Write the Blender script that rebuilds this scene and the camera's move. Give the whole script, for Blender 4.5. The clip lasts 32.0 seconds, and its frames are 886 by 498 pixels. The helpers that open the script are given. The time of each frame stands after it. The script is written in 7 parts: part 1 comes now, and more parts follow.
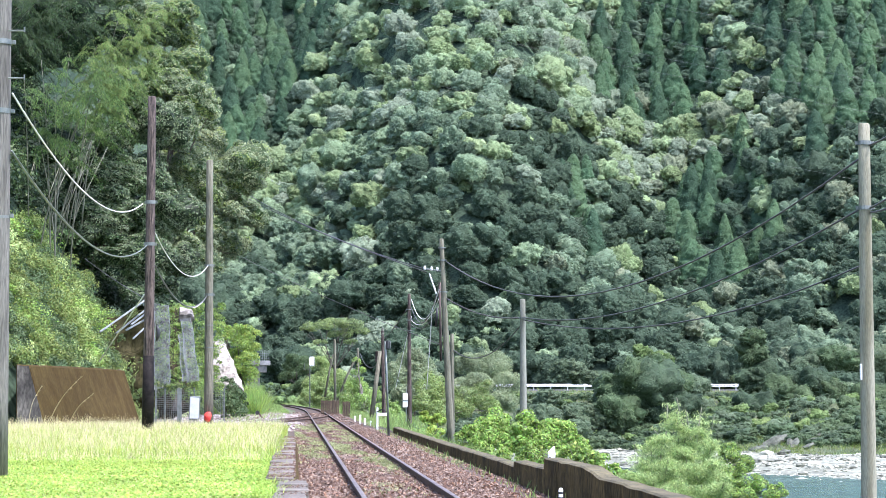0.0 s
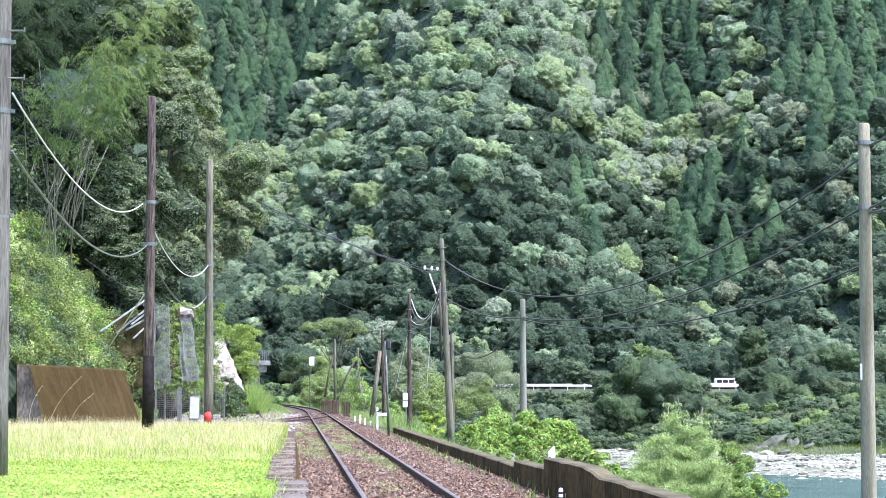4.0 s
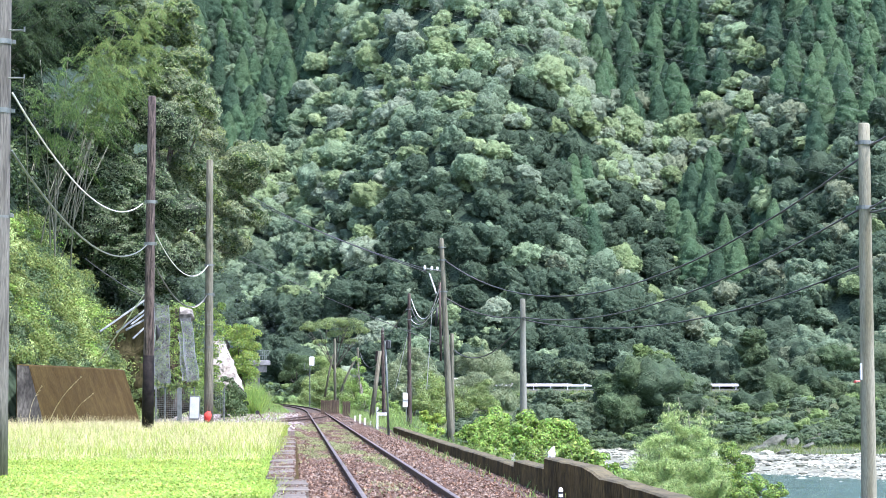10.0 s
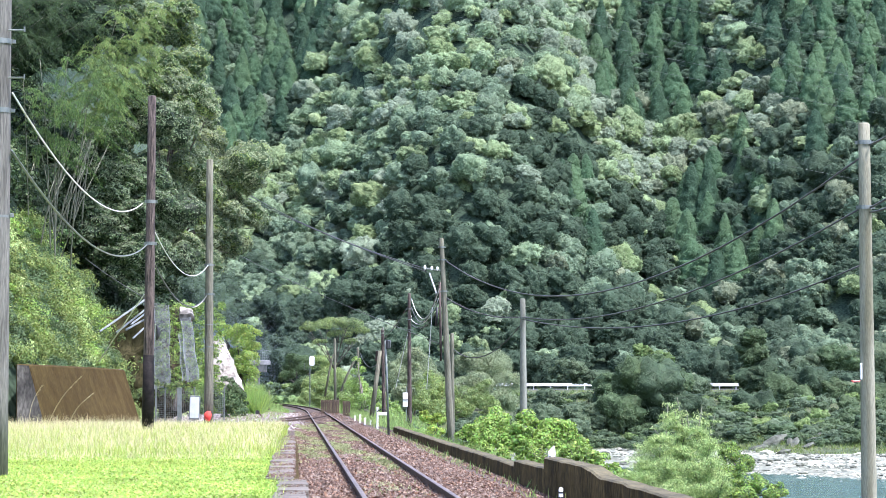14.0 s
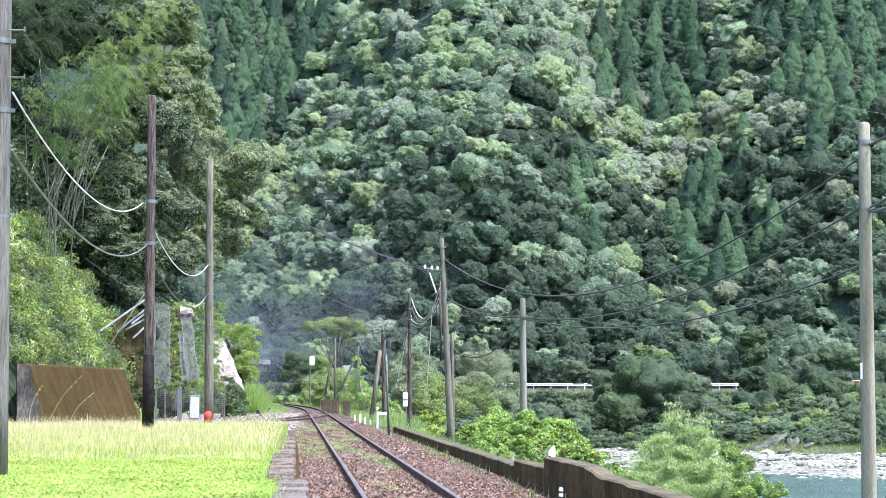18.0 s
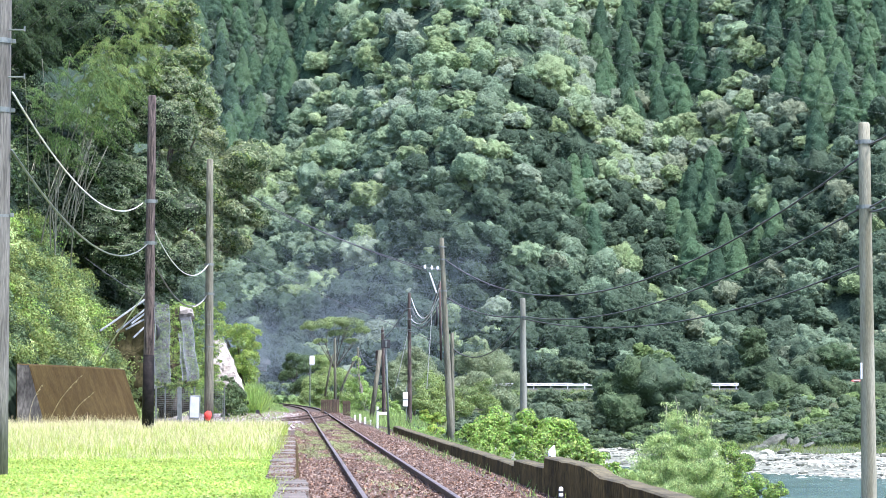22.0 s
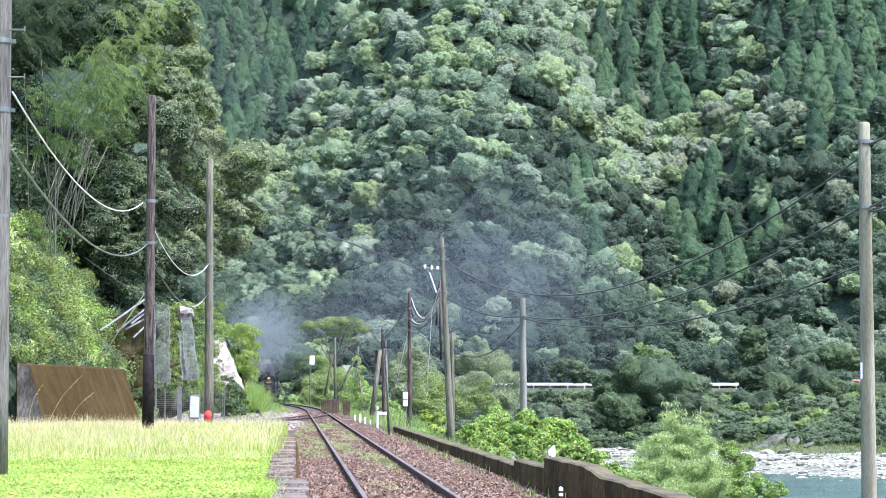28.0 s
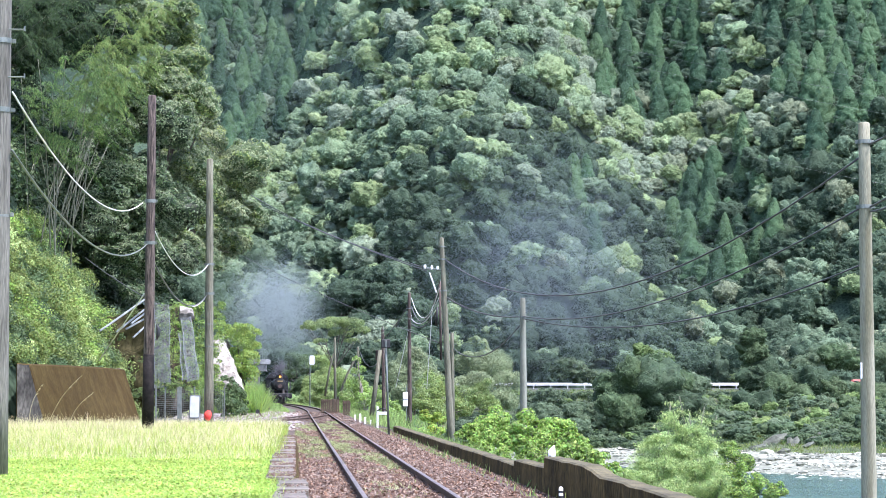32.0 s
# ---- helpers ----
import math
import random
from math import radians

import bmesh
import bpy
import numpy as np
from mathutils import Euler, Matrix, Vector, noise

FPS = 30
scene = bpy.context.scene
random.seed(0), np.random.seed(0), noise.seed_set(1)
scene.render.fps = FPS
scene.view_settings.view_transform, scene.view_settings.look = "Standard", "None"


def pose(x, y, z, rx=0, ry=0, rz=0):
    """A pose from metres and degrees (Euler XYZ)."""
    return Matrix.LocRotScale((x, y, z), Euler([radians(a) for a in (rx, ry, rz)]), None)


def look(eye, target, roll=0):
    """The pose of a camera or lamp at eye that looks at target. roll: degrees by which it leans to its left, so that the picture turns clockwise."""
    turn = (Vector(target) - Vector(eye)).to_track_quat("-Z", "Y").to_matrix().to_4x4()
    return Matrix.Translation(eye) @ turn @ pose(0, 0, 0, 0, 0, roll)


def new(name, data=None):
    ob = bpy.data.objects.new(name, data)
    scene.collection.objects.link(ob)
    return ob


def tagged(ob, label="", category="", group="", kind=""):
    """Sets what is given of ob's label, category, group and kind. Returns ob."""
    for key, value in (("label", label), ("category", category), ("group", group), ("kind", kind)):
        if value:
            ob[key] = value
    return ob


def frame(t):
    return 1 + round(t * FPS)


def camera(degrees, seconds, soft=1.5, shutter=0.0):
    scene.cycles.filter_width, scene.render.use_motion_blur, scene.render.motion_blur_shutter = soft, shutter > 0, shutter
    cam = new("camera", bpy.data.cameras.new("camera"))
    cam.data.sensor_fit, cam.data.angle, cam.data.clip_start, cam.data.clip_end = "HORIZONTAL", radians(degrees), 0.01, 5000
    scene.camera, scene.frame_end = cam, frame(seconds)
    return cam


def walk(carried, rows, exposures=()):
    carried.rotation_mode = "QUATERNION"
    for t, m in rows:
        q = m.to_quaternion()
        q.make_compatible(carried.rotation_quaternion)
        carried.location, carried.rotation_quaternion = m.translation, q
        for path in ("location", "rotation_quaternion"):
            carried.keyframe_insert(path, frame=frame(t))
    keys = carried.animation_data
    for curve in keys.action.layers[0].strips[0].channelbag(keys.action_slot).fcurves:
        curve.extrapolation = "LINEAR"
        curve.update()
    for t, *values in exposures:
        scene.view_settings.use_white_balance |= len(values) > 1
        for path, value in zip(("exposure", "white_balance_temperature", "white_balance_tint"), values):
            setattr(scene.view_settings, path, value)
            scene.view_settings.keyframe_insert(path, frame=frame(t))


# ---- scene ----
# ---- camera ----
cam = camera(22.19, 32.0, 0.36)
EYE = Vector((0, 0, 1.25))
walk(cam, [(0, look(EYE, EYE + Vector((6.498, 99.584, 6.387)))),
           (9, look(EYE, EYE + Vector((6.498, 99.584, 6.378)))),
           (19, look(EYE, EYE + Vector((6.492, 99.585, 6.352)))),
           (32, look(EYE, EYE + Vector((6.492, 99.585, 6.337))))],
     [(0, 2.0, 6040, 19.6), (32, 2.0, 6040, 19.6)])

# ---- light ----
SUN = Vector((0.34, -0.30, 1.0)).normalized()
world = bpy.data.worlds.new("world")
world.use_nodes = True
scene.world = world
sky = world.node_tree.nodes.new("ShaderNodeTexSky")
sky.sky_type, sky.sun_disc = "NISHITA", False
sky.sun_elevation = math.asin(SUN.z)
sky.sun_rotation = math.atan2(SUN.x, SUN.y)
sky.dust_density = 2.0
world.node_tree.links.new(sky.outputs[0], world.node_tree.nodes["Background"].inputs[0])
world.node_tree.nodes["Background"].inputs[1].default_value = 0.15
sun = new("sun", bpy.data.lights.new("sun", "SUN"))
sun.data.energy, sun.data.angle, sun.data.color = 2.1, radians(1.2), (1.0, 0.965, 0.965)
sun.matrix_world = look(SUN * 100, (0, 0, 0))

# ---- materials ----


def material(name, colour, colour2=None, scale=4.0, rough=0.8, bump=0.0, bump_scale=40.0, metal=0.0, fine=0.25, rand=0.0, stretch=(1, 1, 1)):
    """Principled surface; two colours blended by coarse noise, fine grain on top, bump, per-object random value."""
    m = bpy.data.materials.new(name)
    m.use_nodes = True
    nt = m.node_tree
    b = nt.nodes["Principled BSDF"]
    b.inputs["Roughness"].default_value, b.inputs["Metallic"].default_value = rough, metal
    tc = nt.nodes.new("ShaderNodeTexCoord")
    mp = nt.nodes.new("ShaderNodeMapping")
    mp.inputs["Scale"].default_value = stretch
    nt.links.new(tc.outputs["Object"], mp.inputs["Vector"])
    n1 = nt.nodes.new("ShaderNodeTexNoise")
    n1.inputs["Scale"].default_value, n1.inputs["Detail"].default_value = scale, 5
    nt.links.new(mp.outputs[0], n1.inputs["Vector"])
    rp = nt.nodes.new("ShaderNodeValToRGB")
    rp.color_ramp.elements[0].position, rp.color_ramp.elements[1].position = 0.36, 0.64
    rp.color_ramp.elements[0].color = (*colour, 1)
    rp.color_ramp.elements[1].color = (*(colour2 or colour), 1)
    nt.links.new(n1.outputs["Fac"], rp.inputs[0])
    n2 = nt.nodes.new("ShaderNodeTexNoise")
    n2.inputs["Scale"].default_value, n2.inputs["Detail"].default_value = bump_scale, 3
    nt.links.new(mp.outputs[0], n2.inputs["Vector"])
    hsv = nt.nodes.new("ShaderNodeHueSaturation")
    mr = nt.nodes.new("ShaderNodeMapRange")
    mr.inputs["From Min"].default_value, mr.inputs["From Max"].default_value = 0.3, 0.7
    mr.inputs["To Min"].default_value, mr.inputs["To Max"].default_value = 1 - fine, 1 + fine
    nt.links.new(n2.outputs["Fac"], mr.inputs["Value"])
    val = mr.outputs[0]
    if rand:
        oi = nt.nodes.new("ShaderNodeObjectInfo")
        mr2 = nt.nodes.new("ShaderNodeMapRange")
        mr2.inputs["To Min"].default_value, mr2.inputs["To Max"].default_value = 1 - rand, 1 + rand
        nt.links.new(oi.outputs["Random"], mr2.inputs["Value"])
        mu = nt.nodes.new("ShaderNodeMath")
        mu.operation = "MULTIPLY"
        nt.links.new(val, mu.inputs[0])
        nt.links.new(mr2.outputs[0], mu.inputs[1])
        val = mu.outputs[0]
    nt.links.new(val, hsv.inputs["Value"])
    nt.links.new(rp.outputs[0], hsv.inputs["Color"])
    nt.links.new(hsv.outputs[0], b.inputs["Base Color"])
    if bump:
        bp = nt.nodes.new("ShaderNodeBump")
        bp.inputs["Strength"].default_value, bp.inputs["Distance"].default_value = bump, 0.02
        nt.links.new(n2.outputs["Fac"], bp.inputs["Height"])
        nt.links.new(bp.outputs[0], b.inputs["Normal"])
    return m


def leaf_material(name, colour, spread=0.35, hue=0.03, through_light=0.3, patch=0.15, patch_scale=0.25, gloss=0.2, grain=0.0):
    """Leaf: diffuse and translucent, each leaf its own value and hue, and soft patches over the crown; grain adds leafy
    relief of that depth in metres, its hollows coloured darker as shade between leaves.
    """
    m = bpy.data.materials.new(name)
    m.use_nodes = True
    nt = m.node_tree
    b = nt.nodes["Principled BSDF"]
    b.inputs["Roughness"].default_value, b.inputs["Specular IOR Level"].default_value = 0.5, gloss
    geo = nt.nodes.new("ShaderNodeNewGeometry")
    hsv = nt.nodes.new("ShaderNodeHueSaturation")
    hsv.inputs["Color"].default_value = (*colour, 1)
    a = nt.nodes.new("ShaderNodeMapRange")
    a.inputs["To Min"].default_value, a.inputs["To Max"].default_value = 1 - spread, 1 + spread
    nt.links.new(geo.outputs["Random Per Island"], a.inputs["Value"])
    wn = nt.nodes.new("ShaderNodeTexWhiteNoise")
    wn.noise_dimensions = "1D"
    nt.links.new(geo.outputs["Random Per Island"], wn.inputs["W"])
    h = nt.nodes.new("ShaderNodeMapRange")
    h.inputs["To Min"].default_value, h.inputs["To Max"].default_value = 0.5 - hue, 0.5 + hue
    nt.links.new(wn.outputs["Value"], h.inputs["Value"])
    nt.links.new(h.outputs[0], hsv.inputs["Hue"])
    n = nt.nodes.new("ShaderNodeTexNoise")
    n.inputs["Scale"].default_value = patch_scale
    nt.links.new(geo.outputs["Position"], n.inputs["Vector"])
    p = nt.nodes.new("ShaderNodeMapRange")
    p.inputs["From Min"].default_value, p.inputs["From Max"].default_value = 0.3, 0.7
    p.inputs["To Min"].default_value, p.inputs["To Max"].default_value = 1 - patch, 1 + patch
    nt.links.new(n.outputs["Fac"], p.inputs["Value"])
    mu = nt.nodes.new("ShaderNodeMath")
    mu.operation = "MULTIPLY"
    nt.links.new(a.outputs[0], mu.inputs[0])
    nt.links.new(p.outputs[0], mu.inputs[1])
    nt.links.new(mu.outputs[0], hsv.inputs["Value"])
    nt.links.new(hsv.outputs[0], b.inputs["Base Color"])
    tr = nt.nodes.new("ShaderNodeBsdfTranslucent")
    nt.links.new(hsv.outputs[0], tr.inputs["Color"])
    mix = nt.nodes.new("ShaderNodeMixShader")
    mix.inputs[0].default_value = through_light
    nt.links.new(b.outputs[0], mix.inputs[1])
    nt.links.new(tr.outputs[0], mix.inputs[2])
    nt.links.new(mix.outputs[0], nt.nodes["Material Output"].inputs[0])
    if grain:
        g = nt.nodes.new("ShaderNodeTexNoise")
        g.inputs["Scale"].default_value, g.inputs["Detail"].default_value, g.inputs["Roughness"].default_value = 1.9, 3, 0.7
        nt.links.new(geo.outputs["Position"], g.inputs["Vector"])
        bp = nt.nodes.new("ShaderNodeBump")
        bp.inputs["Strength"].default_value, bp.inputs["Distance"].default_value = 1.0, grain
        nt.links.new(g.outputs["Fac"], bp.inputs["Height"])
        nt.links.new(bp.outputs[0], b.inputs["Normal"])
        nt.links.new(bp.outputs[0], tr.inputs["Normal"])
        # same noise darkens the relief's hollows: shade between leaves as colour
        gv = nt.nodes.new("ShaderNodeMapRange")
        gv.inputs["From Min"].default_value, gv.inputs["From Max"].default_value = 0.3, 0.7
        gv.inputs["To Min"].default_value, gv.inputs["To Max"].default_value = 0.72, 1.28
        nt.links.new(g.outputs["Fac"], gv.inputs["Value"])
        m2 = nt.nodes.new("ShaderNodeMath")
        m2.operation = "MULTIPLY"
        nt.links.new(mu.outputs[0], m2.inputs[0])
        nt.links.new(gv.outputs[0], m2.inputs[1])
        nt.links.new(m2.outputs[0], hsv.inputs["Value"])
    return m


M_SOIL = material("soil_and_litter", (0.028, 0.034, 0.014), (0.02, 0.03, 0.009), 0.2, 0.95, 0.5, 6.0)
M_BALLAST = material("ballast_bed", (0.042, 0.026, 0.016), (0.072, 0.05, 0.033), 1.2, 0.9, 0.9, 22.0, fine=0.5)


def pebble_material(name, ramp, rough=0.9):
    """Loose stones: each stone its own colour from a ramp, with fine grain."""
    m = material(name, ramp[0], ramp[-1], 1.0, rough, 0.4, 50)
    nt = m.node_tree
    geo = nt.nodes.new("ShaderNodeNewGeometry")
    rp = nt.nodes.new("ShaderNodeValToRGB")
    for k, c in enumerate(ramp):
        e = rp.color_ramp.elements[k] if k < 2 else rp.color_ramp.elements.new(1.0)
        e.position = k / (len(ramp) - 1)
    for k, c in enumerate(ramp):
        rp.color_ramp.elements[k].color = (*c, 1)
    nt.links.new(geo.outputs["Random Per Island"], rp.inputs[0])
    hs = [n for n in nt.nodes if n.type == "HUE_SAT"][0]
    nt.links.new(rp.outputs[0], hs.inputs["Color"])
    return m


M_STONE = pebble_material("ballast_stone", [(0.028, 0.014, 0.008), (0.078, 0.040, 0.023), (0.118, 0.076, 0.052), (0.26, 0.21, 0.165)])
M_PALESTONE = pebble_material("pale_yard_stones", [(0.09, 0.07, 0.06), (0.22, 0.19, 0.17), (0.34, 0.31, 0.29), (0.5, 0.47, 0.45)])
M_LITTER = pebble_material("dry_leaf_litter", [(0.06, 0.028, 0.014), (0.15, 0.075, 0.036), (0.19, 0.105, 0.058), (0.30, 0.22, 0.15)])
M_GRAVEL = material("river_gravel", (0.12, 0.13, 0.092), (0.23, 0.242, 0.178), 0.3, 0.9, 0.8, 1.6, fine=0.5)
M_COBBLE = pebble_material("river_boulders", [(0.07, 0.076, 0.055), (0.18, 0.188, 0.142), (0.32, 0.33, 0.255), (0.47, 0.48, 0.38)])
M_BANKGRASS = material("grassy_bank", (0.045, 0.062, 0.024), (0.085, 0.1, 0.042), 0.15, 0.95, 0.6, 2.0, fine=0.5)
M_RAILTOP = material("worn_rail", (0.13, 0.1, 0.08), (0.24, 0.2, 0.17), 3.0, 0.5, 0.1, 60, metal=0.6)
M_RUST = material("rusty_steel", (0.06, 0.034, 0.022), (0.1, 0.06, 0.04), 5.0, 0.85, 0.3, 50)
M_SLEEPER = material("weathered_sleeper", (0.05, 0.034, 0.025), (0.1, 0.078, 0.06), 3, 0.9, 0.6, 30, rand=0.25, stretch=(1, 8, 8))
M_WALLDARK = material("mossy_dark_concrete", (0.038, 0.026, 0.007), (0.098, 0.068, 0.024), 2.0, 0.95, 0.7, 14, fine=0.6, stretch=(1, 1, 0.5))
M_WALLTOP = material("mossy_coping", (0.046, 0.039, 0.015), (0.108, 0.092, 0.042), 2.0, 0.95, 0.6, 20, fine=0.4)
M_CONCRETE = material("weathered_concrete", (0.13, 0.125, 0.115), (0.24, 0.23, 0.21), 2.0, 0.85, 0.4, 20, stretch=(1, 1, 0.3))
M_PLATFORM = material("platform_stone", (0.082, 0.071, 0.054), (0.148, 0.131, 0.104), 2.5, 0.9, 0.5, 18, rand=0.15)
M_POLECON = material("concrete_pole_grey", (0.135, 0.14, 0.105), (0.245, 0.252, 0.2), 1.5, 0.85, 0.25, 25, stretch=(3, 3, 0.3))
M_POLEWOOD = material("creosoted_wood_grey", (0.09, 0.088, 0.056), (0.185, 0.18, 0.125), 3, 0.85, 0.5, 20, stretch=(6, 6, 0.35))
M_POLEBROWN = material("creosoted_wood_brown", (0.014, 0.009, 0.007), (0.13, 0.098, 0.08), 3.2, 0.9, 0.8, 16, fine=0.5, stretch=(6, 6, 0.5))
M_TAR = material("black_tar_sleeve", (0.006, 0.0055, 0.005), (0.02, 0.017, 0.015), 5, 0.7, 0.2, 30)
M_STEEL = material("galvanised_steel", (0.12, 0.14, 0.125), (0.19, 0.21, 0.19), 6, 0.45, 0.1, 60, metal=0.5, fine=0.1)
M_WHITE = material("white_paint", (0.72, 0.72, 0.70), (0.80, 0.80, 0.78), 6, 0.6, 0.05, 60, fine=0.06)
M_BLACK = material("black_paint", (0.012, 0.012, 0.013), (0.022, 0.022, 0.023), 6, 0.5, 0.1, 60)
M_CABLEW = material("pale_cable_sheath", (0.62, 0.62, 0.60), None, 6, 0.6, fine=0.1)
M_CABLED = material("dark_cable_sheath", (0.07, 0.07, 0.068), None, 6, 0.6, fine=0.1)
M_BROWNWALL = material("rust_stained_concrete", (0.040, 0.026, 0.008), (0.060, 0.043, 0.014), 1.9, 0.9, 0.5, 14, fine=0.3, stretch=(1, 1, 0.3))
M_BROWNWALL.node_tree.nodes["Principled BSDF"].inputs["Specular IOR Level"].default_value = 0.08
M_TAR.node_tree.nodes["Principled BSDF"].inputs["Specular IOR Level"].default_value = 0.1
M_WALLDARK.node_tree.nodes["Principled BSDF"].inputs["Specular IOR Level"].default_value = 0.15
M_PALEGRAVEL = material("pale_yard_gravel", (0.13, 0.108, 0.095), (0.3, 0.27, 0.25), 3.0, 0.95, 0.8, 14, fine=0.6)
M_POLEDIM = material("weathered_concrete_pole", (0.079, 0.076, 0.062), (0.152, 0.148, 0.124), 2.2, 0.9, 0.4, 18, fine=0.4, stretch=(4, 4, 0.35))
M_STREAK = material("streaked_dark_concrete", (0.016, 0.015, 0.012), (0.088, 0.083, 0.07), 2.6, 0.95, 0.6, 14, fine=0.6, stretch=(1, 1, 0.35))
M_POLEMOSS = material("mossy_concrete_pole", (0.136, 0.13, 0.076), (0.27, 0.262, 0.186), 1.4, 0.9, 0.3, 22, fine=0.3, stretch=(4, 4, 0.3))
M_ROCK = material("pale_cliff_rock", (0.19, 0.17, 0.135), (0.37, 0.345, 0.30), 0.8, 0.9, 0.9, 5, fine=0.3)
M_BARK = material("bark", (0.09, 0.075, 0.06), (0.15, 0.13, 0.105), 3, 0.9, 0.6, 15, stretch=(4, 4, 0.5))
M_CULM = material("bamboo_culm", (0.1, 0.11, 0.062), (0.21, 0.21, 0.15), 3, 0.6, 0.1, 30)
M_WATER = material("river_water", (0.024, 0.06, 0.05), (0.085, 0.145, 0.125), 0.2, 0.2, 0.9, 0.9, fine=0.3, stretch=(0.6, 1.4, 1))
M_HUMUS = material("forest_floor", (0.032, 0.05, 0.034), (0.056, 0.084, 0.052), 0.5, 1.0, 0.8, 2.2, fine=0.6)
M_HUMUS.node_tree.nodes["Principled BSDF"].inputs["Specular IOR Level"].default_value = 0.0
for _n in M_WATER.node_tree.nodes:
    if _n.type == "BUMP":
        _n.inputs["Distance"].default_value = 0.2
M_ASPHALT = material("asphalt", (0.05, 0.05, 0.05), (0.065, 0.065, 0.062), 1, 0.9, 0.2, 30)
M_LAWN = material("turf_soil", (0.15, 0.22, 0.045), (0.23, 0.25, 0.07), 0.6, 0.95, 0.5, 12)

# the last green is darkened to stand for shade on the low slopes
GREENS = [leaf_material(n, c, 0.12, 0.012, 0.15, 0.18, gloss=0.04, grain=0.22) for n, c in (
    ("leaf_oak_a", (0.198, 0.276, 0.154)), ("leaf_oak_b", (0.222, 0.298, 0.148)), ("leaf_oak_c", (0.146, 0.208, 0.126)), ("leaf_oak_grey", (0.212, 0.268, 0.178)),
    ("leaf_lime", (0.182, 0.248, 0.112)), ("leaf_brownish", (0.166, 0.202, 0.124)), ("leaf_shaded_slope", (0.058, 0.09, 0.055)))]
CEDARS = [leaf_material(n, c, 0.12, 0.012, 0.15, 0.18, gloss=0.04, grain=0.2) for n, c in (
    ("cedar_needles_a", (0.080, 0.145, 0.074)), ("cedar_needles_b", (0.096, 0.165, 0.082)), ("cedar_needles_c", (0.056, 0.104, 0.060)))]
BANKS = [leaf_material(n, c, 0.16, 0.015, 0.2, 0.2, 0.6, gloss=0.08, grain=0.2) for n, c in (
    ("bank_leaf_mid", (0.075, 0.115, 0.053)), ("bank_leaf_oak", (0.105, 0.150, 0.085)), ("bank_leaf_dull", (0.09, 0.128, 0.07)), ("bank_leaf_dark", (0.052, 0.082, 0.044)), ("bank_leaf_fresh", (0.135, 0.2, 0.068)))]
# lit copy of the bank oak leaf: sunlight is put into its colour
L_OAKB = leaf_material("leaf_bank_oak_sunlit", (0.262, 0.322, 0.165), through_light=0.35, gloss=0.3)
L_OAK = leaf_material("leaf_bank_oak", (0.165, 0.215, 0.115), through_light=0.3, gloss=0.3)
# deep shade below the overhanging trees is put into this leaf colour
L_DARK = leaf_material("leaf_evergreen_shaded", (0.024, 0.042, 0.02), gloss=0.15)
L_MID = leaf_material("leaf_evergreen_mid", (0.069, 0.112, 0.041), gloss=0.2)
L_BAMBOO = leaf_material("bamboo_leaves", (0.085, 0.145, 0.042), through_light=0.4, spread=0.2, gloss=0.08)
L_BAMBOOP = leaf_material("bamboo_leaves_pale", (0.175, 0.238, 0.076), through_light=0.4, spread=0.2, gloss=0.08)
# sunlit and shaded copies of the bamboo leaf, light put into their colours
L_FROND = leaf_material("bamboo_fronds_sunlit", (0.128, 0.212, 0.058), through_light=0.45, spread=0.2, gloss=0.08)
L_BAMBOO2 = leaf_material("bamboo_leaves_shaded", (0.045, 0.078, 0.028), through_light=0.35, spread=0.2, gloss=0.08)
L_BRIGHT = leaf_material("shrub_bright_leaves", (0.26, 0.41, 0.085), through_light=0.4)
L_SHRUB = leaf_material("slope_shrub_leaves", (0.185, 0.25, 0.07), through_light=0.35, patch=0.35, patch_scale=0.5)
L_SHRUB2 = leaf_material("slope_shrub_leaves_dull", (0.099, 0.155, 0.067), through_light=0.3)
L_YELLOW = leaf_material("yellow_green_leaves", (0.354, 0.42, 0.085), through_light=0.4)
L_GRASS = leaf_material("turf_blades", (0.295, 0.425, 0.088), spread=0.4, through_light=0.35, patch=0.3, patch_scale=0.8, gloss=0.04)
L_DRYGREEN = leaf_material("ripening_grass", (0.335, 0.41, 0.095), spread=0.3, through_light=0.35, patch=0.25, patch_scale=0.7, gloss=0.04)
L_MOSS = leaf_material("track_moss_weeds", (0.27, 0.32, 0.13), through_light=0.3, patch=0.3, patch_scale=1.5)
L_SHRUB3 = leaf_material("riverside_leaves", (0.26, 0.36, 0.135), through_light=0.4)
L_STRAW = leaf_material("dry_seed_grass", (0.6, 0.53, 0.31), through_light=0.3, patch=0.2, patch_scale=0.6)
L_PALE = leaf_material("bamboo_grass_pale", (0.44, 0.56, 0.22), through_light=0.4)
L_TALLGRASS = leaf_material("tall_grass_blades", (0.26, 0.37, 0.115), through_light=0.4)

# ---- mesh helpers ----
RNG = np.random.default_rng(7)


def part(name, bm, mat, parent=None, label="", smooth=False):
    """Links a bmesh as one mesh object, under a thing or a part."""
    me = bpy.data.meshes.new(name)
    if smooth:
        for fc in bm.faces:
            fc.smooth = True
    bm.to_mesh(me)
    bm.free()
    me.materials.append(mat)
    ob = new(name, me)
    if parent is not None:
        ob.parent = parent
    if label:
        ob["label"] = label
    return ob


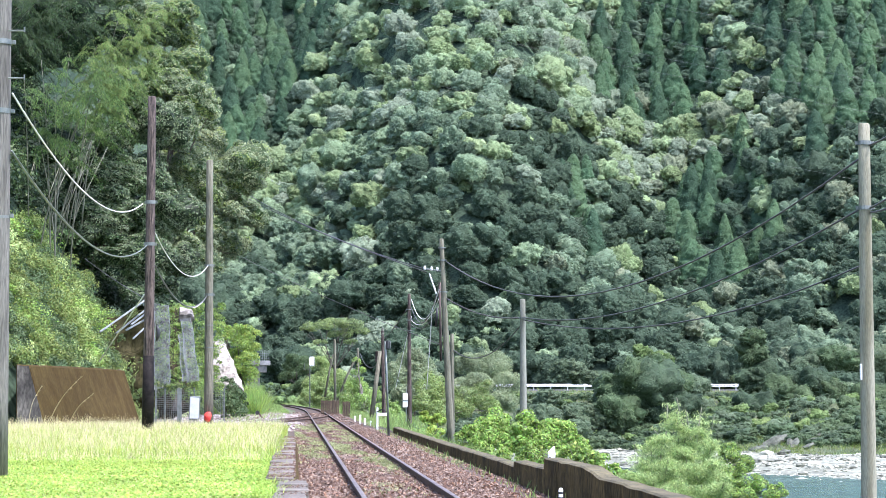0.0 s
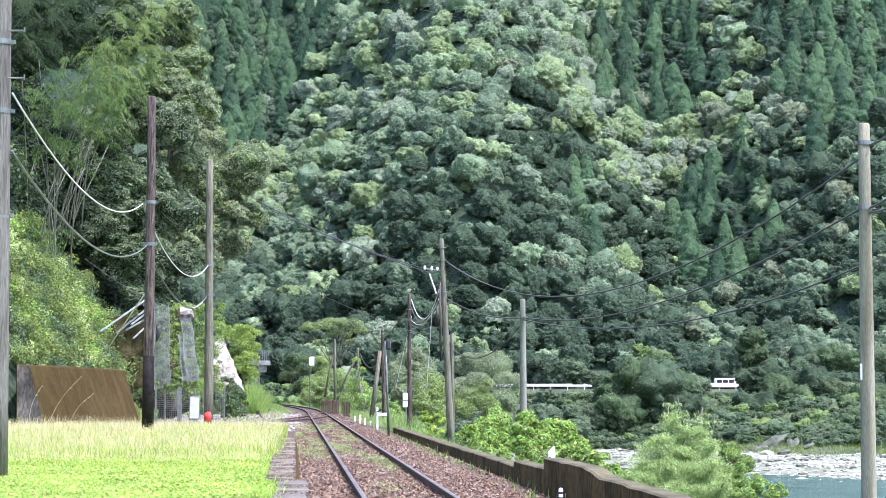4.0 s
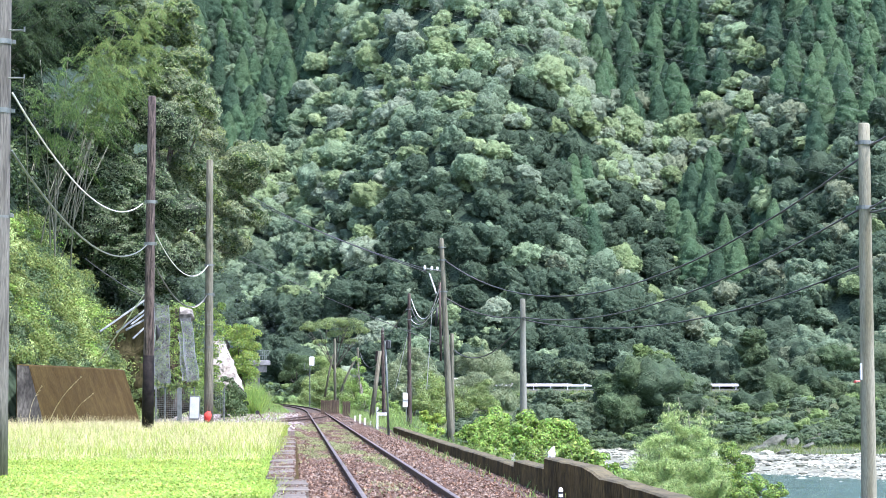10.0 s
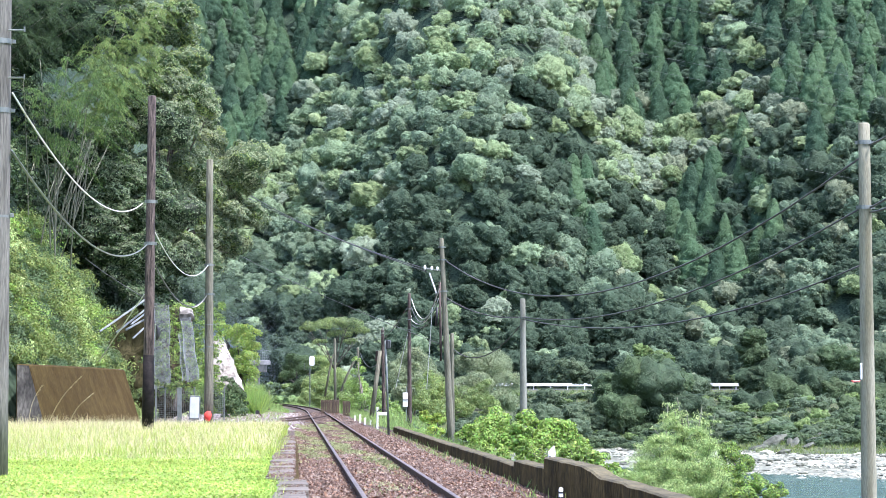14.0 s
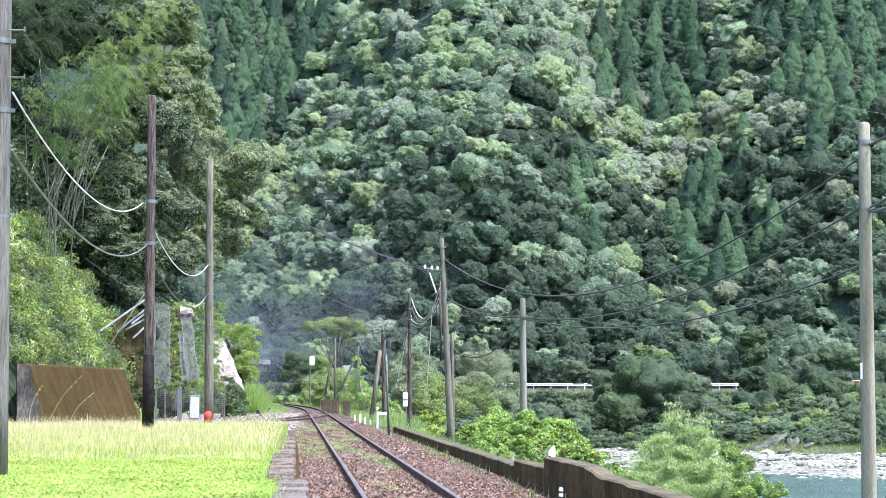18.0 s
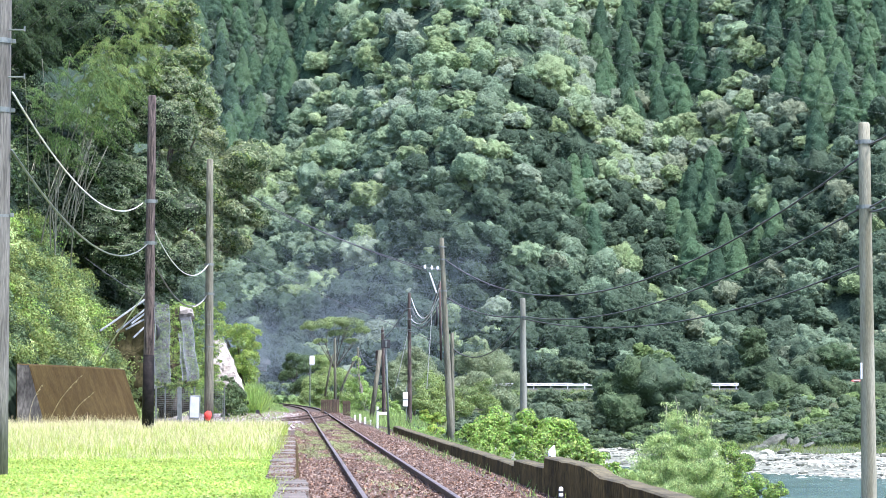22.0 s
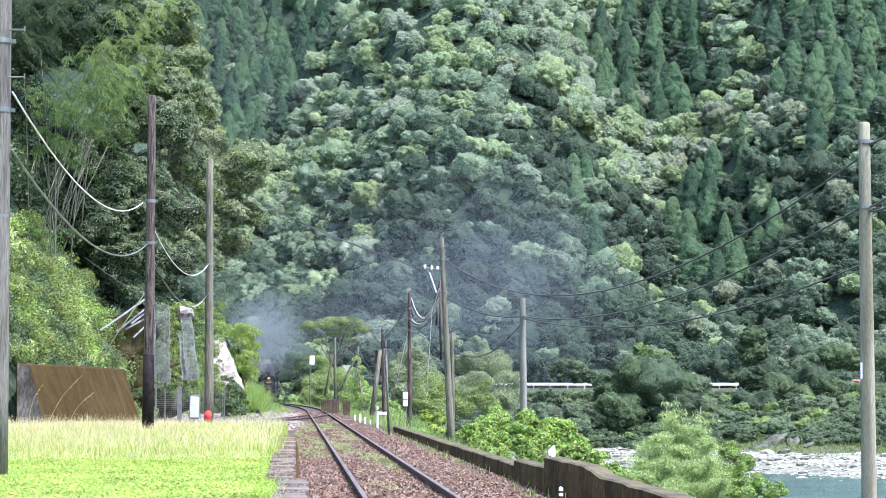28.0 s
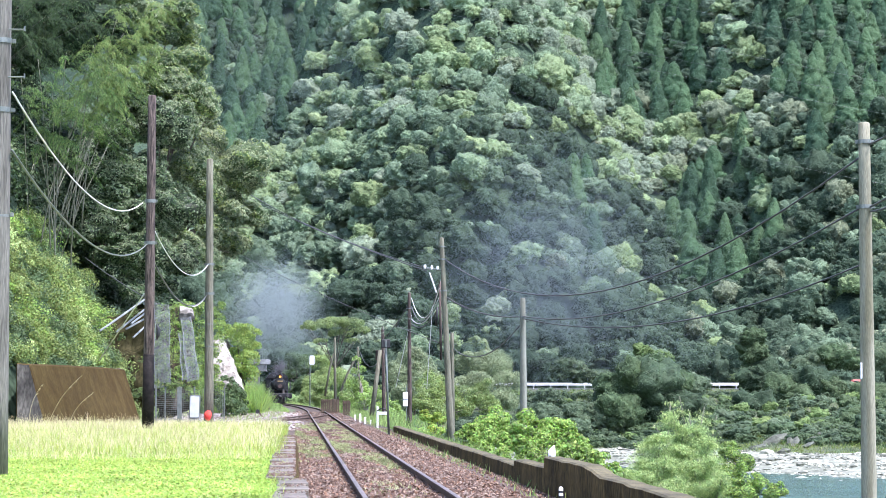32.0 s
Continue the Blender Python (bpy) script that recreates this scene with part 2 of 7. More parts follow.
def box(bm, x0, y0, z0, x1, y1, z1, bevel=0.0, m=None):
    r = bmesh.ops.create_cube(bm, size=1, matrix=Matrix.Translation(((x0 + x1) / 2, (y0 + y1) / 2, (z0 + z1) / 2)) @ Matrix.Diagonal((x1 - x0, y1 - y0, z1 - z0, 1)))
    vs = r["verts"]
    if bevel:
        es = list({e for v in vs for e in v.link_edges})
        b = bmesh.ops.bevel(bm, geom=es, offset=bevel, segments=1, affect="EDGES")
        vs = list({v for f in b["faces"] for v in f.verts} | {v for v in vs if v.is_valid})
    if m is not None:
        bmesh.ops.transform(bm, matrix=m, verts=vs)
    return bm


def tube(bm, points, radii, sides=8, caps=True):
    """A tube through points with a radius at each."""
    rings = []
    pts = [Vector(p) for p in points]
    for i, p in enumerate(pts):
        d = (pts[min(i + 1, len(pts) - 1)] - pts[max(i - 1, 0)]).normalized()
        a = d.orthogonal().normalized() if abs(d.z) < 0.9 else Vector((1, 0, 0)) - d * d.x
        a.normalize()
        b = d.cross(a)
        r = radii[i] if hasattr(radii, "__len__") else radii
        rings.append([bm.verts.new(p + a * (r * math.cos(k * math.tau / sides)) + b * (r * math.sin(k * math.tau / sides))) for k in range(sides)])
    for r0, r1 in zip(rings, rings[1:]):
        for k in range(sides):
            bm.faces.new((r0[k], r0[(k + 1) % sides], r1[(k + 1) % sides], r1[k]))
    if caps:
        bm.faces.new(rings[0][::-1])
        bm.faces.new(rings[-1])
    return bm


def poly_mesh(name, V, mats, idx=None):
    """One mesh of loose faces; V is faces x corners x 3."""
    n, k = V.shape[:2]
    me = bpy.data.meshes.new(name)
    me.vertices.add(n * k)
    me.vertices.foreach_set("co", np.ascontiguousarray(V, dtype=np.float32).ravel())
    me.loops.add(n * k)
    me.loops.foreach_set("vertex_index", np.arange(n * k, dtype=np.int32))
    me.polygons.add(n)
    me.polygons.foreach_set("loop_start", np.arange(0, n * k, k, dtype=np.int32))
    for mt in mats:
        me.materials.append(mt)
    if idx is not None:
        me.polygons.foreach_set("material_index", np.ascontiguousarray(idx, dtype=np.int32))
    me.update(calc_edges=True)
    return me


def unit(a):
    return a / np.maximum(np.linalg.norm(a, axis=1, keepdims=True), 1e-9)


def leaves(c, n, size, wide=0.6, down=0.0):
    """Kite-shaped leaves at c that face n; down pulls their tips towards the ground."""
    n = unit(n)
    t = RNG.normal(size=c.shape)
    t[:, 2] -= down
    t = unit(t - n * np.sum(t * n, axis=1, keepdims=True))
    b = np.cross(n, t)
    s = (size * RNG.uniform(0.65, 1.35, len(c)))[:, None]
    return np.stack([c - t * s, c + b * s * wide + t * s * 0.15, c + t * s, c - b * s * wide + t * s * 0.15], axis=1)


def chips(c, n, size):
    """Three-cornered leaf sprays for far crowns."""
    n = unit(n)
    t = RNG.normal(size=c.shape)
    t = unit(t - n * np.sum(t * n, axis=1, keepdims=True))
    b = np.cross(n, t)
    s = (size * RNG.uniform(0.6, 1.4, len(c)))[:, None]
    return np.stack([c + t * s, c - t * s * 0.6 + b * s * 0.8, c - t * s * 0.5 - b * s * 0.9], axis=1)


def dome_crown(lobes, per_lobe, r, flat=0.8, low=-0.25, lobe=0.42, noise_n=0.45, back=2.0):
    """Points and facings of a lobed crown about the origin."""
    cs, ns = [], []
    for _ in range(lobes):
        d = unit(RNG.normal(size=(1, 3)))[0]
        while d[2] < low or d[1] > back:
            d = unit(RNG.normal(size=(1, 3)))[0]
        o = d * r * RNG.uniform(0.5, 0.72) * np.array([1, 1, flat])
        rl = r * lobe * RNG.uniform(0.75, 1.25)
        e = unit(RNG.normal(size=(per_lobe * 2, 3)))
        e = e[(e @ d + e[:, 2] * 0.5) > -0.35][:per_lobe]
        cs.append(o + e * rl * RNG.uniform(0.8, 1.12, (len(e), 1)) * np.array([1, 1, 0.8]))
        ns.append(e + RNG.normal(size=e.shape) * noise_n + np.array([0, 0, 0.35]))
    return np.concatenate(cs), np.concatenate(ns)


def ball(level):
    """Directions and faces of a ball."""
    bm = bmesh.new()
    bmesh.ops.create_icosphere(bm, subdivisions=level, radius=1)
    bm.verts.index_update()
    e = np.array([v.co[:] for v in bm.verts])
    f = np.array([[v.index for v in fc.verts] for fc in bm.faces])
    bm.free()
    return e, f


BALL_FINE, BALL_MID = ball(5), ball(4)


def swell(e, c, angle):
    """Rounded swellings round the directions c: how near each direction e is to the top of one, 0 to 1, and which."""
    dots = np.clip(e @ c.T, -1, 1)
    k = dots.argmax(1)
    q = np.arccos(dots.max(1)) / angle
    return np.sqrt(np.clip(1 - q * q, 0, 1)), k


def scatter(P, F, n, out):
    """Points a little outside a shell, and its facing there."""
    k = RNG.integers(0, len(F), n)
    u, v = RNG.uniform(size=(2, n, 1))
    u, v = np.where(u + v > 1, 1 - u, u), np.where(u + v > 1, 1 - v, v)
    a, b, c = P[F[k, 0]], P[F[k, 1]], P[F[k, 2]]
    nrm = unit(np.cross(b - a, c - a))
    return a + (b - a) * u + (c - a) * v + nrm * RNG.uniform(0, out, (n, 1)), nrm


def canopy(n, r, flat=0.9):
    """A broad crown: lobes grown into one another, with clumps and leaf bunches, open on the uphill side.
    Gives the shaded heart's points and faces, and n leaf sprays round it with their facing."""
    lobes = []
    for _ in range(int(RNG.integers(3, 8))):
        an, d, k = RNG.uniform(0, math.tau), RNG.uniform(0.3, 0.6), RNG.uniform(0.4, 0.62)
        lobes.append((np.array([math.cos(an) * d, math.sin(an) * d * 0.8, RNG.uniform(-0.25, 0.42)]), k))
    c1 = unit(RNG.normal(size=(int(RNG.integers(60, 95)), 3)))
    c2 = unit(RNG.normal(size=(300, 3)))
    g1, g2 = RNG.uniform(0.45, 1.25, len(c1)), RNG.uniform(0.4, 1.3, len(c2))

    def reach(e):
        size = np.full(len(e), 0.62)
        for o, k in lobes:
            al = e @ o
            size = np.maximum(size, al + np.sqrt(np.maximum(k * k - o @ o + al * al, 0)))
        wide = unit(e * np.array([1, 1, 1.3]))
        s1, k1 = swell(wide, c1, 0.30)
        s2, k2 = swell(wide, c2, 0.125)
        return size * (0.77 + 0.29 * s1 * g1[k1]) * (0.93 + 0.12 * s2 * g2[k2])

    made = []
    for e, f in (BALL_FINE, BALL_MID):
        P = e * reach(e)[:, None] * r * np.array([1, 1, flat])
        made.append((P, f[((e[f, 2] > -0.65) & (e[f, 1] < 0.36)).all(1)]))
    c, nn = scatter(*made[0], n, 0.02 * r)
    return (made[1][0] * 0.965, made[1][1]), c, nn * 0.75 + RNG.normal(size=nn.shape) * 0.2 + np.array([0, -0.1, 0.4])


def cedar_crown(n, r):
    """A conifer: a tall cone with a pointed tip and upswept tufts; r is the radius at the foot."""
    h = r * RNG.uniform(2.3, 2.9)
    top = RNG.uniform(0.55, 0.8)
    m = 110
    ca, ct = RNG.uniform(-1.3 * math.pi, 0.3 * math.pi, m), RNG.uniform(0, 1, m) ** 1.25
    grow = RNG.uniform(0.5, 1.2, m)
    made = []
    for na, nh in ((34, 50), (20, 26)):
        A, T = np.meshgrid(np.linspace(-1.18 * math.pi, 0.18 * math.pi, na), np.linspace(0, 1, nh))
        a, t = A.ravel(), T.ravel()
        da = a[:, None] - ca[None, :]
        dt = (t[:, None] - ct[None, :]) * 3.1
        d2 = (da * np.clip(1.08 - t[:, None], 0.15, 1)) ** 2 + np.where(dt < 0, dt * 0.75, dt * 1.5) ** 2
        near = np.sqrt(np.clip(1 - d2.min(1) / 0.075, 0, 1)) * grow[d2.argmin(1)]
        prof = r * np.clip(1 - t, 0, 1) ** top * (1 - 0.3 * np.clip(0.2 - t, 0, 1) / 0.2) + 0.05
        out = prof * (0.68 + 0.36 * near)
        P = np.stack([np.cos(a) * out, np.sin(a) * out, t * h - 0.25 * h + 0.15 * near], 1)
        ii = np.arange(na * nh).reshape(nh, na)
        q = np.stack([ii[:-1, :-1], ii[:-1, 1:], ii[1:, 1:], ii[1:, :-1]], -1).reshape(-1, 4)
        made.append((P, np.concatenate([q[:, :3], q[:, [0, 2, 3]]])))
    c, nn = scatter(*made[0], n, 0.04 * r)
    return (made[1][0] * np.array([0.93, 0.93, 1]), made[1][1]), c, nn * 0.75 + RNG.normal(size=nn.shape) * 0.18 + np.array([0, -0.1, 0.35])


# ---- the lie of the land ----


def smooth(a, b, v):
    t = np.clip((v - a) / (b - a), 0, 1)
    return t * t * (3 - 2 * t)


def track_x(y):
    """The track's middle: straight, then a long left-hand bend."""
    return 1.4 - np.maximum(np.asarray(y, float) - 150, 0) ** 2 / 4000


def bank_foot(y):
    """Where the left-hand hill begins to rise."""
    return np.interp(y, [-60, 60, 76, 92, 140, 170, 220], [-13, -11, -9.6, -7.2, -5.2, -5.5, -7.0]) + (track_x(y) - 1.4)


def hill_foot(x):
    return 398 + np.clip(25 - x, 0, 160) * 0.5


def shore_far(x):
    return np.interp(x, [-60, 0, 20, 38, 54, 75, 130], [430, 385, 325, 270, 229, 190, 120])


def wav(x, y, s, seed=0.0):
    return np.sin(x / s + seed) * np.cos(y / s * 1.13 + seed * 1.7) + 0.5 * np.sin(x / s * 2.3 + y / s * 1.9 + seed * 3)


def height(x, y):
    x, y = np.asarray(x, float), np.asarray(y, float)
    u = x - track_x(y)
    z = np.full(np.broadcast(x, y).shape, -0.115)
    z = z - 0.165 * smooth(1.3, 2.1, u) + 0.085 * smooth(-1.5, -2.6, u)
    fall = np.maximum(u - 2.75, 0)
    z = z - 0.35 * smooth(0, 0.6, fall) - 0.40 * np.maximum(fall - 0.6, 0)
    z = np.maximum(z, -9.5 + 0.15 * wav(x, y, 9))
    # far side of the river: shingle, bank, road shelf, mountain
    s, hf = shore_far(x), hill_foot(x)
    q = (y - s) / np.maximum(hf - 9 - s, 8)
    far = -8.6 + 9.0 * np.clip(q, -0.2, 0.35) * 0.55 + 8.6 * smooth(0.4, 1.0, q) + 0.25 * wav(x, y, 5) * smooth(0.02, 0.2, q) * (1 - smooth(0.9, 1, q))
    far = np.where(q > 1, 2.0, far)
    m = np.maximum(y - hf - 3, 0)
    ridge = np.cos((x - 38) / 86 * math.tau)
    far = far + m * (0.66 + 0.06 * ridge) + np.minimum(m / 40, 1) * (11 * ridge + 2.5 * wav(x, y, 17, 1.0))
    far = np.minimum(far, 190 + 12 * wav(x, y, 60))
    z = np.where(q > -0.2, np.where((q > 0.02) | (far > z), far, z), z)
    # left-hand hill
    d = np.maximum(bank_foot(y) - x, 0)
    left = 0.0 + 1.7 * np.minimum(d, 12) + 0.75 * np.clip(d - 12, 0, 90) + 0.5 * wav(x, y, 4) * np.minimum(d / 3, 1)
    left = left * smooth(40, 78, y) + 0.15 * smooth(0, 1, d)
    return np.where(d > 0, np.maximum(z, left), z)


def axis(edges):
    return np.concatenate([np.arange(a, b, st) for a, b, st in edges] + [[edges[-1][1]]])


gx = axis([(-700, -200, 50), (-200, -60, 10), (-60, -16, 2.0), (-16, 8, 0.4), (8, 60, 2), (60, 180, 5), (180, 900, 60)])
gy = axis([(-300, -20, 40), (-20, 20, 5), (20, 170, 1.0), (170, 420, 3), (420, 660, 6), (660, 1800, 80)])
X, Y = np.meshgrid(gx, gy)
H = height(X, Y)
nx, ny = len(gx), len(gy)
ii = np.arange(nx * ny).reshape(ny, nx)
F = np.stack([ii[:-1, :-1], ii[:-1, 1:], ii[1:, 1:], ii[1:, :-1]], axis=-1).reshape(-1, 4)
me = bpy.data.meshes.new("ground")
me.from_pydata(np.stack([X, Y, H], -1).reshape(-1, 3).tolist(), [], F.tolist())
FX, FY = X.ravel()[F].mean(1), Y.ravel()[F].mean(1)
FU = FX - track_x(FY)
FQ = (FY - shore_far(FX)) / np.maximum(hill_foot(FX) - 9 - shore_far(FX), 8)
fm = np.zeros(len(F), int)
fm[(FU > -4.5) & (FU < 2.8) & (FY < 330)] = 1
fm[(FQ > -0.4) & (FQ < 0.45) & (FX > 0)] = 2
fm[(FQ >= 0.45) & (FQ < 1) & (FX > 0)] = 5
fm[(FY >= hill_foot(FX) + 2)] = 6
fm[(FX < bank_foot(FY)) & (FY > 78)] = 6
fm[(FX < -0.4) & (FX > -16) & (FY < 80) & (FX > bank_foot(FY) + 0.3)] = 3
fm[(FX < bank_foot(FY) + 0.3) & (FX > -40) & (FY < 80)] = 6
fm[(FQ > 1) & (FY < hill_foot(FX) + 2)] = np.where(FX[(FQ > 1) & (FY < hill_foot(FX) + 2)] > 22, 4, 6)
fm[(FX > -6.8) & (FU < -1.1) & (FY > 83) & (FY < 152)] = 7
fm[(FX > -9) & (FU < -1.3) & (FU > -5) & (FY >= 152) & (FY < 330)] = 5
for mt in (M_SOIL, M_BALLAST, M_GRAVEL, M_LAWN, M_ASPHALT, M_BANKGRASS, M_HUMUS, M_PALEGRAVEL):
    me.materials.append(mt)
me.polygons.foreach_set("material_index", fm.astype(np.int32))
me.polygons.foreach_set("use_smooth", np.ones(len(F), bool))
ground = tagged(new("ground", me), "valley ground of ballast, turf, shingle and wooded mountain slope", "ground", kind="structure")

bm = bmesh.new()
bmesh.ops.create_grid(bm, x_segments=1, y_segments=1, size=1, matrix=Matrix.Translation((120, 250, -7.9)) @ Matrix.Diagonal((330, 550, 1, 1)))
tagged(part("water", bm, M_WATER), "green-blue rippled river water below the shingle bank", "river", kind="structure")

# ---- railway ----


def rail_mesh(name, xs, ys, z, mat, parent, top=None):
    """A rail of flat-bottomed section swept along xs, ys."""
    prof = [(-0.055, -0.14), (-0.055, -0.125), (-0.009, -0.105), (-0.009, -0.045), (-0.032, -0.035), (-0.032, -0.004), (-0.026, 0.0),
            (0.026, 0.0), (0.032, -0.004), (0.032, -0.035), (0.009, -0.045), (0.009, -0.105), (0.055, -0.125), (0.055, -0.14)]
    bm = bmesh.new()
    rings = []
    for i in range(len(xs)):
        j, k = max(i - 1, 0), min(i + 1, len(xs) - 1)
        d = Vector((xs[k] - xs[j], ys[k] - ys[j], 0)).normalized()
        nrm = Vector((d.y, -d.x, 0))
        rings.append([bm.verts.new(Vector((xs[i], ys[i], z)) + nrm * a + Vector((0, 0, h))) for a, h in prof])
    for r0, r1 in zip(rings, rings[1:]):
        for k in range(len(prof)):
            f = bm.faces.new((r0[k], r0[(k + 1) % len(prof)], r1[(k + 1) % len(prof)], r1[k]))
            f.material_index = 1 if k in (5, 6, 7) else 0
    bm.faces.new(rings[0][::-1])
    bm.faces.new(rings[-1])
    ob = part(name, bm, mat, parent)
    ob.data.materials.append(top or mat)
    return ob


track = tagged(new("railway_track"), "single narrow-gauge track with rusty rails on brown ballast", "railway track", kind="structure")
ys = np.concatenate([np.arange(-40, 160, 2.0), np.arange(160, 480, 5)])
for side in (-0.56, 0.56):
    rail_mesh("rail", list(track_x(ys) + side), list(ys), 0.0, M_RUST, track, M_RAILTOP)
sx, sy = [], []
for i in range(26):
    yy = 139 - i * 1.8
    tt = i * 1.8
    sx.append(1.4 - tt * tt / 430)
    sy.append(yy)
siding = tagged(new("siding_track"), "rusty siding leaving the main line at a set of points", "railway track", kind="structure")
for side in (-0.56, 0.56):
    rail_mesh("rail", [a + side for a in sx[:24]], sy[:24], 0.0, M_RUST, siding)

# ---- poles ----


def pole(name, base, top, r0, r1, mat, label, category="utility pole", sides=14):
    """Round tapered pole from base to top; returns the thing."""
    root = new(name)
    root.location = base
    d = Vector(top) - Vector(base)
    bm = bmesh.new()
    k = 8
    tube(bm, [d * (i / k) for i in range(k + 1)] + [d * 1.0 + Vector((0, 0, 0.03))], [r0 + (r1 - r0) * i / k for i in range(k + 1)] + [r1 * 0.75], sides)
    part("shaft", bm, mat, root, smooth=True)
    tagged(root, label, category, "line of poles")
    return root


p_left = pole("utility_pole", (-4.11, 31.47, 0.13), (-4.05, 31.05, 9.5), 0.175, 0.13, M_POLEDIM, "grey concrete utility pole standing in the platform grass")
p_brown = pole("utility_pole", (-4.3, 66.63, 0.05), (-4.21, 66, 9.89), 0.165, 0.115, M_POLEBROWN, "old brown wooden pole with a black tarred foot")
p_371 = pole("utility_pole", (-3.63, 95.72, -0.15), (-3.63, 95.01, 11.02), 0.20, 0.14, M_POLEWOOD, "tall grey-brown pole with a red cloth at its foot")
p_783 = pole("utility_pole", (6.22, 90.12, -1.06), (5.78, 89.61, 7.38), 0.15, 0.085, M_POLEWOOD, "leaning grey wooden pole beside the parapet wall")
pole("utility_pole", (8, 115.13, -1.42), (7.95, 114.77, 4.26), 0.12, 0.09, M_POLEWOOD, "short grey wooden pole among shrubs")
p_925 = pole("utility_pole", (8.59, 84.93, -0.93), (8.52, 84.57, 4.77), 0.15, 0.10, M_POLECON, "pale concrete pole rising from bright shrubs")
p_right = pole("utility_pole", (11.44, 44.66, -2.15), (11.28, 44.11, 6.59), 0.165, 0.115, M_POLEMOSS, "weathered concrete pole on the river bank")
p_724 = pole("utility_pole", (5.31, 105.22, -0.79), (5.26, 104.8, 5.86), 0.115, 0.07, M_POLEBROWN, "brown wooden pole with a white switch box")
p_676 = pole("utility_pole", (4.92, 125.33, -0.71), (4.8, 124.99, 4.71), 0.12, 0.08, M_POLEBROWN, "wooden pole with a raking prop beside the track")

# ---- parapet wall on the river side ----
wall = tagged(new("parapet_wall"), "low dark mossy concrete wall beside the ballast", "wall", kind="structure")


def wall_run(y0, y1, z0, z1, th=0.28):
    bm = bmesh.new()
    vs = []
    for yy, zt in ((y0, z0), (y1, z1)):
        for xx, zz in ((3.78, -0.75), (3.80, zt - 0.02), (3.83, zt), (3.80 + th - 0.03, zt), (3.80 + th, zt - 0.02), (3.82 + th, -1.3)):
            vs.append(bm.verts.new((xx, yy, zz)))
    for k in range(6):
        f = bm.faces.new((vs[k], vs[(k + 1) % 6], vs[6 + (k + 1) % 6], vs[6 + k]))
        f.material_index = 1 if k in (1, 2, 3) else 0
    bm.faces.new(vs[:6][::-1])
    bm.faces.new(vs[6:])
    bmesh.ops.subdivide_edges(bm, edges=[e for e in bm.edges if abs(e.verts[0].co.y - e.verts[1].co.y) > 1], cuts=int((y1 - y0) / 0.5))
    for v in bm.verts:
        v.co += noise.noise_vector(v.co * 1.7) * 0.018
    part("wall_block", bm, M_WALLDARK, wall).data.materials.append(M_WALLTOP)


wall_run(-40, 12, 0.18, 0.18)
wall_run(12, 28.2, 0.18, 0.20)
wall_run(28.2, 29.9, 0.20, 0.29)
wall_run(29.9, 34.5, 0.29, 0.265)
wall_run(34.5, 39.3, 0.105, 0.09)
wall_run(39.3, 60, 0.0, -0.03)
wall_run(60, 88, -0.03, -0.05)

# ---- platform ----
platform = tagged(new("platform"), "old low platform with a stone edge and overgrown with grass", "platform", kind="structure")
bm = bmesh.new()
box(bm, -14, -20, -0.4, -0.24, 74, 0.10, 0.02)
part("fill", bm, M_LAWN, platform)

# added dark strip that stands in for the shadow gap along the edge
bm = bmesh.new()
ring = [[bm.verts.new((xx, yy, zz)) for xx, zz in ((-0.04, 0.13), (0.005, 0.13), (0.09, -0.2), (-0.04, -0.2))] for yy in np.linspace(29.7, 58, 58)]
for r0, r1 in zip(ring, ring[1:]):
    for k in range(4):
        bm.faces.new((r0[k], r0[(k + 1) % 4], r1[(k + 1) % 4], r1[k]))
bm.faces.new(ring[0])
bm.faces.new(ring[-1][::-1])
for v in bm.verts:
    v.co.x += noise.noise(v.co * 2.3) * 0.015
part("edge_shadow_strip", bm, M_WALLDARK, platform, "dark battered strip for the shadow gap below the edge stones")

# ---- retaining wall and bank on the hill side ----
bwall = tagged(new("retaining_wall"), "battered concrete retaining wall stained rust brown", "wall", kind="structure")
bm = bmesh.new()
vs = [bm.verts.new(p) for p in ((-9.25, 75.99, 0.03), (-8.24, 75.93, 0.03), (-8.88, 76.43, 2.19), (-9.33, 76.46, 2.23), (-10.49, 92.16, -0.23), (-5.93, 88.85, -0.18), (-6.72, 89.75, 2.16), (-8.55, 92.87, 2.33))]
for q in ((0, 1, 2, 3), (1, 5, 6, 2), (5, 4, 7, 6), (3, 2, 6, 7), (4, 0, 3, 7), (0, 4, 5, 1)):
    bm.faces.new([vs[k] for k in q])
bmesh.ops.bevel(bm, geom=bm.edges[:], offset=0.03, segments=1, affect="EDGES")
bm.normal_update()
for f in bm.faces:
    f.material_index = 1 if f.normal.y < -0.8 and f.calc_center_median().x < -8 else 0
part("wall_block", bm, M_BROWNWALL, bwall).data.materials.append(M_STREAK)

# ---- forests on the mountain ----
ICO = np.array([(0, 0, 1), (0.894, 0, 0.447), (0.276, 0.851, 0.447), (-0.724, 0.526, 0.447), (-0.724, -0.526, 0.447), (0.276, -0.851, 0.447),
                (0.724, 0.526, -0.447), (-0.276, 0.851, -0.447), (-0.894, 0, -0.447), (-0.276, -0.851, -0.447), (0.724, -0.526, -0.447), (0, 0, -1)])
ICO_F = np.array([(0, 1, 2), (0, 2, 3), (0, 3, 4), (0, 4, 5), (0, 5, 1), (1, 6, 2), (2, 7, 3), (3, 8, 4), (4, 9, 5), (5, 10, 1),
                  (6, 7, 2), (7, 8, 3), (8, 9, 4), (9, 10, 5), (10, 6, 1), (11, 7, 6), (11, 8, 7), (11, 9, 8), (11, 10, 9), (11, 6, 10)])


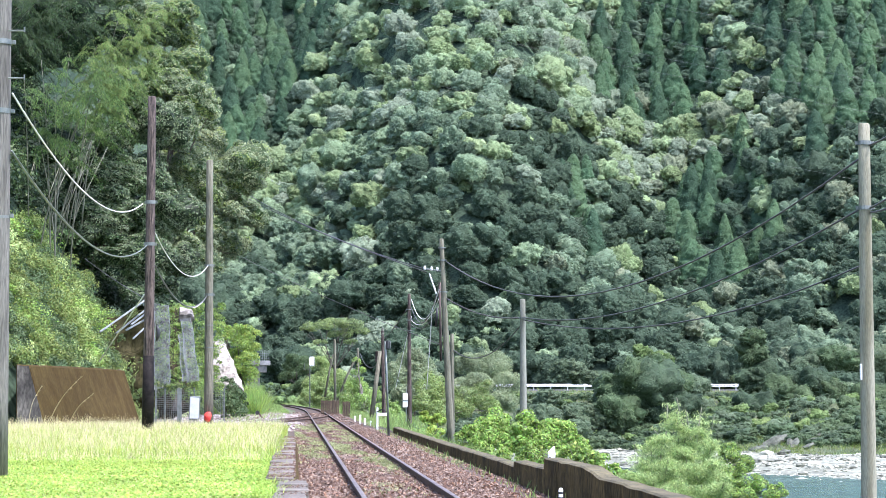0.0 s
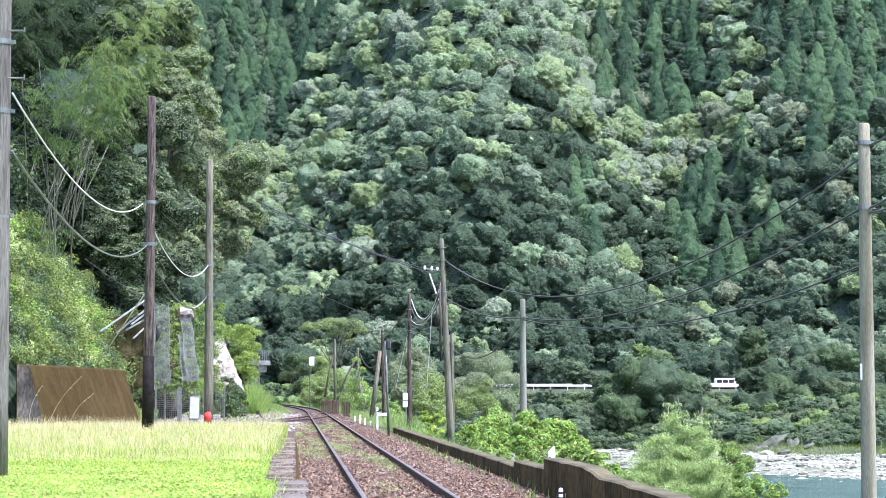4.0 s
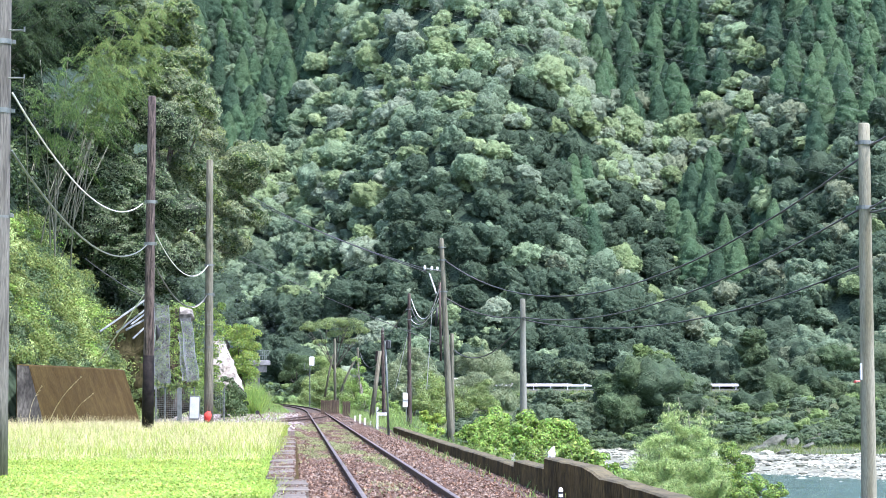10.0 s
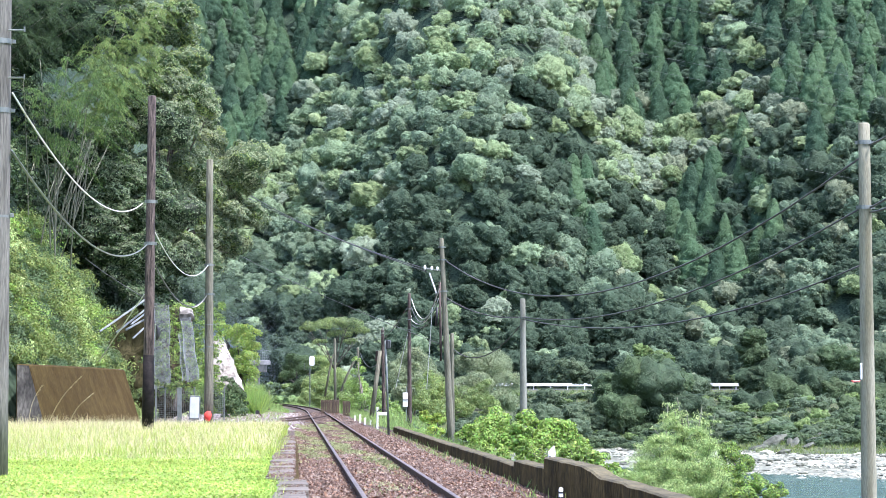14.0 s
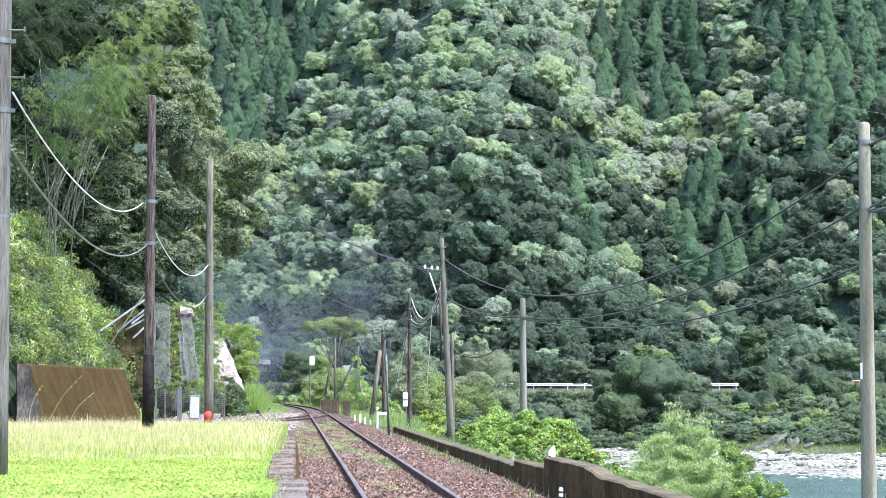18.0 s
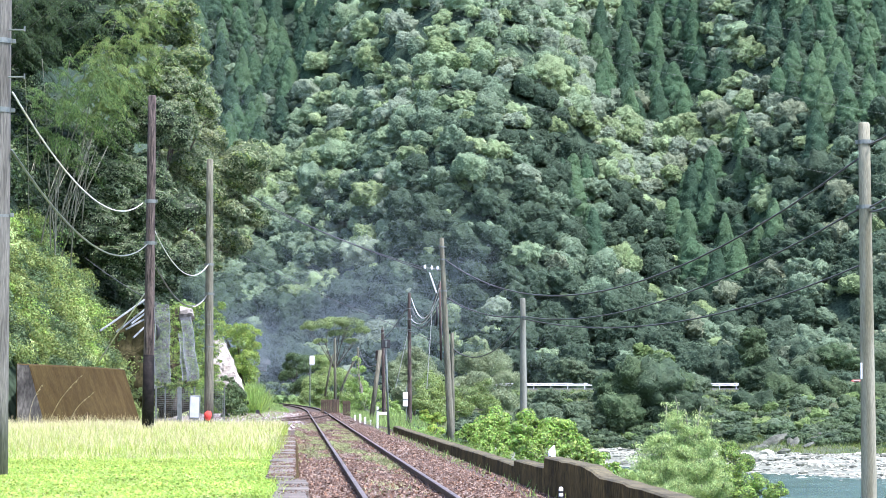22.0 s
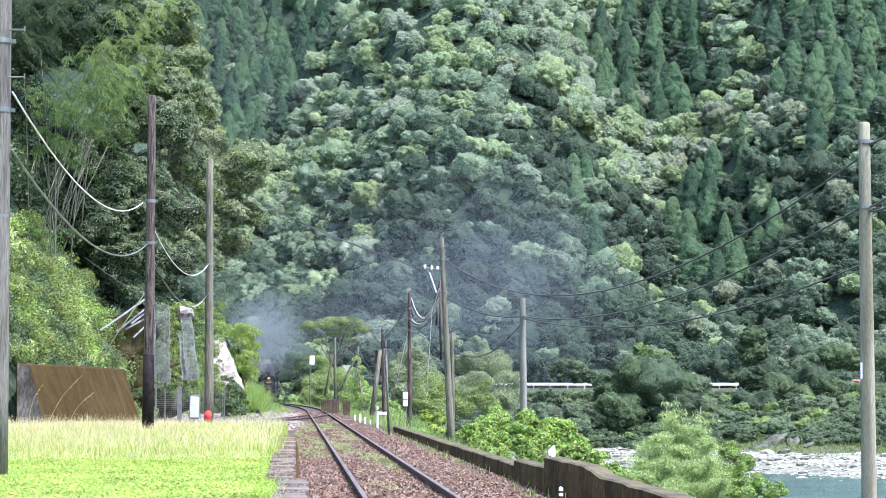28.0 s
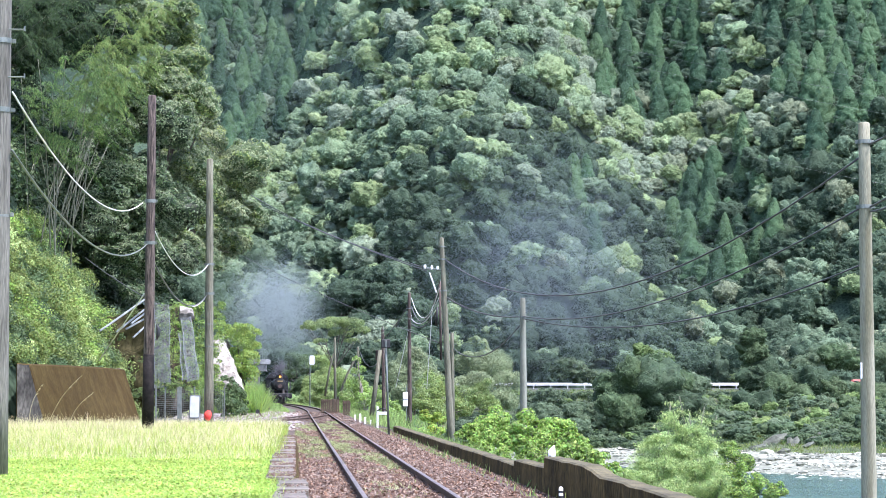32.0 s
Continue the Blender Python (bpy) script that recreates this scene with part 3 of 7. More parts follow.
def forest(name, spots, variants, mats, pick, label, size):
    """One mesh of many crowns; spots are rows of x, y, z, scale, height factor; variants are crowns from canopy() or cedar_crown()."""
    Vs, Fs, Is, at = [], [], [], 0
    for k, (x, y, z, s, hz) in enumerate(spots):
        (P, f), c, n = variants[RNG.integers(len(variants))]
        a = RNG.uniform(-0.4, 0.4)
        flip = 1 if RNG.uniform() < 0.5 else -1
        R = np.array([[math.cos(a) * flip, -math.sin(a), 0], [math.sin(a) * flip, math.cos(a), 0], [0, 0, 1]])
        grow = np.array([s, s, s * hz])
        Vs.append(P @ R.T * grow + (x, y, z))
        Fs.append((f if flip > 0 else f[:, ::-1]) + at)
        at += len(P)
        if len(c):
            Vs.append(chips(c @ R.T * grow + (x, y, z), n @ R.T, size).reshape(-1, 3))
            Fs.append(np.arange(len(c) * 3).reshape(-1, 3) + at)
            at += len(c) * 3
        Is.append(np.full(len(f) + len(c), pick(x, y, k)))
    V, F = np.concatenate(Vs), np.concatenate(Fs)
    me = bpy.data.meshes.new(name)
    me.vertices.add(len(V))
    me.vertices.foreach_set("co", V.astype(np.float32).ravel())
    me.loops.add(F.size)
    me.loops.foreach_set("vertex_index", F.astype(np.int32).ravel())
    me.polygons.add(len(F))
    me.polygons.foreach_set("loop_start", np.arange(0, F.size, 3, dtype=np.int32))
    for mt in mats:
        me.materials.append(mt)
    me.polygons.foreach_set("material_index", np.concatenate(Is).astype(np.int32))
    me.polygons.foreach_set("use_smooth", np.ones(len(F), bool))
    me.update(calc_edges=True)
    return tagged(new(name, me), label, "forest", kind="stuff")


def in_view(x, y, margin=14):
    """Within the part of the mountain that the valley opens onto."""
    c = x - 0.0653 * y
    return (c > -0.125 * y - margin) & (c < 0.200 * y + margin)


def cedar_zone(x, y):
    """Plantations: in the gullies and high up."""
    g1 = (x < -10 + (y - 513) * 0.55) & (y > 500) & (x < 14)
    g2 = (x > 67 + max(y - 548, 0) * 0.5) & (x < 99) & (y > 512)
    g3 = (x > 106) & (y > 458)
    g4 = (abs(x - 88) < 10) & (y > 446) & (y < 490)
    g5 = (abs(x - 57) < 3.2) & (y > 436) & (y < 466)
    return g1 or g2 or g3 or g4 or g5


spots_b, spots_c, rows_at = [], [], []
for conifers in (False, True):
    yy = 402.0
    while yy < 605:
        step = (4.9 if conifers else 4.4) + (yy - 400) * 0.004
        xx = -75.0 + step / 2 * (len(rows_at) % 2)
        rows_at.append(yy)
        while xx < 165:
            x, y = xx + RNG.uniform(-0.4, 0.4) * step, yy + RNG.uniform(-0.4, 0.4) * step
            xx += step
            if not in_view(x, y, 6) or y < hill_foot(x) + 3 or x < -0.042 * y - 8:
                continue
            z = float(height(x, y))
            zone = cedar_zone(x, y)
            if z - 1.25 > 0.186 * y:
                continue
            if conifers and zone:
                spots_c.append((x, y, z + RNG.uniform(0.0, 3.0), RNG.uniform(0.7, 1.1), RNG.uniform(1.0, 1.45)))
            elif not conifers and (not zone or RNG.uniform() < 0.06):
                s = RNG.uniform(0.62, 1.06) * (1.3 if RNG.uniform() < 0.15 else 1)
                spots_b.append((x, y, z + 2.7 * s + RNG.uniform(-0.8, 1.8), s, RNG.uniform(0.9, 1.25)))
        yy += step * (1.5 if conifers else 1)
broad = [canopy(1300, 4.0) for _ in range(18)]
cedar = [cedar_crown(1700, 3.8) for _ in range(12)]
bushy = [canopy(330, 4.0) for _ in range(10)]
ptone = RNG.uniform(0, 1, 4000)


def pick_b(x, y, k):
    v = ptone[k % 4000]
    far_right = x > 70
    # low slopes mostly get leaf 6: their shade is put into the colour
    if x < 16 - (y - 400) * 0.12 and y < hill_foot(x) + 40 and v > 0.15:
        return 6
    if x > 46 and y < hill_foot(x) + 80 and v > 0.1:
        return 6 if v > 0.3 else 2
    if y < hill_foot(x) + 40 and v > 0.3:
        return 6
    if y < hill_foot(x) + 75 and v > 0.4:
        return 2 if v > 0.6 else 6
    if 62 < x < 108 and 460 < y < 514:
        return (1, 5, 3, 1, 4, 3)[int(v * 5.99)]
    if v < 0.03:
        return 4
    if x < 42:
        return (0, 1, 3, 1, 0, 2)[int((v * 37) % 6)]
    if v < (0.16 if far_right else 0.06):
        return 5
    return int((v * 37) % 4)


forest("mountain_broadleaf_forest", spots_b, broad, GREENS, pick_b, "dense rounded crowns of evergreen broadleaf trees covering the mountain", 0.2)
# the left gully leans to the darkest needles, its shade put into colour
forest("mountain_cedar_forest", spots_c, cedar, CEDARS, lambda x, y, k: (2, 0, 2, 1)[int(ptone[k % 4000] * 4)] if x < 16 else int(ptone[k % 4000] * 3), "dark pointed cedar plantation in the mountain gullies", 0.16)

# undergrowth between the trunks and along the upper side of the road
spots_u = []
for k in range(2350):
    x = RNG.uniform(-40, 150) if k < 1100 else RNG.uniform(60, 140) if k < 1900 else RNG.uniform(-45, 20)
    y = hill_foot(x) + (RNG.uniform(2.5, 14) if k % 8 == 0 else RNG.uniform(8, 180))
    if not in_view(x, y, 4) or x < -0.042 * y - 8:
        continue
    if float(height(x, y)) - 1.25 > 0.185 * y:
        continue
    s = RNG.uniform(0.5, 0.85)
    spots_u.append((x, y, float(height(x, y)) + 1.6 * s, s, RNG.uniform(0.9, 1.2)))
# among the cedars all of it takes the shade-coloured leaf
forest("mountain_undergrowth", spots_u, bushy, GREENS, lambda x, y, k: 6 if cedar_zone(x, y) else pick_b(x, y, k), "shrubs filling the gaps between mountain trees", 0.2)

# low shrubs on the far bank, below the road
spots_r = []
for k in range(900):
    x = RNG.uniform(-10, 112)
    q = RNG.uniform(0.46 if x < 55 or x > 76 else 0.53, 0.68) + 0.02 * float(wav(x, 0.0, 4.0, 1.0))
    y = shore_far(x) + q * (hill_foot(x) - 9 - shore_far(x))
    if y < 270 or not in_view(x, y, 4):
        continue
    s = RNG.uniform(0.09, 0.3) * (0.9 if q < 0.52 else 1.3) * (1.5 if RNG.uniform() < 0.12 else 1)
    spots_r.append((x, y, float(height(x, y)) + 1.1 * s, s, RNG.uniform(0.6, 0.95)))
low_shrubs = len(spots_r)
for k in range(1150):
    x = RNG.uniform(-18, 125) if k < 800 else RNG.uniform(40, 110)
    q = RNG.uniform(0.5 if x < 58 else 0.56 + 0.09 * float(wav(x, 0.0, 4.0, 1.0)), 0.985)
    y = shore_far(x) + q * (hill_foot(x) - 9 - shore_far(x))
    if y < 290 or not in_view(x, y, 4):
        continue
    # the road's guard rail shows through two openings in the trees
    gap = 0.098 < x / y < 0.136 or 0.183 < x / y < 0.2
    s = RNG.uniform(0.16, 0.42) * (1 if gap else RNG.uniform(0.8, 1.4))
    z = float(height(x, y)) + 1.5 * s
    if z + 3.2 * s > (1.4 if gap else 3.6):
        s *= 0.6
        z = min(z, (1.4 if gap else 3.6) - 3.2 * s)
    spots_r.append((x, y, z, s, RNG.uniform(0.75, 1.1)))
forest("far_bank_thicket", spots_r, bushy, BANKS, lambda x, y, k: ((2, 0, 3, 3, 0, 0, 1) if k < low_shrubs else (4, 1, 0, 2, 0, 2, 3))[int(ptone[k % 4000] * 7)], "shrubs crowding the far river bank", 0.16)

# taller trees on the far bank: place, size and leaf
FAR_TREES = (
    (51.7, 335, 0.5, 1.76, 3), (47.2, 330, -2.0, 1.18, 0), (55.5, 333, -0.9, 1.18, 3), (53.0, 338, 4.7, 0.88, 0), (52.5, 339, 7.2, 0.50, 4), (49.4, 334, 2.6, 1.24, 0),
    (55.2, 336, 1.8, 1.12, 0), (42.0, 352, 4.9, 0.76, 2), (45.0, 352, 3.7, 0.71, 2), (35.5, 325, -2.7, 0.88, 1), (39.2, 322, -4.1, 0.76, 1), (38.1, 345, 0.5, 0.59, 1),
    (42.6, 330, -2.0, 0.88, 2), (33.1, 325, -4.0, 0.76, 4), (73.1, 360, 9.9, 0.65, 0), (74.2, 360, 7.0, 0.94, 0), (74.0, 358, 3.4, 1.18, 3), (69.5, 350, -2.6, 0.78, 0),
    (63.4, 345, -2.2, 0.95, 2), (60.9, 340, -4.4, 0.76, 4), (66.4, 342, -2.9, 1.06, 0), (71.3, 345, -2.5, 1.24, 3), (76.7, 350, 0.5, 1.32, 0), (83.9, 362, 5.4, 1.18, 2),
    (87.5, 362, 6.3, 1.03, 0), (79.8, 352, 1.8, 1.32, 3), (84.2, 352, 0.9, 1.24, 0), (75.7, 345, -4.0, 0.94, 0), (80.0, 345, -3.6, 0.94, 1), (85.0, 348, -2.4, 1.03, 1),
    (89.9, 350, -0.4, 1.18, 0), (93.7, 365, 6.4, 1.18, 2), (63.2, 385, 6.6, 0.65, 4), (61.8, 352, 1.8, 0.76, 1),)
forest("far_bank_trees", [(x, y, z, g, 1.0) for x, y, z, g, m in FAR_TREES], [canopy(2600, 4.0) for _ in range(8)], BANKS, lambda x, y, k: FAR_TREES[k][4], "rounded trees standing on the far river bank", 0.15)

# woods on the left-hand hill, behind the nearest trees
spots_l = []
for _ in range(120):
    y = RNG.uniform(118, 290)
    x = float(bank_foot(y)) - RNG.uniform(3.5, 60)
    s = RNG.uniform(0.6, 1.0)
    spots_l.append((x, y, float(height(x, y)) + 3.2 * s, s, RNG.uniform(0.9, 1.25)))
for _ in range(120):
    y = RNG.uniform(290, 440)
    x = float(bank_foot(y)) - RNG.uniform(3, 80)
    s = RNG.uniform(0.8, 1.2)
    spots_l.append((x, y, float(height(x, y)) + 3.0 * s, s, RNG.uniform(0.9, 1.25)))
forest("hillside_woods", spots_l, [canopy(1200, 4.0) for _ in range(6)], BANKS, lambda x, y, k: (3, 0, 3, 2)[k % 4], "dark evergreen woods on the hill above the line", 0.17)

# low thickets on both sides of the bend
spots_k = []
for k in range(230):
    y = RNG.uniform(175, 400)
    side = 1 if k % 2 else -1
    x = float(track_x(y)) + (RNG.uniform(4.4, 11) if side > 0 else -RNG.uniform(6.2, 13))
    s = RNG.uniform(0.22, 0.5)
    z = float(height(x, y))
    if side < 0 and x < float(bank_foot(y)) - 4:
        continue
    spots_k.append((x, y, z + 1.2 * s, s, 1.0))
forest("trackside_thicket", spots_k, bushy, BANKS, lambda x, y, k: (4, 0, 1, 4, 2)[k % 5], "green bushes lining the bend in the railway", 0.15)

# ---- trees that stand near the line ----


def tree(name, foot, blobs, per_m2, size, mats, label, category="tree", trunk=0.16, droop=0.0, flat=0.85, wide=0.55, crown_name="crown", limbs=True, noise_n=0.5, heart=None):
    """A tree: tapered trunk with limbs to each mass of leaves; blobs are rows of centre and radius. heart: darker leaf
    material that paints the shade inside dense evergreen crowns.
    """
    root = new(name)
    foot = Vector(foot)
    root.location = foot
    bl = [(Vector(c) - foot, r) for c, r in blobs]
    mid = sum((c for c, r in bl), Vector()) / len(bl)
    bm = bmesh.new()
    fork = Vector((mid.x * 0.45, mid.y * 0.45, mid.z * 0.5))
    tube(bm, [(0, 0, -0.3), fork * 0.35 + Vector((0.05, 0, 0)), fork * 0.7, fork], [trunk * 1.3, trunk, trunk * 0.9, trunk * 0.75], 8)
    if limbs:
        for c, r in bl:
            k = fork + (c - fork) * 0.5 + Vector(RNG.normal(size=3) * 0.15 * r)
            tube(bm, [fork - Vector((0, 0, 0.1)), k, c], [trunk * 0.6, trunk * 0.36, trunk * 0.12], 6)
            for _ in range(3):
                e = c + Vector(unit(RNG.normal(size=(1, 3)))[0] * r * 0.7)
                tube(bm, [k, (k + e) / 2 + Vector((0, 0, 0.1 * r)), e], [trunk * 0.26, trunk * 0.15, trunk * 0.05], 5)
    part("trunk", bm, M_BARK, root, smooth=True)
    cs, ns = [], []
    if flat > 0.5:
        # smaller masses that break the outline
        bl = bl + [(c + Vector(unit(RNG.normal(size=(1, 3)) + np.array([0, -0.3, 0.3]))[0] * r * RNG.uniform(0.7, 1.0)), r * RNG.uniform(0.25, 0.5)) for c, r in bl for _ in range(3)]
    inner = []
    for c, r in bl:
        n = int(per_m2 * 12.5 * r * r)
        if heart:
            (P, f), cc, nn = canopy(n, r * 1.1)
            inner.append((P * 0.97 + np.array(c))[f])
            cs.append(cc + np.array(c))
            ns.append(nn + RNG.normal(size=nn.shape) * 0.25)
            continue
        cc, nn = dome_crown(max(8, int(7 + 3 * r)), max(20, n // max(8, int(7 + 3 * r))), r, flat, -0.55, 0.42 if flat > 0.5 else 0.3, noise_n)
        cs.append(cc + np.array(c))
        ns.append(nn)
    cs, ns = np.concatenate(cs), np.concatenate(ns)
    V = leaves(cs, ns, size, wide, droop)
    tone = RNG.integers(0, len(mats), len(V))
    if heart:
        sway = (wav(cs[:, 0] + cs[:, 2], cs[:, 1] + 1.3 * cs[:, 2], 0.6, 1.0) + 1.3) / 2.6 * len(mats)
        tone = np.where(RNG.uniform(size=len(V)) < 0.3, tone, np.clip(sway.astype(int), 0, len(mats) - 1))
        # added shell that stops light; the crown's inner shade is in its colour
        ob = new("shaded_inner_foliage", poly_mesh("shaded_inner_foliage", np.concatenate(inner), [heart]))
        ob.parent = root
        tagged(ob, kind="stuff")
    me = poly_mesh(crown_name, V, mats, tone)
    cr = new(crown_name, me)
    cr.parent = root
    tagged(cr, kind="stuff")
    return tagged(root, label, category)


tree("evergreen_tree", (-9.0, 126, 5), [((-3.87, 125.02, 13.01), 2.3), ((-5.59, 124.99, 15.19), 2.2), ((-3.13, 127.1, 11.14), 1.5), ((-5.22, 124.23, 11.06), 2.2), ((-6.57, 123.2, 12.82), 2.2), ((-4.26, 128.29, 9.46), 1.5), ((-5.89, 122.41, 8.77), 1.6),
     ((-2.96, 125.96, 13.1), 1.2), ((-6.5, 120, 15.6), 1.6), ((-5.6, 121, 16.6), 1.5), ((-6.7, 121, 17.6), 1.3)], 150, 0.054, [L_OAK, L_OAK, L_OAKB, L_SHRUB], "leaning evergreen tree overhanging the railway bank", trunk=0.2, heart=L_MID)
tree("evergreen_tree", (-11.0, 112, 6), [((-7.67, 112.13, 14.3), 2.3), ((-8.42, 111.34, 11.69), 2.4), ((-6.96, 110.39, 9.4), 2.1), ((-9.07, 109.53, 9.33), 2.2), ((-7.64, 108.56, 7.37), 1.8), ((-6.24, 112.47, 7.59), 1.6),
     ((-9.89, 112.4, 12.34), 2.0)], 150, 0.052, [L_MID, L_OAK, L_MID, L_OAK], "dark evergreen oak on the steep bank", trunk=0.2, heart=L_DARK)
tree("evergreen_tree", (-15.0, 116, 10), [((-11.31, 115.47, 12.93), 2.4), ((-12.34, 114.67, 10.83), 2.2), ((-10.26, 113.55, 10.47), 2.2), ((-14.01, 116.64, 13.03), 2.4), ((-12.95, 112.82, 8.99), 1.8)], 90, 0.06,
     [L_DARK, L_MID, L_DARK], "shaded evergreen tree behind the bamboo culms", trunk=0.18, heart=L_DARK)
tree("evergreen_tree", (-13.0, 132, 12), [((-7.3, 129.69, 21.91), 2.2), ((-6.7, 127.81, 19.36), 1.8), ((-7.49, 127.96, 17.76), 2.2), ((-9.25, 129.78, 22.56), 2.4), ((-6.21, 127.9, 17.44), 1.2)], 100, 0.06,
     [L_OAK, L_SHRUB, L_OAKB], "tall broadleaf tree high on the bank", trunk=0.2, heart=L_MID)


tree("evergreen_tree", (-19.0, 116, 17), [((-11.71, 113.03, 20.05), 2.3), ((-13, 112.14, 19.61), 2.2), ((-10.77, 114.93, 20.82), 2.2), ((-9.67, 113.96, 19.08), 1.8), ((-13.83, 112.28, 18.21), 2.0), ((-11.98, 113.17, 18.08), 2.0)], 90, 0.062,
     [L_DARK, L_MID], "shaded evergreen tree at the top of the bank", trunk=0.2, heart=L_DARK)


def frond(p0, az, length, leaf):
    """Leaves of one arching bamboo branch from p0: branchlets on both sides, each with narrow hanging leaves. Points, facings and directions."""
    steps = max(8, int(length / 0.1))
    u = np.linspace(0.08, 1, steps)[:, None]
    out = np.array([[math.cos(az), math.sin(az), 0.0]])
    p = p0 + out * length * u + np.array([[0, 0, 1.0]]) * length * (0.5 * u - 0.85 * u * u)
    d = unit(out + np.array([[0, 0, 1.0]]) * (0.5 - 1.7 * u))
    side = np.array([[-math.sin(az), math.cos(az), 0.0]])
    cs, ts = [], []
    for way in (-1, 1):
        b = unit(side * way * 0.75 + d * 0.7 + np.array([[0, 0, -0.3]]) + RNG.normal(size=p.shape) * 0.15)
        ln = 0.24 * length * (1.05 - 0.75 * u) * RNG.uniform(0.7, 1.2, u.shape)
        for v in np.linspace(0.15, 1, 8):
            cs.append(p + b * ln * v + np.array([[0, 0, -0.3]]) * ln * v * v + RNG.normal(size=p.shape) * 0.02)
            ts.append(unit(b * 0.6 + d * 0.3 + np.array([[0, 0, -0.55]]) + RNG.normal(size=p.shape) * 0.28))
    c, t = np.concatenate(cs), np.concatenate(ts)
    n = unit(np.cross(t, unit(RNG.normal(size=c.shape) * 0.5 + side)))
    s = (leaf * RNG.uniform(0.7, 1.3, len(c)))[:, None]
    w = np.cross(n, t)
    return np.stack([c - t * s, c + w * s * 0.17, c + t * s, c - w * s * 0.17], axis=1)


def bamboo(foot, heads, mats, label, spread=1.5, n_branch=26, per=46, leaf=0.095, pull=0.75, loose=0.16, wide=0.18, fronds=0):
    """A clump of bamboo: arching culms, each with a plume of drooping leaf sprays; heads are where the plumes hang."""
    root = new("bamboo_clump")
    foot = Vector(foot)
    root.location = foot
    for h in heads:
        h = Vector(h) - foot
        bm = bmesh.new()
        b0 = Vector((RNG.uniform(-1, 1), RNG.uniform(-1, 1), -0.4))
        top = h + Vector((0, 0, 0.8))
        bend = Vector((b0.x * 0.8 + h.x * 0.2, b0.y * 0.8 + h.y * 0.2, h.z * 0.62))
        pts = [b0 * (1 - t) ** 2 + bend * 2 * t * (1 - t) + top * t * t for t in np.linspace(0, 1, 10)]
        tube(bm, pts, list(np.linspace(0.034, 0.01, 10)), 6)
        part("culm", bm, M_CULM, root, smooth=True)
        cs, ns = [], []
        for _ in range(n_branch):
            t = RNG.uniform(0.62, 1.0)
            p = np.array(b0 * (1 - t) ** 2 + bend * 2 * t * (1 - t) + top * t * t)
            a = RNG.uniform(0, math.tau)
            L = spread * RNG.uniform(0.5, 1.1) * (1.2 - 0.6 * (t - 0.62) / 0.38)
            u = RNG.uniform(0.1, 1, per)
            line = p + np.stack([np.cos(a) * u * L, np.sin(a) * u * L, 0.35 * u * L - pull * u * u * L], 1)
            cs.append(line + RNG.normal(size=(per, 3)) * np.array([loose, loose, loose * 0.45]) * (0.5 + L * 0.5))
            ns.append(RNG.normal(size=(per, 3)) * 0.5 + np.array([0, -0.55, 0.6]))
        V = leaves(np.concatenate(cs), np.concatenate(ns), leaf, wide, 0.9)
        if fronds:
            V = []
            for j in range(fronds):
                t = RNG.uniform(0.66, 1.0)
                p = np.array(b0 * (1 - t) ** 2 + bend * 2 * t * (1 - t) + top * t * t)
                V.append(frond(p, RNG.uniform(-2.6, 0.9), spread * RNG.uniform(0.55, 1.1), leaf))
            V = np.concatenate(V)
        ob = new("plume", poly_mesh("plume", V, mats, RNG.integers(0, len(mats), len(V))))
        ob.parent = root
        tagged(ob, kind="stuff")
    return tagged(root, label, "bamboo", "bamboo grove")


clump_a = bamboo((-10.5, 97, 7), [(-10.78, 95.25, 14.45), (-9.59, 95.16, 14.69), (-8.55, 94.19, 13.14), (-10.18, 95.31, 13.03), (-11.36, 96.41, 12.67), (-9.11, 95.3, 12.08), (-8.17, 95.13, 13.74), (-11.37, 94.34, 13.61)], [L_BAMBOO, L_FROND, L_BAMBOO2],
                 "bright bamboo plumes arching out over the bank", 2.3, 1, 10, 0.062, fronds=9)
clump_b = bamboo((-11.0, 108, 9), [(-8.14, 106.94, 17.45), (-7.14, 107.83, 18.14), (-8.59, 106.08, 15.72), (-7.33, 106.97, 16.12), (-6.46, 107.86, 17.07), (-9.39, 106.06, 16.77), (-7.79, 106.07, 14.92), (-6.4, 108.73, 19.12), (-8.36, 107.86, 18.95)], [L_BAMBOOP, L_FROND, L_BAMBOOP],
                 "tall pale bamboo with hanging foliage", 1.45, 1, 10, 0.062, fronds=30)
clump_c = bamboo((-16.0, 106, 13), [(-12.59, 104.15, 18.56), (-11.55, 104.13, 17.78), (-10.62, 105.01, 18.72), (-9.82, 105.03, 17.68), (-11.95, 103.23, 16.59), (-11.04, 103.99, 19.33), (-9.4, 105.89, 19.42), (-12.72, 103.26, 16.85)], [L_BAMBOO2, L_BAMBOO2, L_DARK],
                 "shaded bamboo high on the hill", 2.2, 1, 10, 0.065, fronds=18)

# bare culms in the shade behind the bank
for k in range(9):
    a, b = Vector((-11.88, 101.75, 8.23)), Vector((-10.58, 100.46, 11.4))
    px = RNG.uniform(-0.9, 1.3)
    bm = bmesh.new()
    p0, p1 = a + Vector((px, RNG.uniform(-1, 3), -1.5)), b + Vector((px * 1.4 + RNG.uniform(-0.4, 0.6), RNG.uniform(-1, 3), RNG.uniform(0, 1.5)))
    tube(bm, [p0, (p0 + p1) / 2 + Vector((-0.15, 0, 0.1)), p1], [0.024, 0.021, 0.014], 6)
    tagged(part("bamboo_culm", bm, M_CULM, smooth=True), "bare pale bamboo culm in the shade of the grove", "bamboo", "bamboo culms")

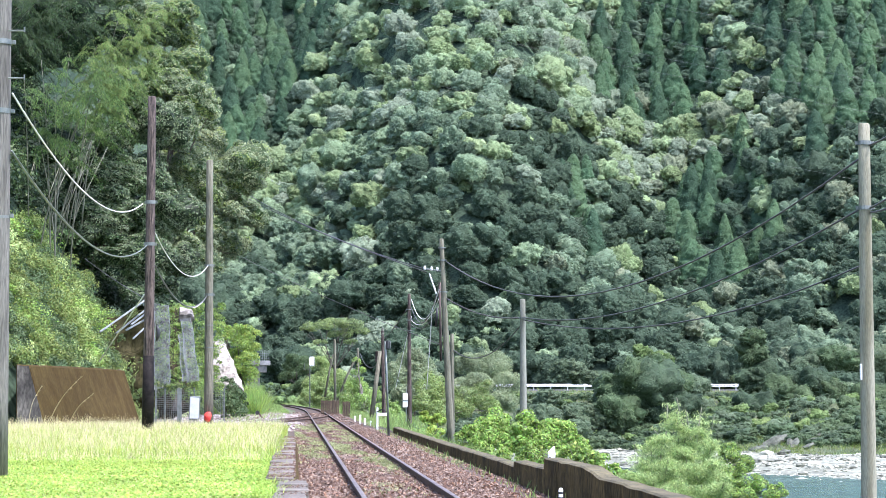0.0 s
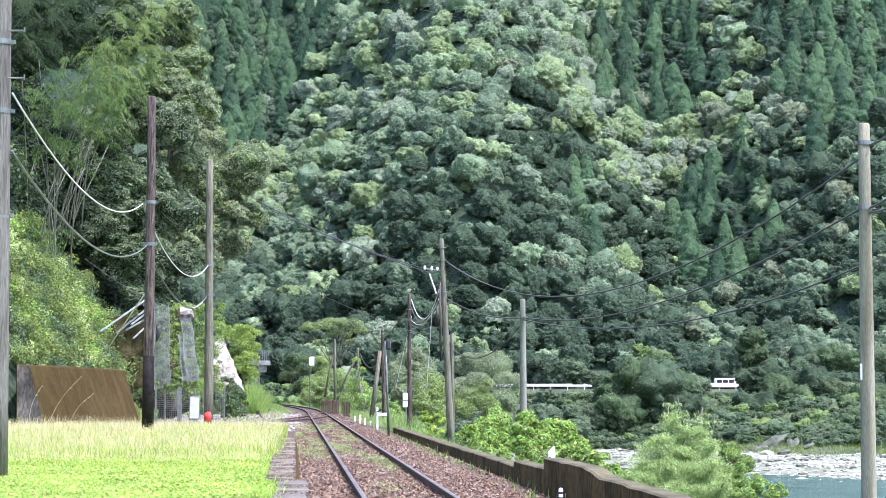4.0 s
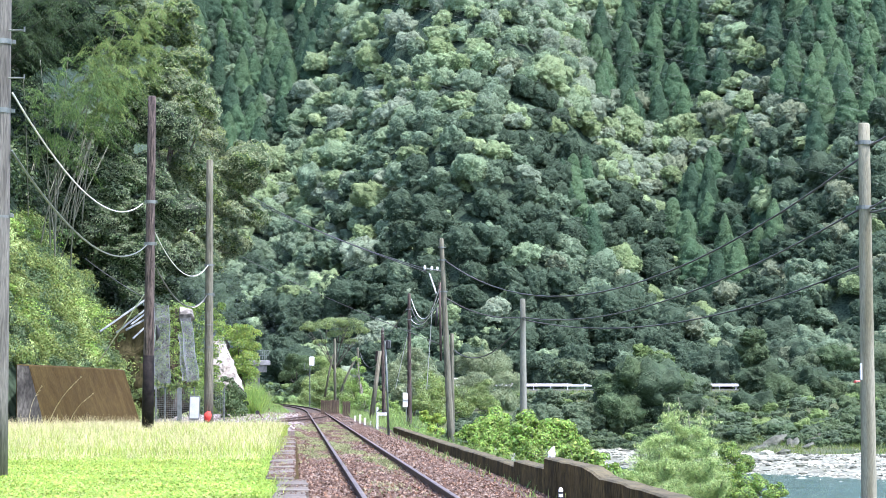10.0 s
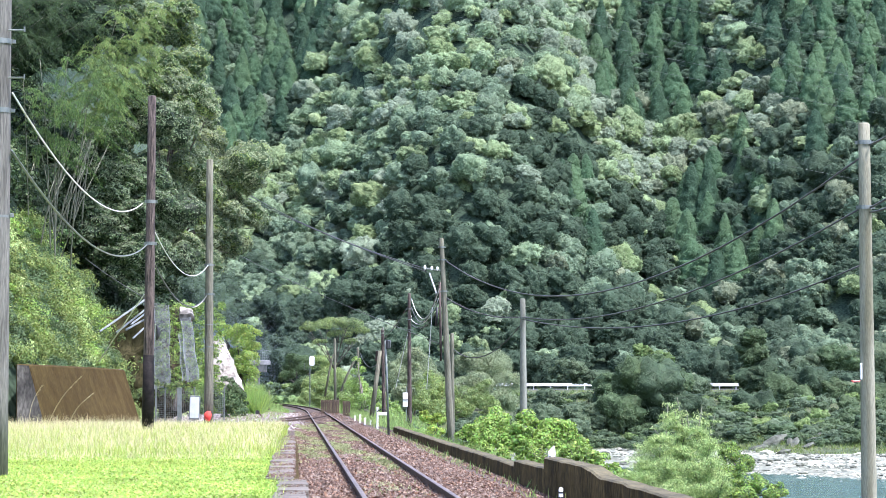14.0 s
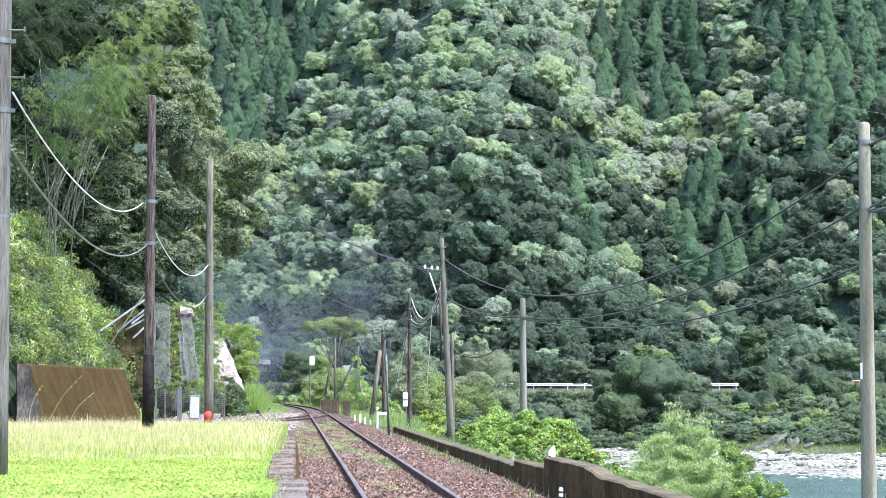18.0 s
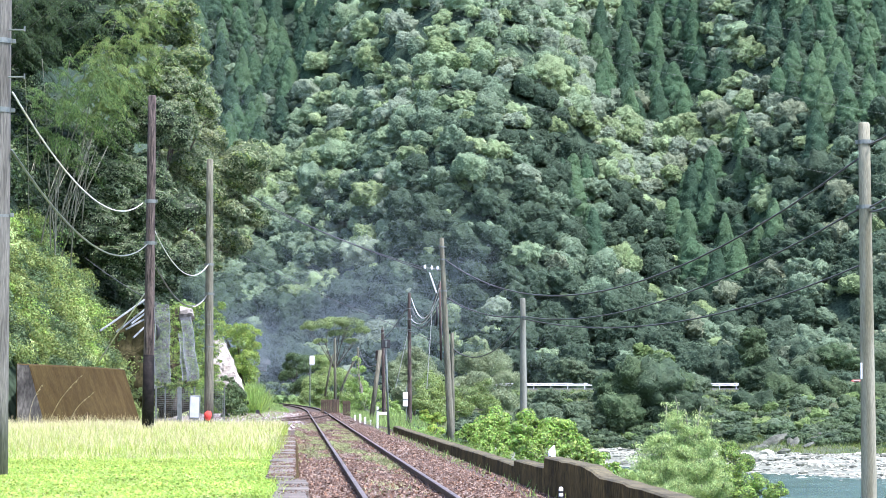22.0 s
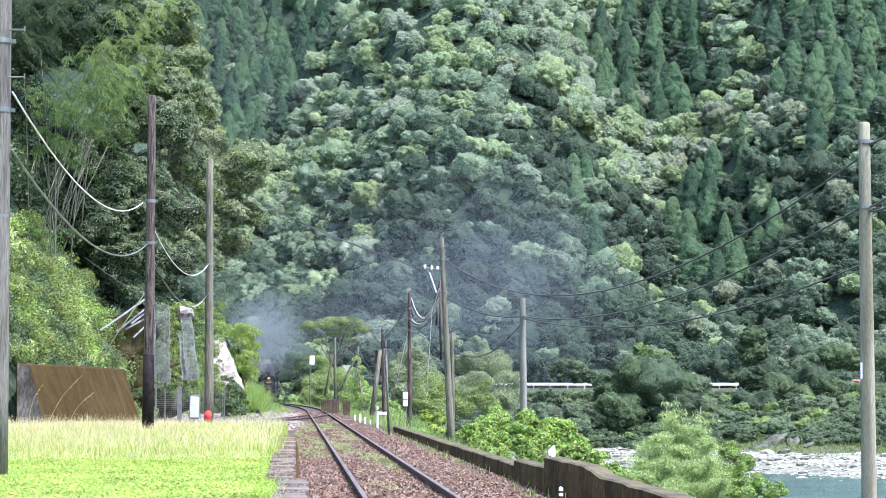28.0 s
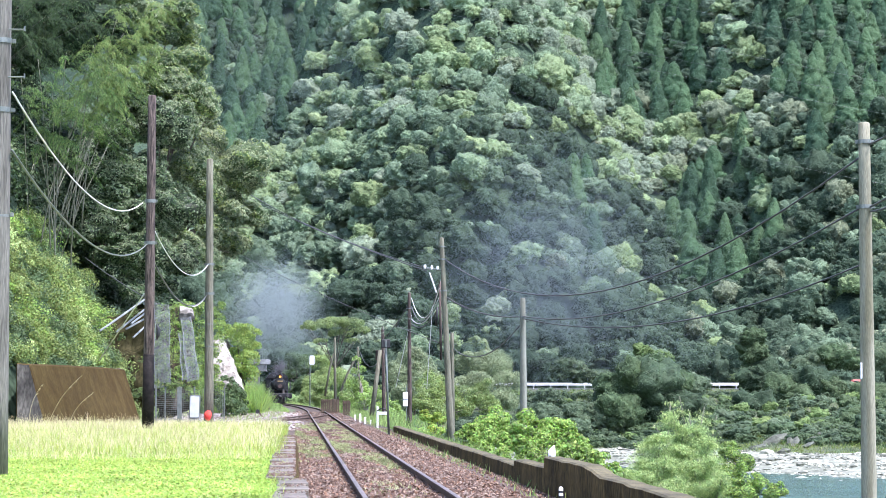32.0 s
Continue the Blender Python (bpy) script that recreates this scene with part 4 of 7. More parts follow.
# undergrowth over the bank: patches of one plant each, the hollows between painted darker as shade
cs, ns, ms = [], [], []
for k in range(3400):
    y = RNG.uniform(68, 102) if k < 2400 else RNG.uniform(100, 138)
    d = RNG.uniform(0.0, 6.2)
    x = float(bank_foot(y)) - d
    if (y < 93 and d < 1.0) or d > (4.7 if y < 102 else max(1.2, 4.7 - (y - 102) * 0.2)):
        continue
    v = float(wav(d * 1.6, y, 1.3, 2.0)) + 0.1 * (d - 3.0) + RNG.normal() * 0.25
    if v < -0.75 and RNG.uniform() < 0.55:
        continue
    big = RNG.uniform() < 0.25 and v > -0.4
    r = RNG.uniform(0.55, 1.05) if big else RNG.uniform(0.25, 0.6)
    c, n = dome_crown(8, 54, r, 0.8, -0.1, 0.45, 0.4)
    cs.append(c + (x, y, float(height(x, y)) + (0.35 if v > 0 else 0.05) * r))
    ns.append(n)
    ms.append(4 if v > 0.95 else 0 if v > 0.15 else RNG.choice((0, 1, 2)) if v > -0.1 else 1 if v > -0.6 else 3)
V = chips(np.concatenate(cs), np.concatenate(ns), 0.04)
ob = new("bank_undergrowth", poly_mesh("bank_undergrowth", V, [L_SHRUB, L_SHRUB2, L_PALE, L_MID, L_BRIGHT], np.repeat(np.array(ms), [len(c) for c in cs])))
tagged(ob, "tangle of bright green shrubs and creepers on the steep bank", "undergrowth", kind="stuff")

# undergrowth higher on the hill, the shade under the trees put into its leaf colour
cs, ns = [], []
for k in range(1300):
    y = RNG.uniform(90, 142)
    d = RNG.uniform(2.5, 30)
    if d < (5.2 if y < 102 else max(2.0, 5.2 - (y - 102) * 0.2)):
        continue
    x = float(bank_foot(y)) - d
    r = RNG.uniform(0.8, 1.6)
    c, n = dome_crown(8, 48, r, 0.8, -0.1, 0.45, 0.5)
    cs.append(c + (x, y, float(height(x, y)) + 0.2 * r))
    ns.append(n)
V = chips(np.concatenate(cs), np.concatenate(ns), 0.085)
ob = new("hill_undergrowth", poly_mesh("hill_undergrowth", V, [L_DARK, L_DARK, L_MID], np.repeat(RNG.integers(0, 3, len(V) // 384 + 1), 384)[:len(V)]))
tagged(ob, "shrubs on the upper hillside, leaves darkened for the shade under the trees", "undergrowth", kind="stuff")

# trees between the line and the river
R_MIX = [L_OAKB, L_OAK]
umbrella = tree("umbrella_tree", (3.47, 200.68, 0.1), [((1.95, 200.32, 7.24), 1.5), ((3.34, 200.22, 7.49), 1.7), ((4.74, 200.13, 7.39), 1.6), ((5.64, 200.11, 6.79), 1.1), ((1.1, 200.39, 7.04), 1.0), ((3.87, 201.25, 6.52), 1.2), ((2.14, 199.4, 5.77), 0.8), ((4.95, 200.22, 5.79), 0.9)],
                120, 0.046, [L_SHRUB3, L_SHRUB, L_OAK], "flat-topped spreading tree with slender bare limbs", trunk=0.09, flat=0.2)
for foot, bl, mats, size, lab in (
        ((1.69, 301.23, -0.1), [((0.17, 303, 5.17), 1.9), ((-1.11, 306.19, 3.69), 1.3), ((2.05, 300.92, 4.39), 2.0), ((1.64, 293.06, 2.12), 1.8), ((0.18, 296.19, 1.77), 1.2)], [L_SHRUB2, L_MID], 0.16, "rounded green tree beside the bend in the line"),
        ((3.09, 235.87, -0.1), [((2.66, 235.61, 4.3), 1.4), ((3.87, 230.62, 2.68), 1.6), ((2.13, 228.77, 1.93), 1.6), ((4.91, 225.58, 1.92), 1.4), ((2.91, 222.78, 0.64), 1.4), ((1.25, 222.87, 0.81), 1.2), ((4.43, 215.67, 0.28), 1.2), ((6.39, 218.52, 0.81), 1.3)], [L_SHRUB3, L_SHRUB], 0.15, "leafy tree draped with creepers"),
        ((12.03, 230.33, -1.22), [((12.01, 230, 3.95), 2.2), ((10.66, 228.16, 2.79), 1.6), ((13.22, 228, 2.67), 1.7), ((11.7, 226.19, 1.08), 2.0), ((13.96, 226.04, 1.08), 1.5)], R_MIX, 0.16, "pale grey-green rounded tree by the river"),
        ((24.43, 289.82, -1.86), [((22.23, 289.54, 4.65), 2.4), ((25.13, 289.35, 4.65), 2.6), ((26.76, 287.38, 2.47), 2.0), ((22.93, 284.66, 1.75), 2.4), ((25.6, 282.59, -0.02), 2.2), ((20.8, 284.8, 1.75), 2.0)], R_MIX, 0.18, "pale rounded tree on the river bank"),
        ((8.48, 140.17, -0.95), [((8.3, 140.03, 1.49), 1.1), ((9.17, 140, 0.97), 1.0), ((7.66, 138.12, 0.63), 0.9), ((11.09, 139.88, 0.97), 1.1), ((10.15, 138.98, 0.28), 0.9), ((11.88, 140.85, 0.62), 0.8), ((8.53, 138.1, -0.06), 0.9)], [L_SHRUB3, L_SHRUB], 0.12,
         "small spreading tree with dark limbs behind the poles"),
        ((4.57, 170.52, -0.36), [((4.64, 170.25, 3.67), 0.4), ((4.68, 170.3, 2.82), 0.6), ((4.73, 170.36, 1.97), 0.8), ((4.93, 168.37, 1.33), 1.0), ((5.43, 158.4, -0.25), 0.9), ((4.43, 165.48, -0.03), 0.9), ((5.78, 155.3, 0.75), 0.7), ((5.77, 120.25, -0.64), 0.6), ((6.23, 112.2, -0.93), 0.6), ((5.44, 130.29, -0.4), 0.7), ((4.09, 168.44, 1.12), 0.9), ((5.52, 167.35, 1.13), 0.8), ((4.89, 160.4, 0.53), 0.9), ((6.27, 150.28, 0.2), 0.8), ((6.21, 140.29, -0.43), 0.8)], [L_SHRUB3, L_BRIGHT], 0.12,
         "creeper-covered small tree beside old props"),
        ((-3.6, 148.86, 1.14), [((-3.43, 148.64, 4.46), 0.95), ((-3.98, 148.74, 3.35), 1.1), ((-3.03, 147.68, 3.34), 0.8), ((-3.4, 147.77, 2.24), 1.0), ((-4.57, 149.69, 4.86), 0.8), ((-2.88, 148.56, 5.02), 0.7), ((-2.75, 148.6, 4.3), 0.55), ((-4.23, 148.82, 2.43), 0.9), ((-3.0, 147.7, 2.5), 0.7), ((-3.8, 148.6, 5.39), 0.6), ((-5.13, 149.68, 5.6), 0.6), ((-3.0, 146.76, 1.3), 0.6)], [L_BRIGHT, L_YELLOW, L_BRIGHT, L_SHRUB3], 0.12,
         "bright yellow-green young tree at the foot of the rock"),
        ((-3.81, 120.82, 0.11), [((-3.6, 120.75, 1.2), 0.85), ((-3.5, 118.78, 0.5), 0.75), ((-3.85, 122.7, 1.0), 0.5), ((-4.25, 121.74, 1.2), 0.55), ((-3.05, 119.5, 0.35), 0.6), ((-3.0, 120.5, 1.1), 0.55)], [L_MID, L_MID, L_SHRUB2], 0.14, "dense dark shrub beside the fence"),
        ((-7.52, 95.88, 1.42), [((-7.97, 96.77, 3.57), 0.35), ((-7.61, 96.8, 2.73), 0.3), ((-7.05, 95.81, 1.94), 0.32), ((-6.55, 94.82, 1.18), 0.3), ((-8.3, 97.75, 4.32), 0.4), ((-7.41, 97.24, 3.59), 0.2), ((-6.97, 97.65, 4.57), 0.3), ((-6.53, 96.74, 2.62), 0.18)], [L_SHRUB, L_SHRUB2], 0.07,
         "creepers trailing down over the mossy rock"),
        ((-5.51, 103.82, 0.79), [(Vector((-5.61, 104.2, 1.17)) + Vector((0.62 * a + RNG.uniform(-0.1, 0.1), 0.35 * b, 0.5 * b + RNG.uniform(-0.1, 0.1))), 0.42) for a in range(-1, 4) for b in range(9)], [L_SHRUB, L_BRIGHT, L_SHRUB2], 0.085,
         "creepers hanging between the rockfall nets")):
    tree("tree", foot, bl, 185, size * 0.41, mats, lab, trunk=0.1, limbs=not lab.startswith("creepers"))

for foot, bl, mats, lab in (
        ((6.41, 76.06, -1.27), [((6.21, 75.99, 0.06), 0.6), ((6.87, 76.93, 0.33), 0.55), ((5.76, 75.03, -0.21), 0.5), ((6.51, 74.99, -0.4), 0.6), ((5.96, 74.04, -0.65), 0.45), ((6.52, 73.01, -0.84), 0.45), ((7.07, 73.96, -0.47), 0.5), ((5.76, 75.06, -0.68), 0.4), ((7.26, 75.92, 0.06), 0.45)], [L_BRIGHT, L_BRIGHT, L_SHRUB], "bright large-leaved shrub behind the parapet"),
        ((8.09, 73.95, -1.39), [((7.71, 73.87, 0.18), 0.6), ((8.36, 73.84, -0.01), 0.6), ((8.7, 72.82, 0.01), 0.4), ((7.98, 72.89, -0.44), 0.6), ((7.35, 73.93, -0.37), 0.5), ((8.58, 71.85, -0.51), 0.4), ((7.42, 71.95, -0.82), 0.5), ((8.11, 70.9, -0.79), 0.5), ((8.7, 69.86, -0.81), 0.4), ((9.03, 71.82, -0.42), 0.4), ((8.96, 67.84, -1.01), 0.35)], [L_BRIGHT, L_BRIGHT, L_SHRUB], "bright large-leaved shrub behind the parapet"),
        ((5.33, 88.15, -0.79), [((5.22, 88.1, 0.09), 0.35), ((5.55, 88.07, 0.2), 0.3), ((5.04, 88.1, 0.31), 0.25), ((5.38, 87.11, -0.23), 0.35)], [L_YELLOW, L_BRIGHT], "yellow-green shrub at the foot of the leaning pole"),
        ((8.02, 61.9, -1.27), [((7.86, 61.86, -0.5), 0.35), ((8.05, 59.84, -0.52), 0.3), ((7.12, 69.94, -0.55), 0.35), ((7.67, 62.87, -0.37), 0.3), ((7.8, 55.85, -0.75), 0.3), ((7.92, 53.84, -0.81), 0.3)], [L_SHRUB, L_BRIGHT], "low shrubs spilling over the river bank")):
    tree("shrub", foot, bl, 260, 0.055, mats, lab, "shrub", 0.03)
thicket = bamboo((8.46, 49.87, -2.03), [(8.39, 49.72, 0.04), (8.64, 49.73, -0.39), (7.83, 49.8, -0.64), (8.89, 49.71, -0.33), (7.92, 48.78, -0.49), (7.43, 48.84, -0.98), (8.35, 48.76, -0.74), (9.02, 48.71, -0.55), (7.88, 47.8, -0.94), (8.42, 47.78, -1.06), (7.52, 47.85, -1.24), (8.86, 47.74, -0.94), (7.95, 46.82, -1.37), (6.98, 47.88, -1.24), (8.42, 46.8, -1.43), (7.44, 45.86, -1.44), (8.89, 46.76, -1.37), (7.9, 45.84, -1.67)],
                 [L_PALE, L_TALLGRASS, L_TALLGRASS, L_BAMBOO], "pale green bamboo grass thicket on the river bank", 0.5, 46, 110, 0.05, 0.55, 0.10, 0.075)
wisps = bamboo((8.8, 51.85, -1.9), [(8.53, 51.7, 0.23), (8.73, 51.68, 0.36), (9.31, 51.66, 0.14), (8.15, 51.76, -0.32), (9.6, 51.65, -0.06), (8.95, 51.69, 0.07), (7.61, 50.82, -0.68)], [L_PALE, L_BAMBOO], "thin bamboo shoots with sparse leaves above the thicket", 0.34, 14, 30, 0.06, 0.45, 0.08, 0.09)
tree("creeper_mound", (10.23, 51.72, -1.38), [((10.09, 51.66, -0.35), 0.45), ((10.16, 50.68, -0.7), 0.4), ((9.65, 50.71, -0.7), 0.45), ((10.33, 49.67, -0.91), 0.35), ((10.15, 52.65, -0.11), 0.3), ((10.49, 48.66, -0.99), 0.25), ((9.83, 49.71, -1.03), 0.4)], 1500, 0.024,
     [L_SHRUB, L_BRIGHT, L_BRIGHT, L_SHRUB2], "mound of broad-leaved creeper beside the thicket", "shrub", 0.03)

# a rounded tree with bare pale twigs on the slope above the far road
tree("bare_twigged_tree", (97.0, 432, float(height(97.0, 432))), [((97.5, 430, 21.6), 3.4), ((94.5, 430, 20.4), 2.4), ((100.6, 430, 20.6), 2.6), ((97.0, 429, 23.6), 2.2)], 5, 0.2, [BANKS[2], GREENS[3]],
     "rounded pale tree with bare twigs on the mountain slope", trunk=0.5, flat=0.6)

# grasses beyond the parapet and along the line
def blades(n, xs, ys, z, h, w, lean=0.3):
    """Upright tapering blades over a patch."""
    x, y = RNG.uniform(*xs, n), RNG.uniform(*ys, n)
    zz = z(x, y) if callable(z) else np.full(n, z)
    a = RNG.uniform(0, math.tau, n)
    hh = h * RNG.uniform(0.5, 1.3, n)
    ww = w * RNG.uniform(0.6, 1.4, n)
    tip = np.stack([x + RNG.normal(size=n) * lean * hh, y + RNG.normal(size=n) * lean * hh, zz + hh], 1)
    d = np.stack([np.cos(a) * ww, np.sin(a) * ww, np.zeros(n)], 1)
    c = np.stack([x, y, zz - 0.01], 1)
    return np.stack([c - d, c + d, tip], 1)


V = np.concatenate([blades(14000, (4.15, 6.5), (26, 100), height, 0.32, 0.014, 0.5), blades(14000, (6, 14), (40, 120), height, 0.55, 0.02, 0.4), blades(9000, (4.0, 10), (90, 180), height, 0.45, 0.013, 0.4),
                    blades(260, (3.3, 3.78), (30, 95), height, 0.16, 0.012)])
G = blades(60000, (18, 108), (190, 395), height, 0.6, 0.04, 0.5)
G = np.concatenate([G, blades(34000, (54, 98), (262, 330), height, 0.55, 0.05, 0.6)])
GQ = (G[:, 0, 1] - shore_far(G[:, 0, 0])) / np.maximum(hill_foot(G[:, 0, 0]) - 9 - shore_far(G[:, 0, 0]), 8)
G = G[(GQ > 0.44 + 0.08 * RNG.uniform(size=len(G))) & (GQ < 0.97)]
tagged(new("far_bank_grass", poly_mesh("far_bank_grass", G, [L_SHRUB2, L_SHRUB, L_OAK], np.minimum((wav(G[:, 0, 0], G[:, 0, 1], 3.0) + 1.5).astype(int), 2))), "rough tall grass on the far river bank", "grass", kind="stuff")
tagged(new("bank_grass", poly_mesh("bank_grass", V, [L_TALLGRASS])), "rough green grass on the river bank", "grass", kind="stuff")
V = np.concatenate([blades(9500, (-5.6, -2.75), (166, 187), -0.1, 1.8, 0.026, 0.13), blades(4500, (-3.2, -2.1), (138, 156), height, 0.55, 0.016, 0.3), blades(6000, (-6.5, -3.4), (150, 200), height, 1.0, 0.02, 0.25)])
far_verge = [blades(11000, (-6.5, -2.7), (158, 250), -0.1, 0.85, 0.02, 0.3), blades(3500, (-2.9, -0.4), (150, 215), -0.12, 0.13, 0.02, 0.5), blades(14000, (-3.2, -0.45), (202, 262), -0.1, 0.3, 0.024, 0.4), blades(9000, (-4.2, -0.5), (150, 205), -0.12, 0.16, 0.02, 0.5), blades(7000, (3.4, 6.5), (100, 300), -0.3, 0.45, 0.015, 0.4), blades(1500, (-3.6, -0.6), (90, 165), -0.12, 0.25, 0.02, 0.4)]
for Vv in far_verge:
    Vv[:, :, 0] += (track_x(Vv[:, 0, 1]) - 1.4)[:, None]
V = np.concatenate([V] + far_verge)
B = np.concatenate([blades(18000, (-6.2, -1.95), (138, 153), height, 1.05, 0.026, 0.4), blades(9000, (-5.6, -2.2), (138, 152), height, 1.35, 0.02, 0.3)])
tagged(new("bamboo_grass", poly_mesh("bamboo_grass", B, [L_BRIGHT, L_TALLGRASS], RNG.integers(0, 2, len(B)))), "dense fresh green bamboo grass below the pale rock", "grass", kind="stuff")
tagged(new("tall_grass", poly_mesh("tall_grass", V, [L_TALLGRASS])), "tall fresh green grass beside the bend", "grass", kind="stuff")
V = np.concatenate([blades(26000, (-9, -0.35), (-16, 20), 0.10, 0.07, 0.011, 0.7), blades(45000, (-9, -0.45), (20, 46), 0.10, 0.045, 0.006, 1.1), blades(5000, (-0.5, -0.3), (20, 45), 0.10, 0.05, 0.0065, 0.7)])
W = np.concatenate([blades(9000, (-9, -0.4), (25, 38), 0.09, 0.07, 0.006, 0.7), blades(9000, (-9, -0.4), (34, 42), 0.08, 0.11, 0.007, 0.55), blades(34000, (-10, -0.25), (40, 79), 0.08, 0.21, 0.009, 0.4)])
tagged(new("ripening_grass", poly_mesh("ripening_grass", W, [L_DRYGREEN])), "knee-high yellowing grass on the old platform", "grass", kind="stuff")
n = 95000
c = np.stack([RNG.uniform(-9, -0.3, n), 20 + 25 * RNG.uniform(0, 1, n) ** 1.2, np.zeros(n)], 1)
c[:, 2] = 0.105 + RNG.uniform(0, 0.045, n)
flecks = blades(9000, (-9, -0.3), (20, 46), 0.11, 0.05, 0.004, 1.6)
tagged(new("dry_stalks", poly_mesh("dry_stalks", flecks, [L_STRAW])), "pale dry stalks lying in the lawn", "grass", kind="stuff")
V = np.concatenate([V, blades(2600, (-0.5, -0.12), (20, 58), 0.1, 0.09, 0.006, 0.8)])
clover = chips(c, RNG.normal(size=(n, 3)) * 0.5 + np.array([0, 0, 1.0]), 0.019)
tagged(new("clover_lawn", poly_mesh("clover_lawn", clover, [L_GRASS])), "bright clover and short weeds mown on the platform", "grass", kind="stuff")
tagged(new("platform_turf", poly_mesh("platform_turf", V, [L_GRASS])), "sunlit short green grass on the old platform", "grass", kind="stuff")
V = np.concatenate([blades(4500, (-9, -0.4), (20, 46), 0.09, 0.06, 0.006, 0.9), blades(7000, (-9, -0.5), (38, 46), 0.08, 0.17, 0.005, 0.5), blades(30000, (-10.5, -0.4), (44, 79), 0.08, 0.25, 0.006, 0.5), blades(2600, (-10.5, -3.4), (62, 77), 0.08, 0.42, 0.006, 0.45)])
tagged(new("seed_grass", poly_mesh("seed_grass", V, [L_STRAW])), "pale dry seeding grass at the back of the platform", "grass", kind="stuff")
V = np.concatenate([blades(22000, (0.92, 1.88), (40, 105), -0.105, 0.04, 0.009, 1.0), blades(16000, (0.0, 0.78), (42, 100), -0.105, 0.04, 0.009, 1.0), blades(3000, (0.92, 1.88), (22, 46), -0.105, 0.04, 0.007, 1.0), blades(5000, (2.1, 3.7), (44, 100), -0.26, 0.05, 0.009, 0.9)])
V = V[wav(V[:, 0, 0], V[:, 0, 1] * 0.07, 0.4, 2.6) + 0.6 * wav(V[:, 0, 0], V[:, 0, 1] * 0.2, 0.23, 5.0) + RNG.normal(size=len(V)) * 0.3 > 0.3]
tagged(new("track_weeds", poly_mesh("track_weeds", V, [L_MOSS])), "yellow-green weeds and moss growing between the rails", "weeds", kind="stuff")
n = 9000
c = np.stack([RNG.uniform(0.0, 3.75, n), 21 + 60 * RNG.uniform(0, 1, n) ** 1.6, np.zeros(n)], 1)
c[:, 2] = height(c[:, 0], c[:, 1]) + 0.018
V = chips(c, RNG.normal(size=(n, 3)) * 0.45 + np.array([0, 0, 1.0]), 0.026)
tagged(new("leaf_litter", poly_mesh("leaf_litter", V, [M_LITTER])), "dry brown leaf litter scattered over the ballast", "leaf litter", kind="stuff")


for sx_, sy_, tip in ((-8.0, 73.4, (-6.9, 73.3, 1.75)), (-8.6, 73.9, (-8.2, 73.8, 1.45)), (-7.3, 73.2, (-6.5, 73.0, 1.2))):
    bm = bmesh.new()
    p0, p1 = Vector((sx_, sy_, 0.0)), Vector(tip)
    pts = [p0.lerp(p1, t) + Vector((-0.1 * math.sin(math.pi * t), 0, 0.12 * math.sin(math.pi * t))) for t in np.linspace(0, 1, 9)]
    tube(bm, pts, list(np.linspace(0.007, 0.003, 9)), 5)
    for t in range(6):
        e = pts[-1 - t % 3] + Vector((0.01 * t, 0, 0))
        tube(bm, [e, e + Vector((0.03, 0, 0.05))], 0.006, 4)
    tagged(part("grass_stem", bm, L_STRAW, smooth=True), "tall arching dry grass stem before the retaining wall", "grass", "tall grass stems")
strand = tagged(new("creeper_strand"), "leafy creeper hanging along the wire by the fence", "creeper")
strand.location = (-5.6, 92.2, 1.75)
tt = RNG.uniform(0, 1, 420)
c = np.stack([tt * 1.45 - 0.35, np.zeros(420), 0.05 - 0.75 * tt + 0.55 * tt * tt], 1) + RNG.normal(size=(420, 3)) * np.array([0.03, 0.05, 0.055])
vine = new("leaves", poly_mesh("leaves", leaves(c, RNG.normal(size=(420, 3)) + np.array([0, -0.6, 0.6]), 0.045), [L_SHRUB, L_MID], RNG.integers(0, 2, 420)))
vine.parent = strand
bm = bmesh.new()
tube(bm, [(t * 1.45 - 0.35, 0, 0.05 - 0.75 * t + 0.55 * t * t) for t in np.linspace(0, 1, 9)], 0.01, 5)
part("stem", bm, M_BARK, strand)


def stones(n, xs, ys, z, size, rounded=False):
    x, y = RNG.uniform(*xs, n), RNG.uniform(*ys, n)
    o = np.array([(1, 0, 0), (-1, 0, 0), (0, 1, 0), (0, -1, 0), (0, 0, 1), (0, 0, -1)], float)
    f = np.array([(0, 2, 4), (2, 1, 4), (1, 3, 4), (3, 0, 4), (2, 0, 5), (1, 2, 5), (3, 1, 5), (0, 3, 5)])
    if rounded:
        o, f = ICO * np.array([1.25, 0.9, 0.7]), ICO_F
    nv = len(o)
    lo = 0.85 if rounded else 0.5
    p = o[None] * RNG.uniform(lo, 1.2, (n, nv, 1)) * (size * RNG.uniform(0.5, 1.5, n))[:, None, None] + RNG.normal(size=(n, nv, 3)) * size * (0.08 if rounded else 0.18)
    a = RNG.uniform(0, math.tau, n)
    ca, sa = np.cos(a)[:, None], np.sin(a)[:, None]
    p = np.stack([p[..., 0] * ca - p[..., 1] * sa, p[..., 0] * sa + p[..., 1] * ca, p[..., 2] * 0.75], -1)
    p += np.stack([x, y, z(x, y)], 1)[:, None]
    V = p[:, :, :].reshape(-1, 3)
    F = (f[None] + (np.arange(n) * nv)[:, None, None]).reshape(-1, 3)
    return V, F


def stone_mesh(name, sets, mat, label):
    Vs, Fs, k = [], [], 0
    for V, F in sets:
        Vs.append(V)
        Fs.append(F + k)
        k += len(V)
    me = bpy.data.meshes.new(name)
    me.from_pydata(np.concatenate(Vs).tolist(), [], np.concatenate(Fs).tolist())
    me.materials.append(mat)
    return tagged(new(name, me), label, "stones", kind="stuff")


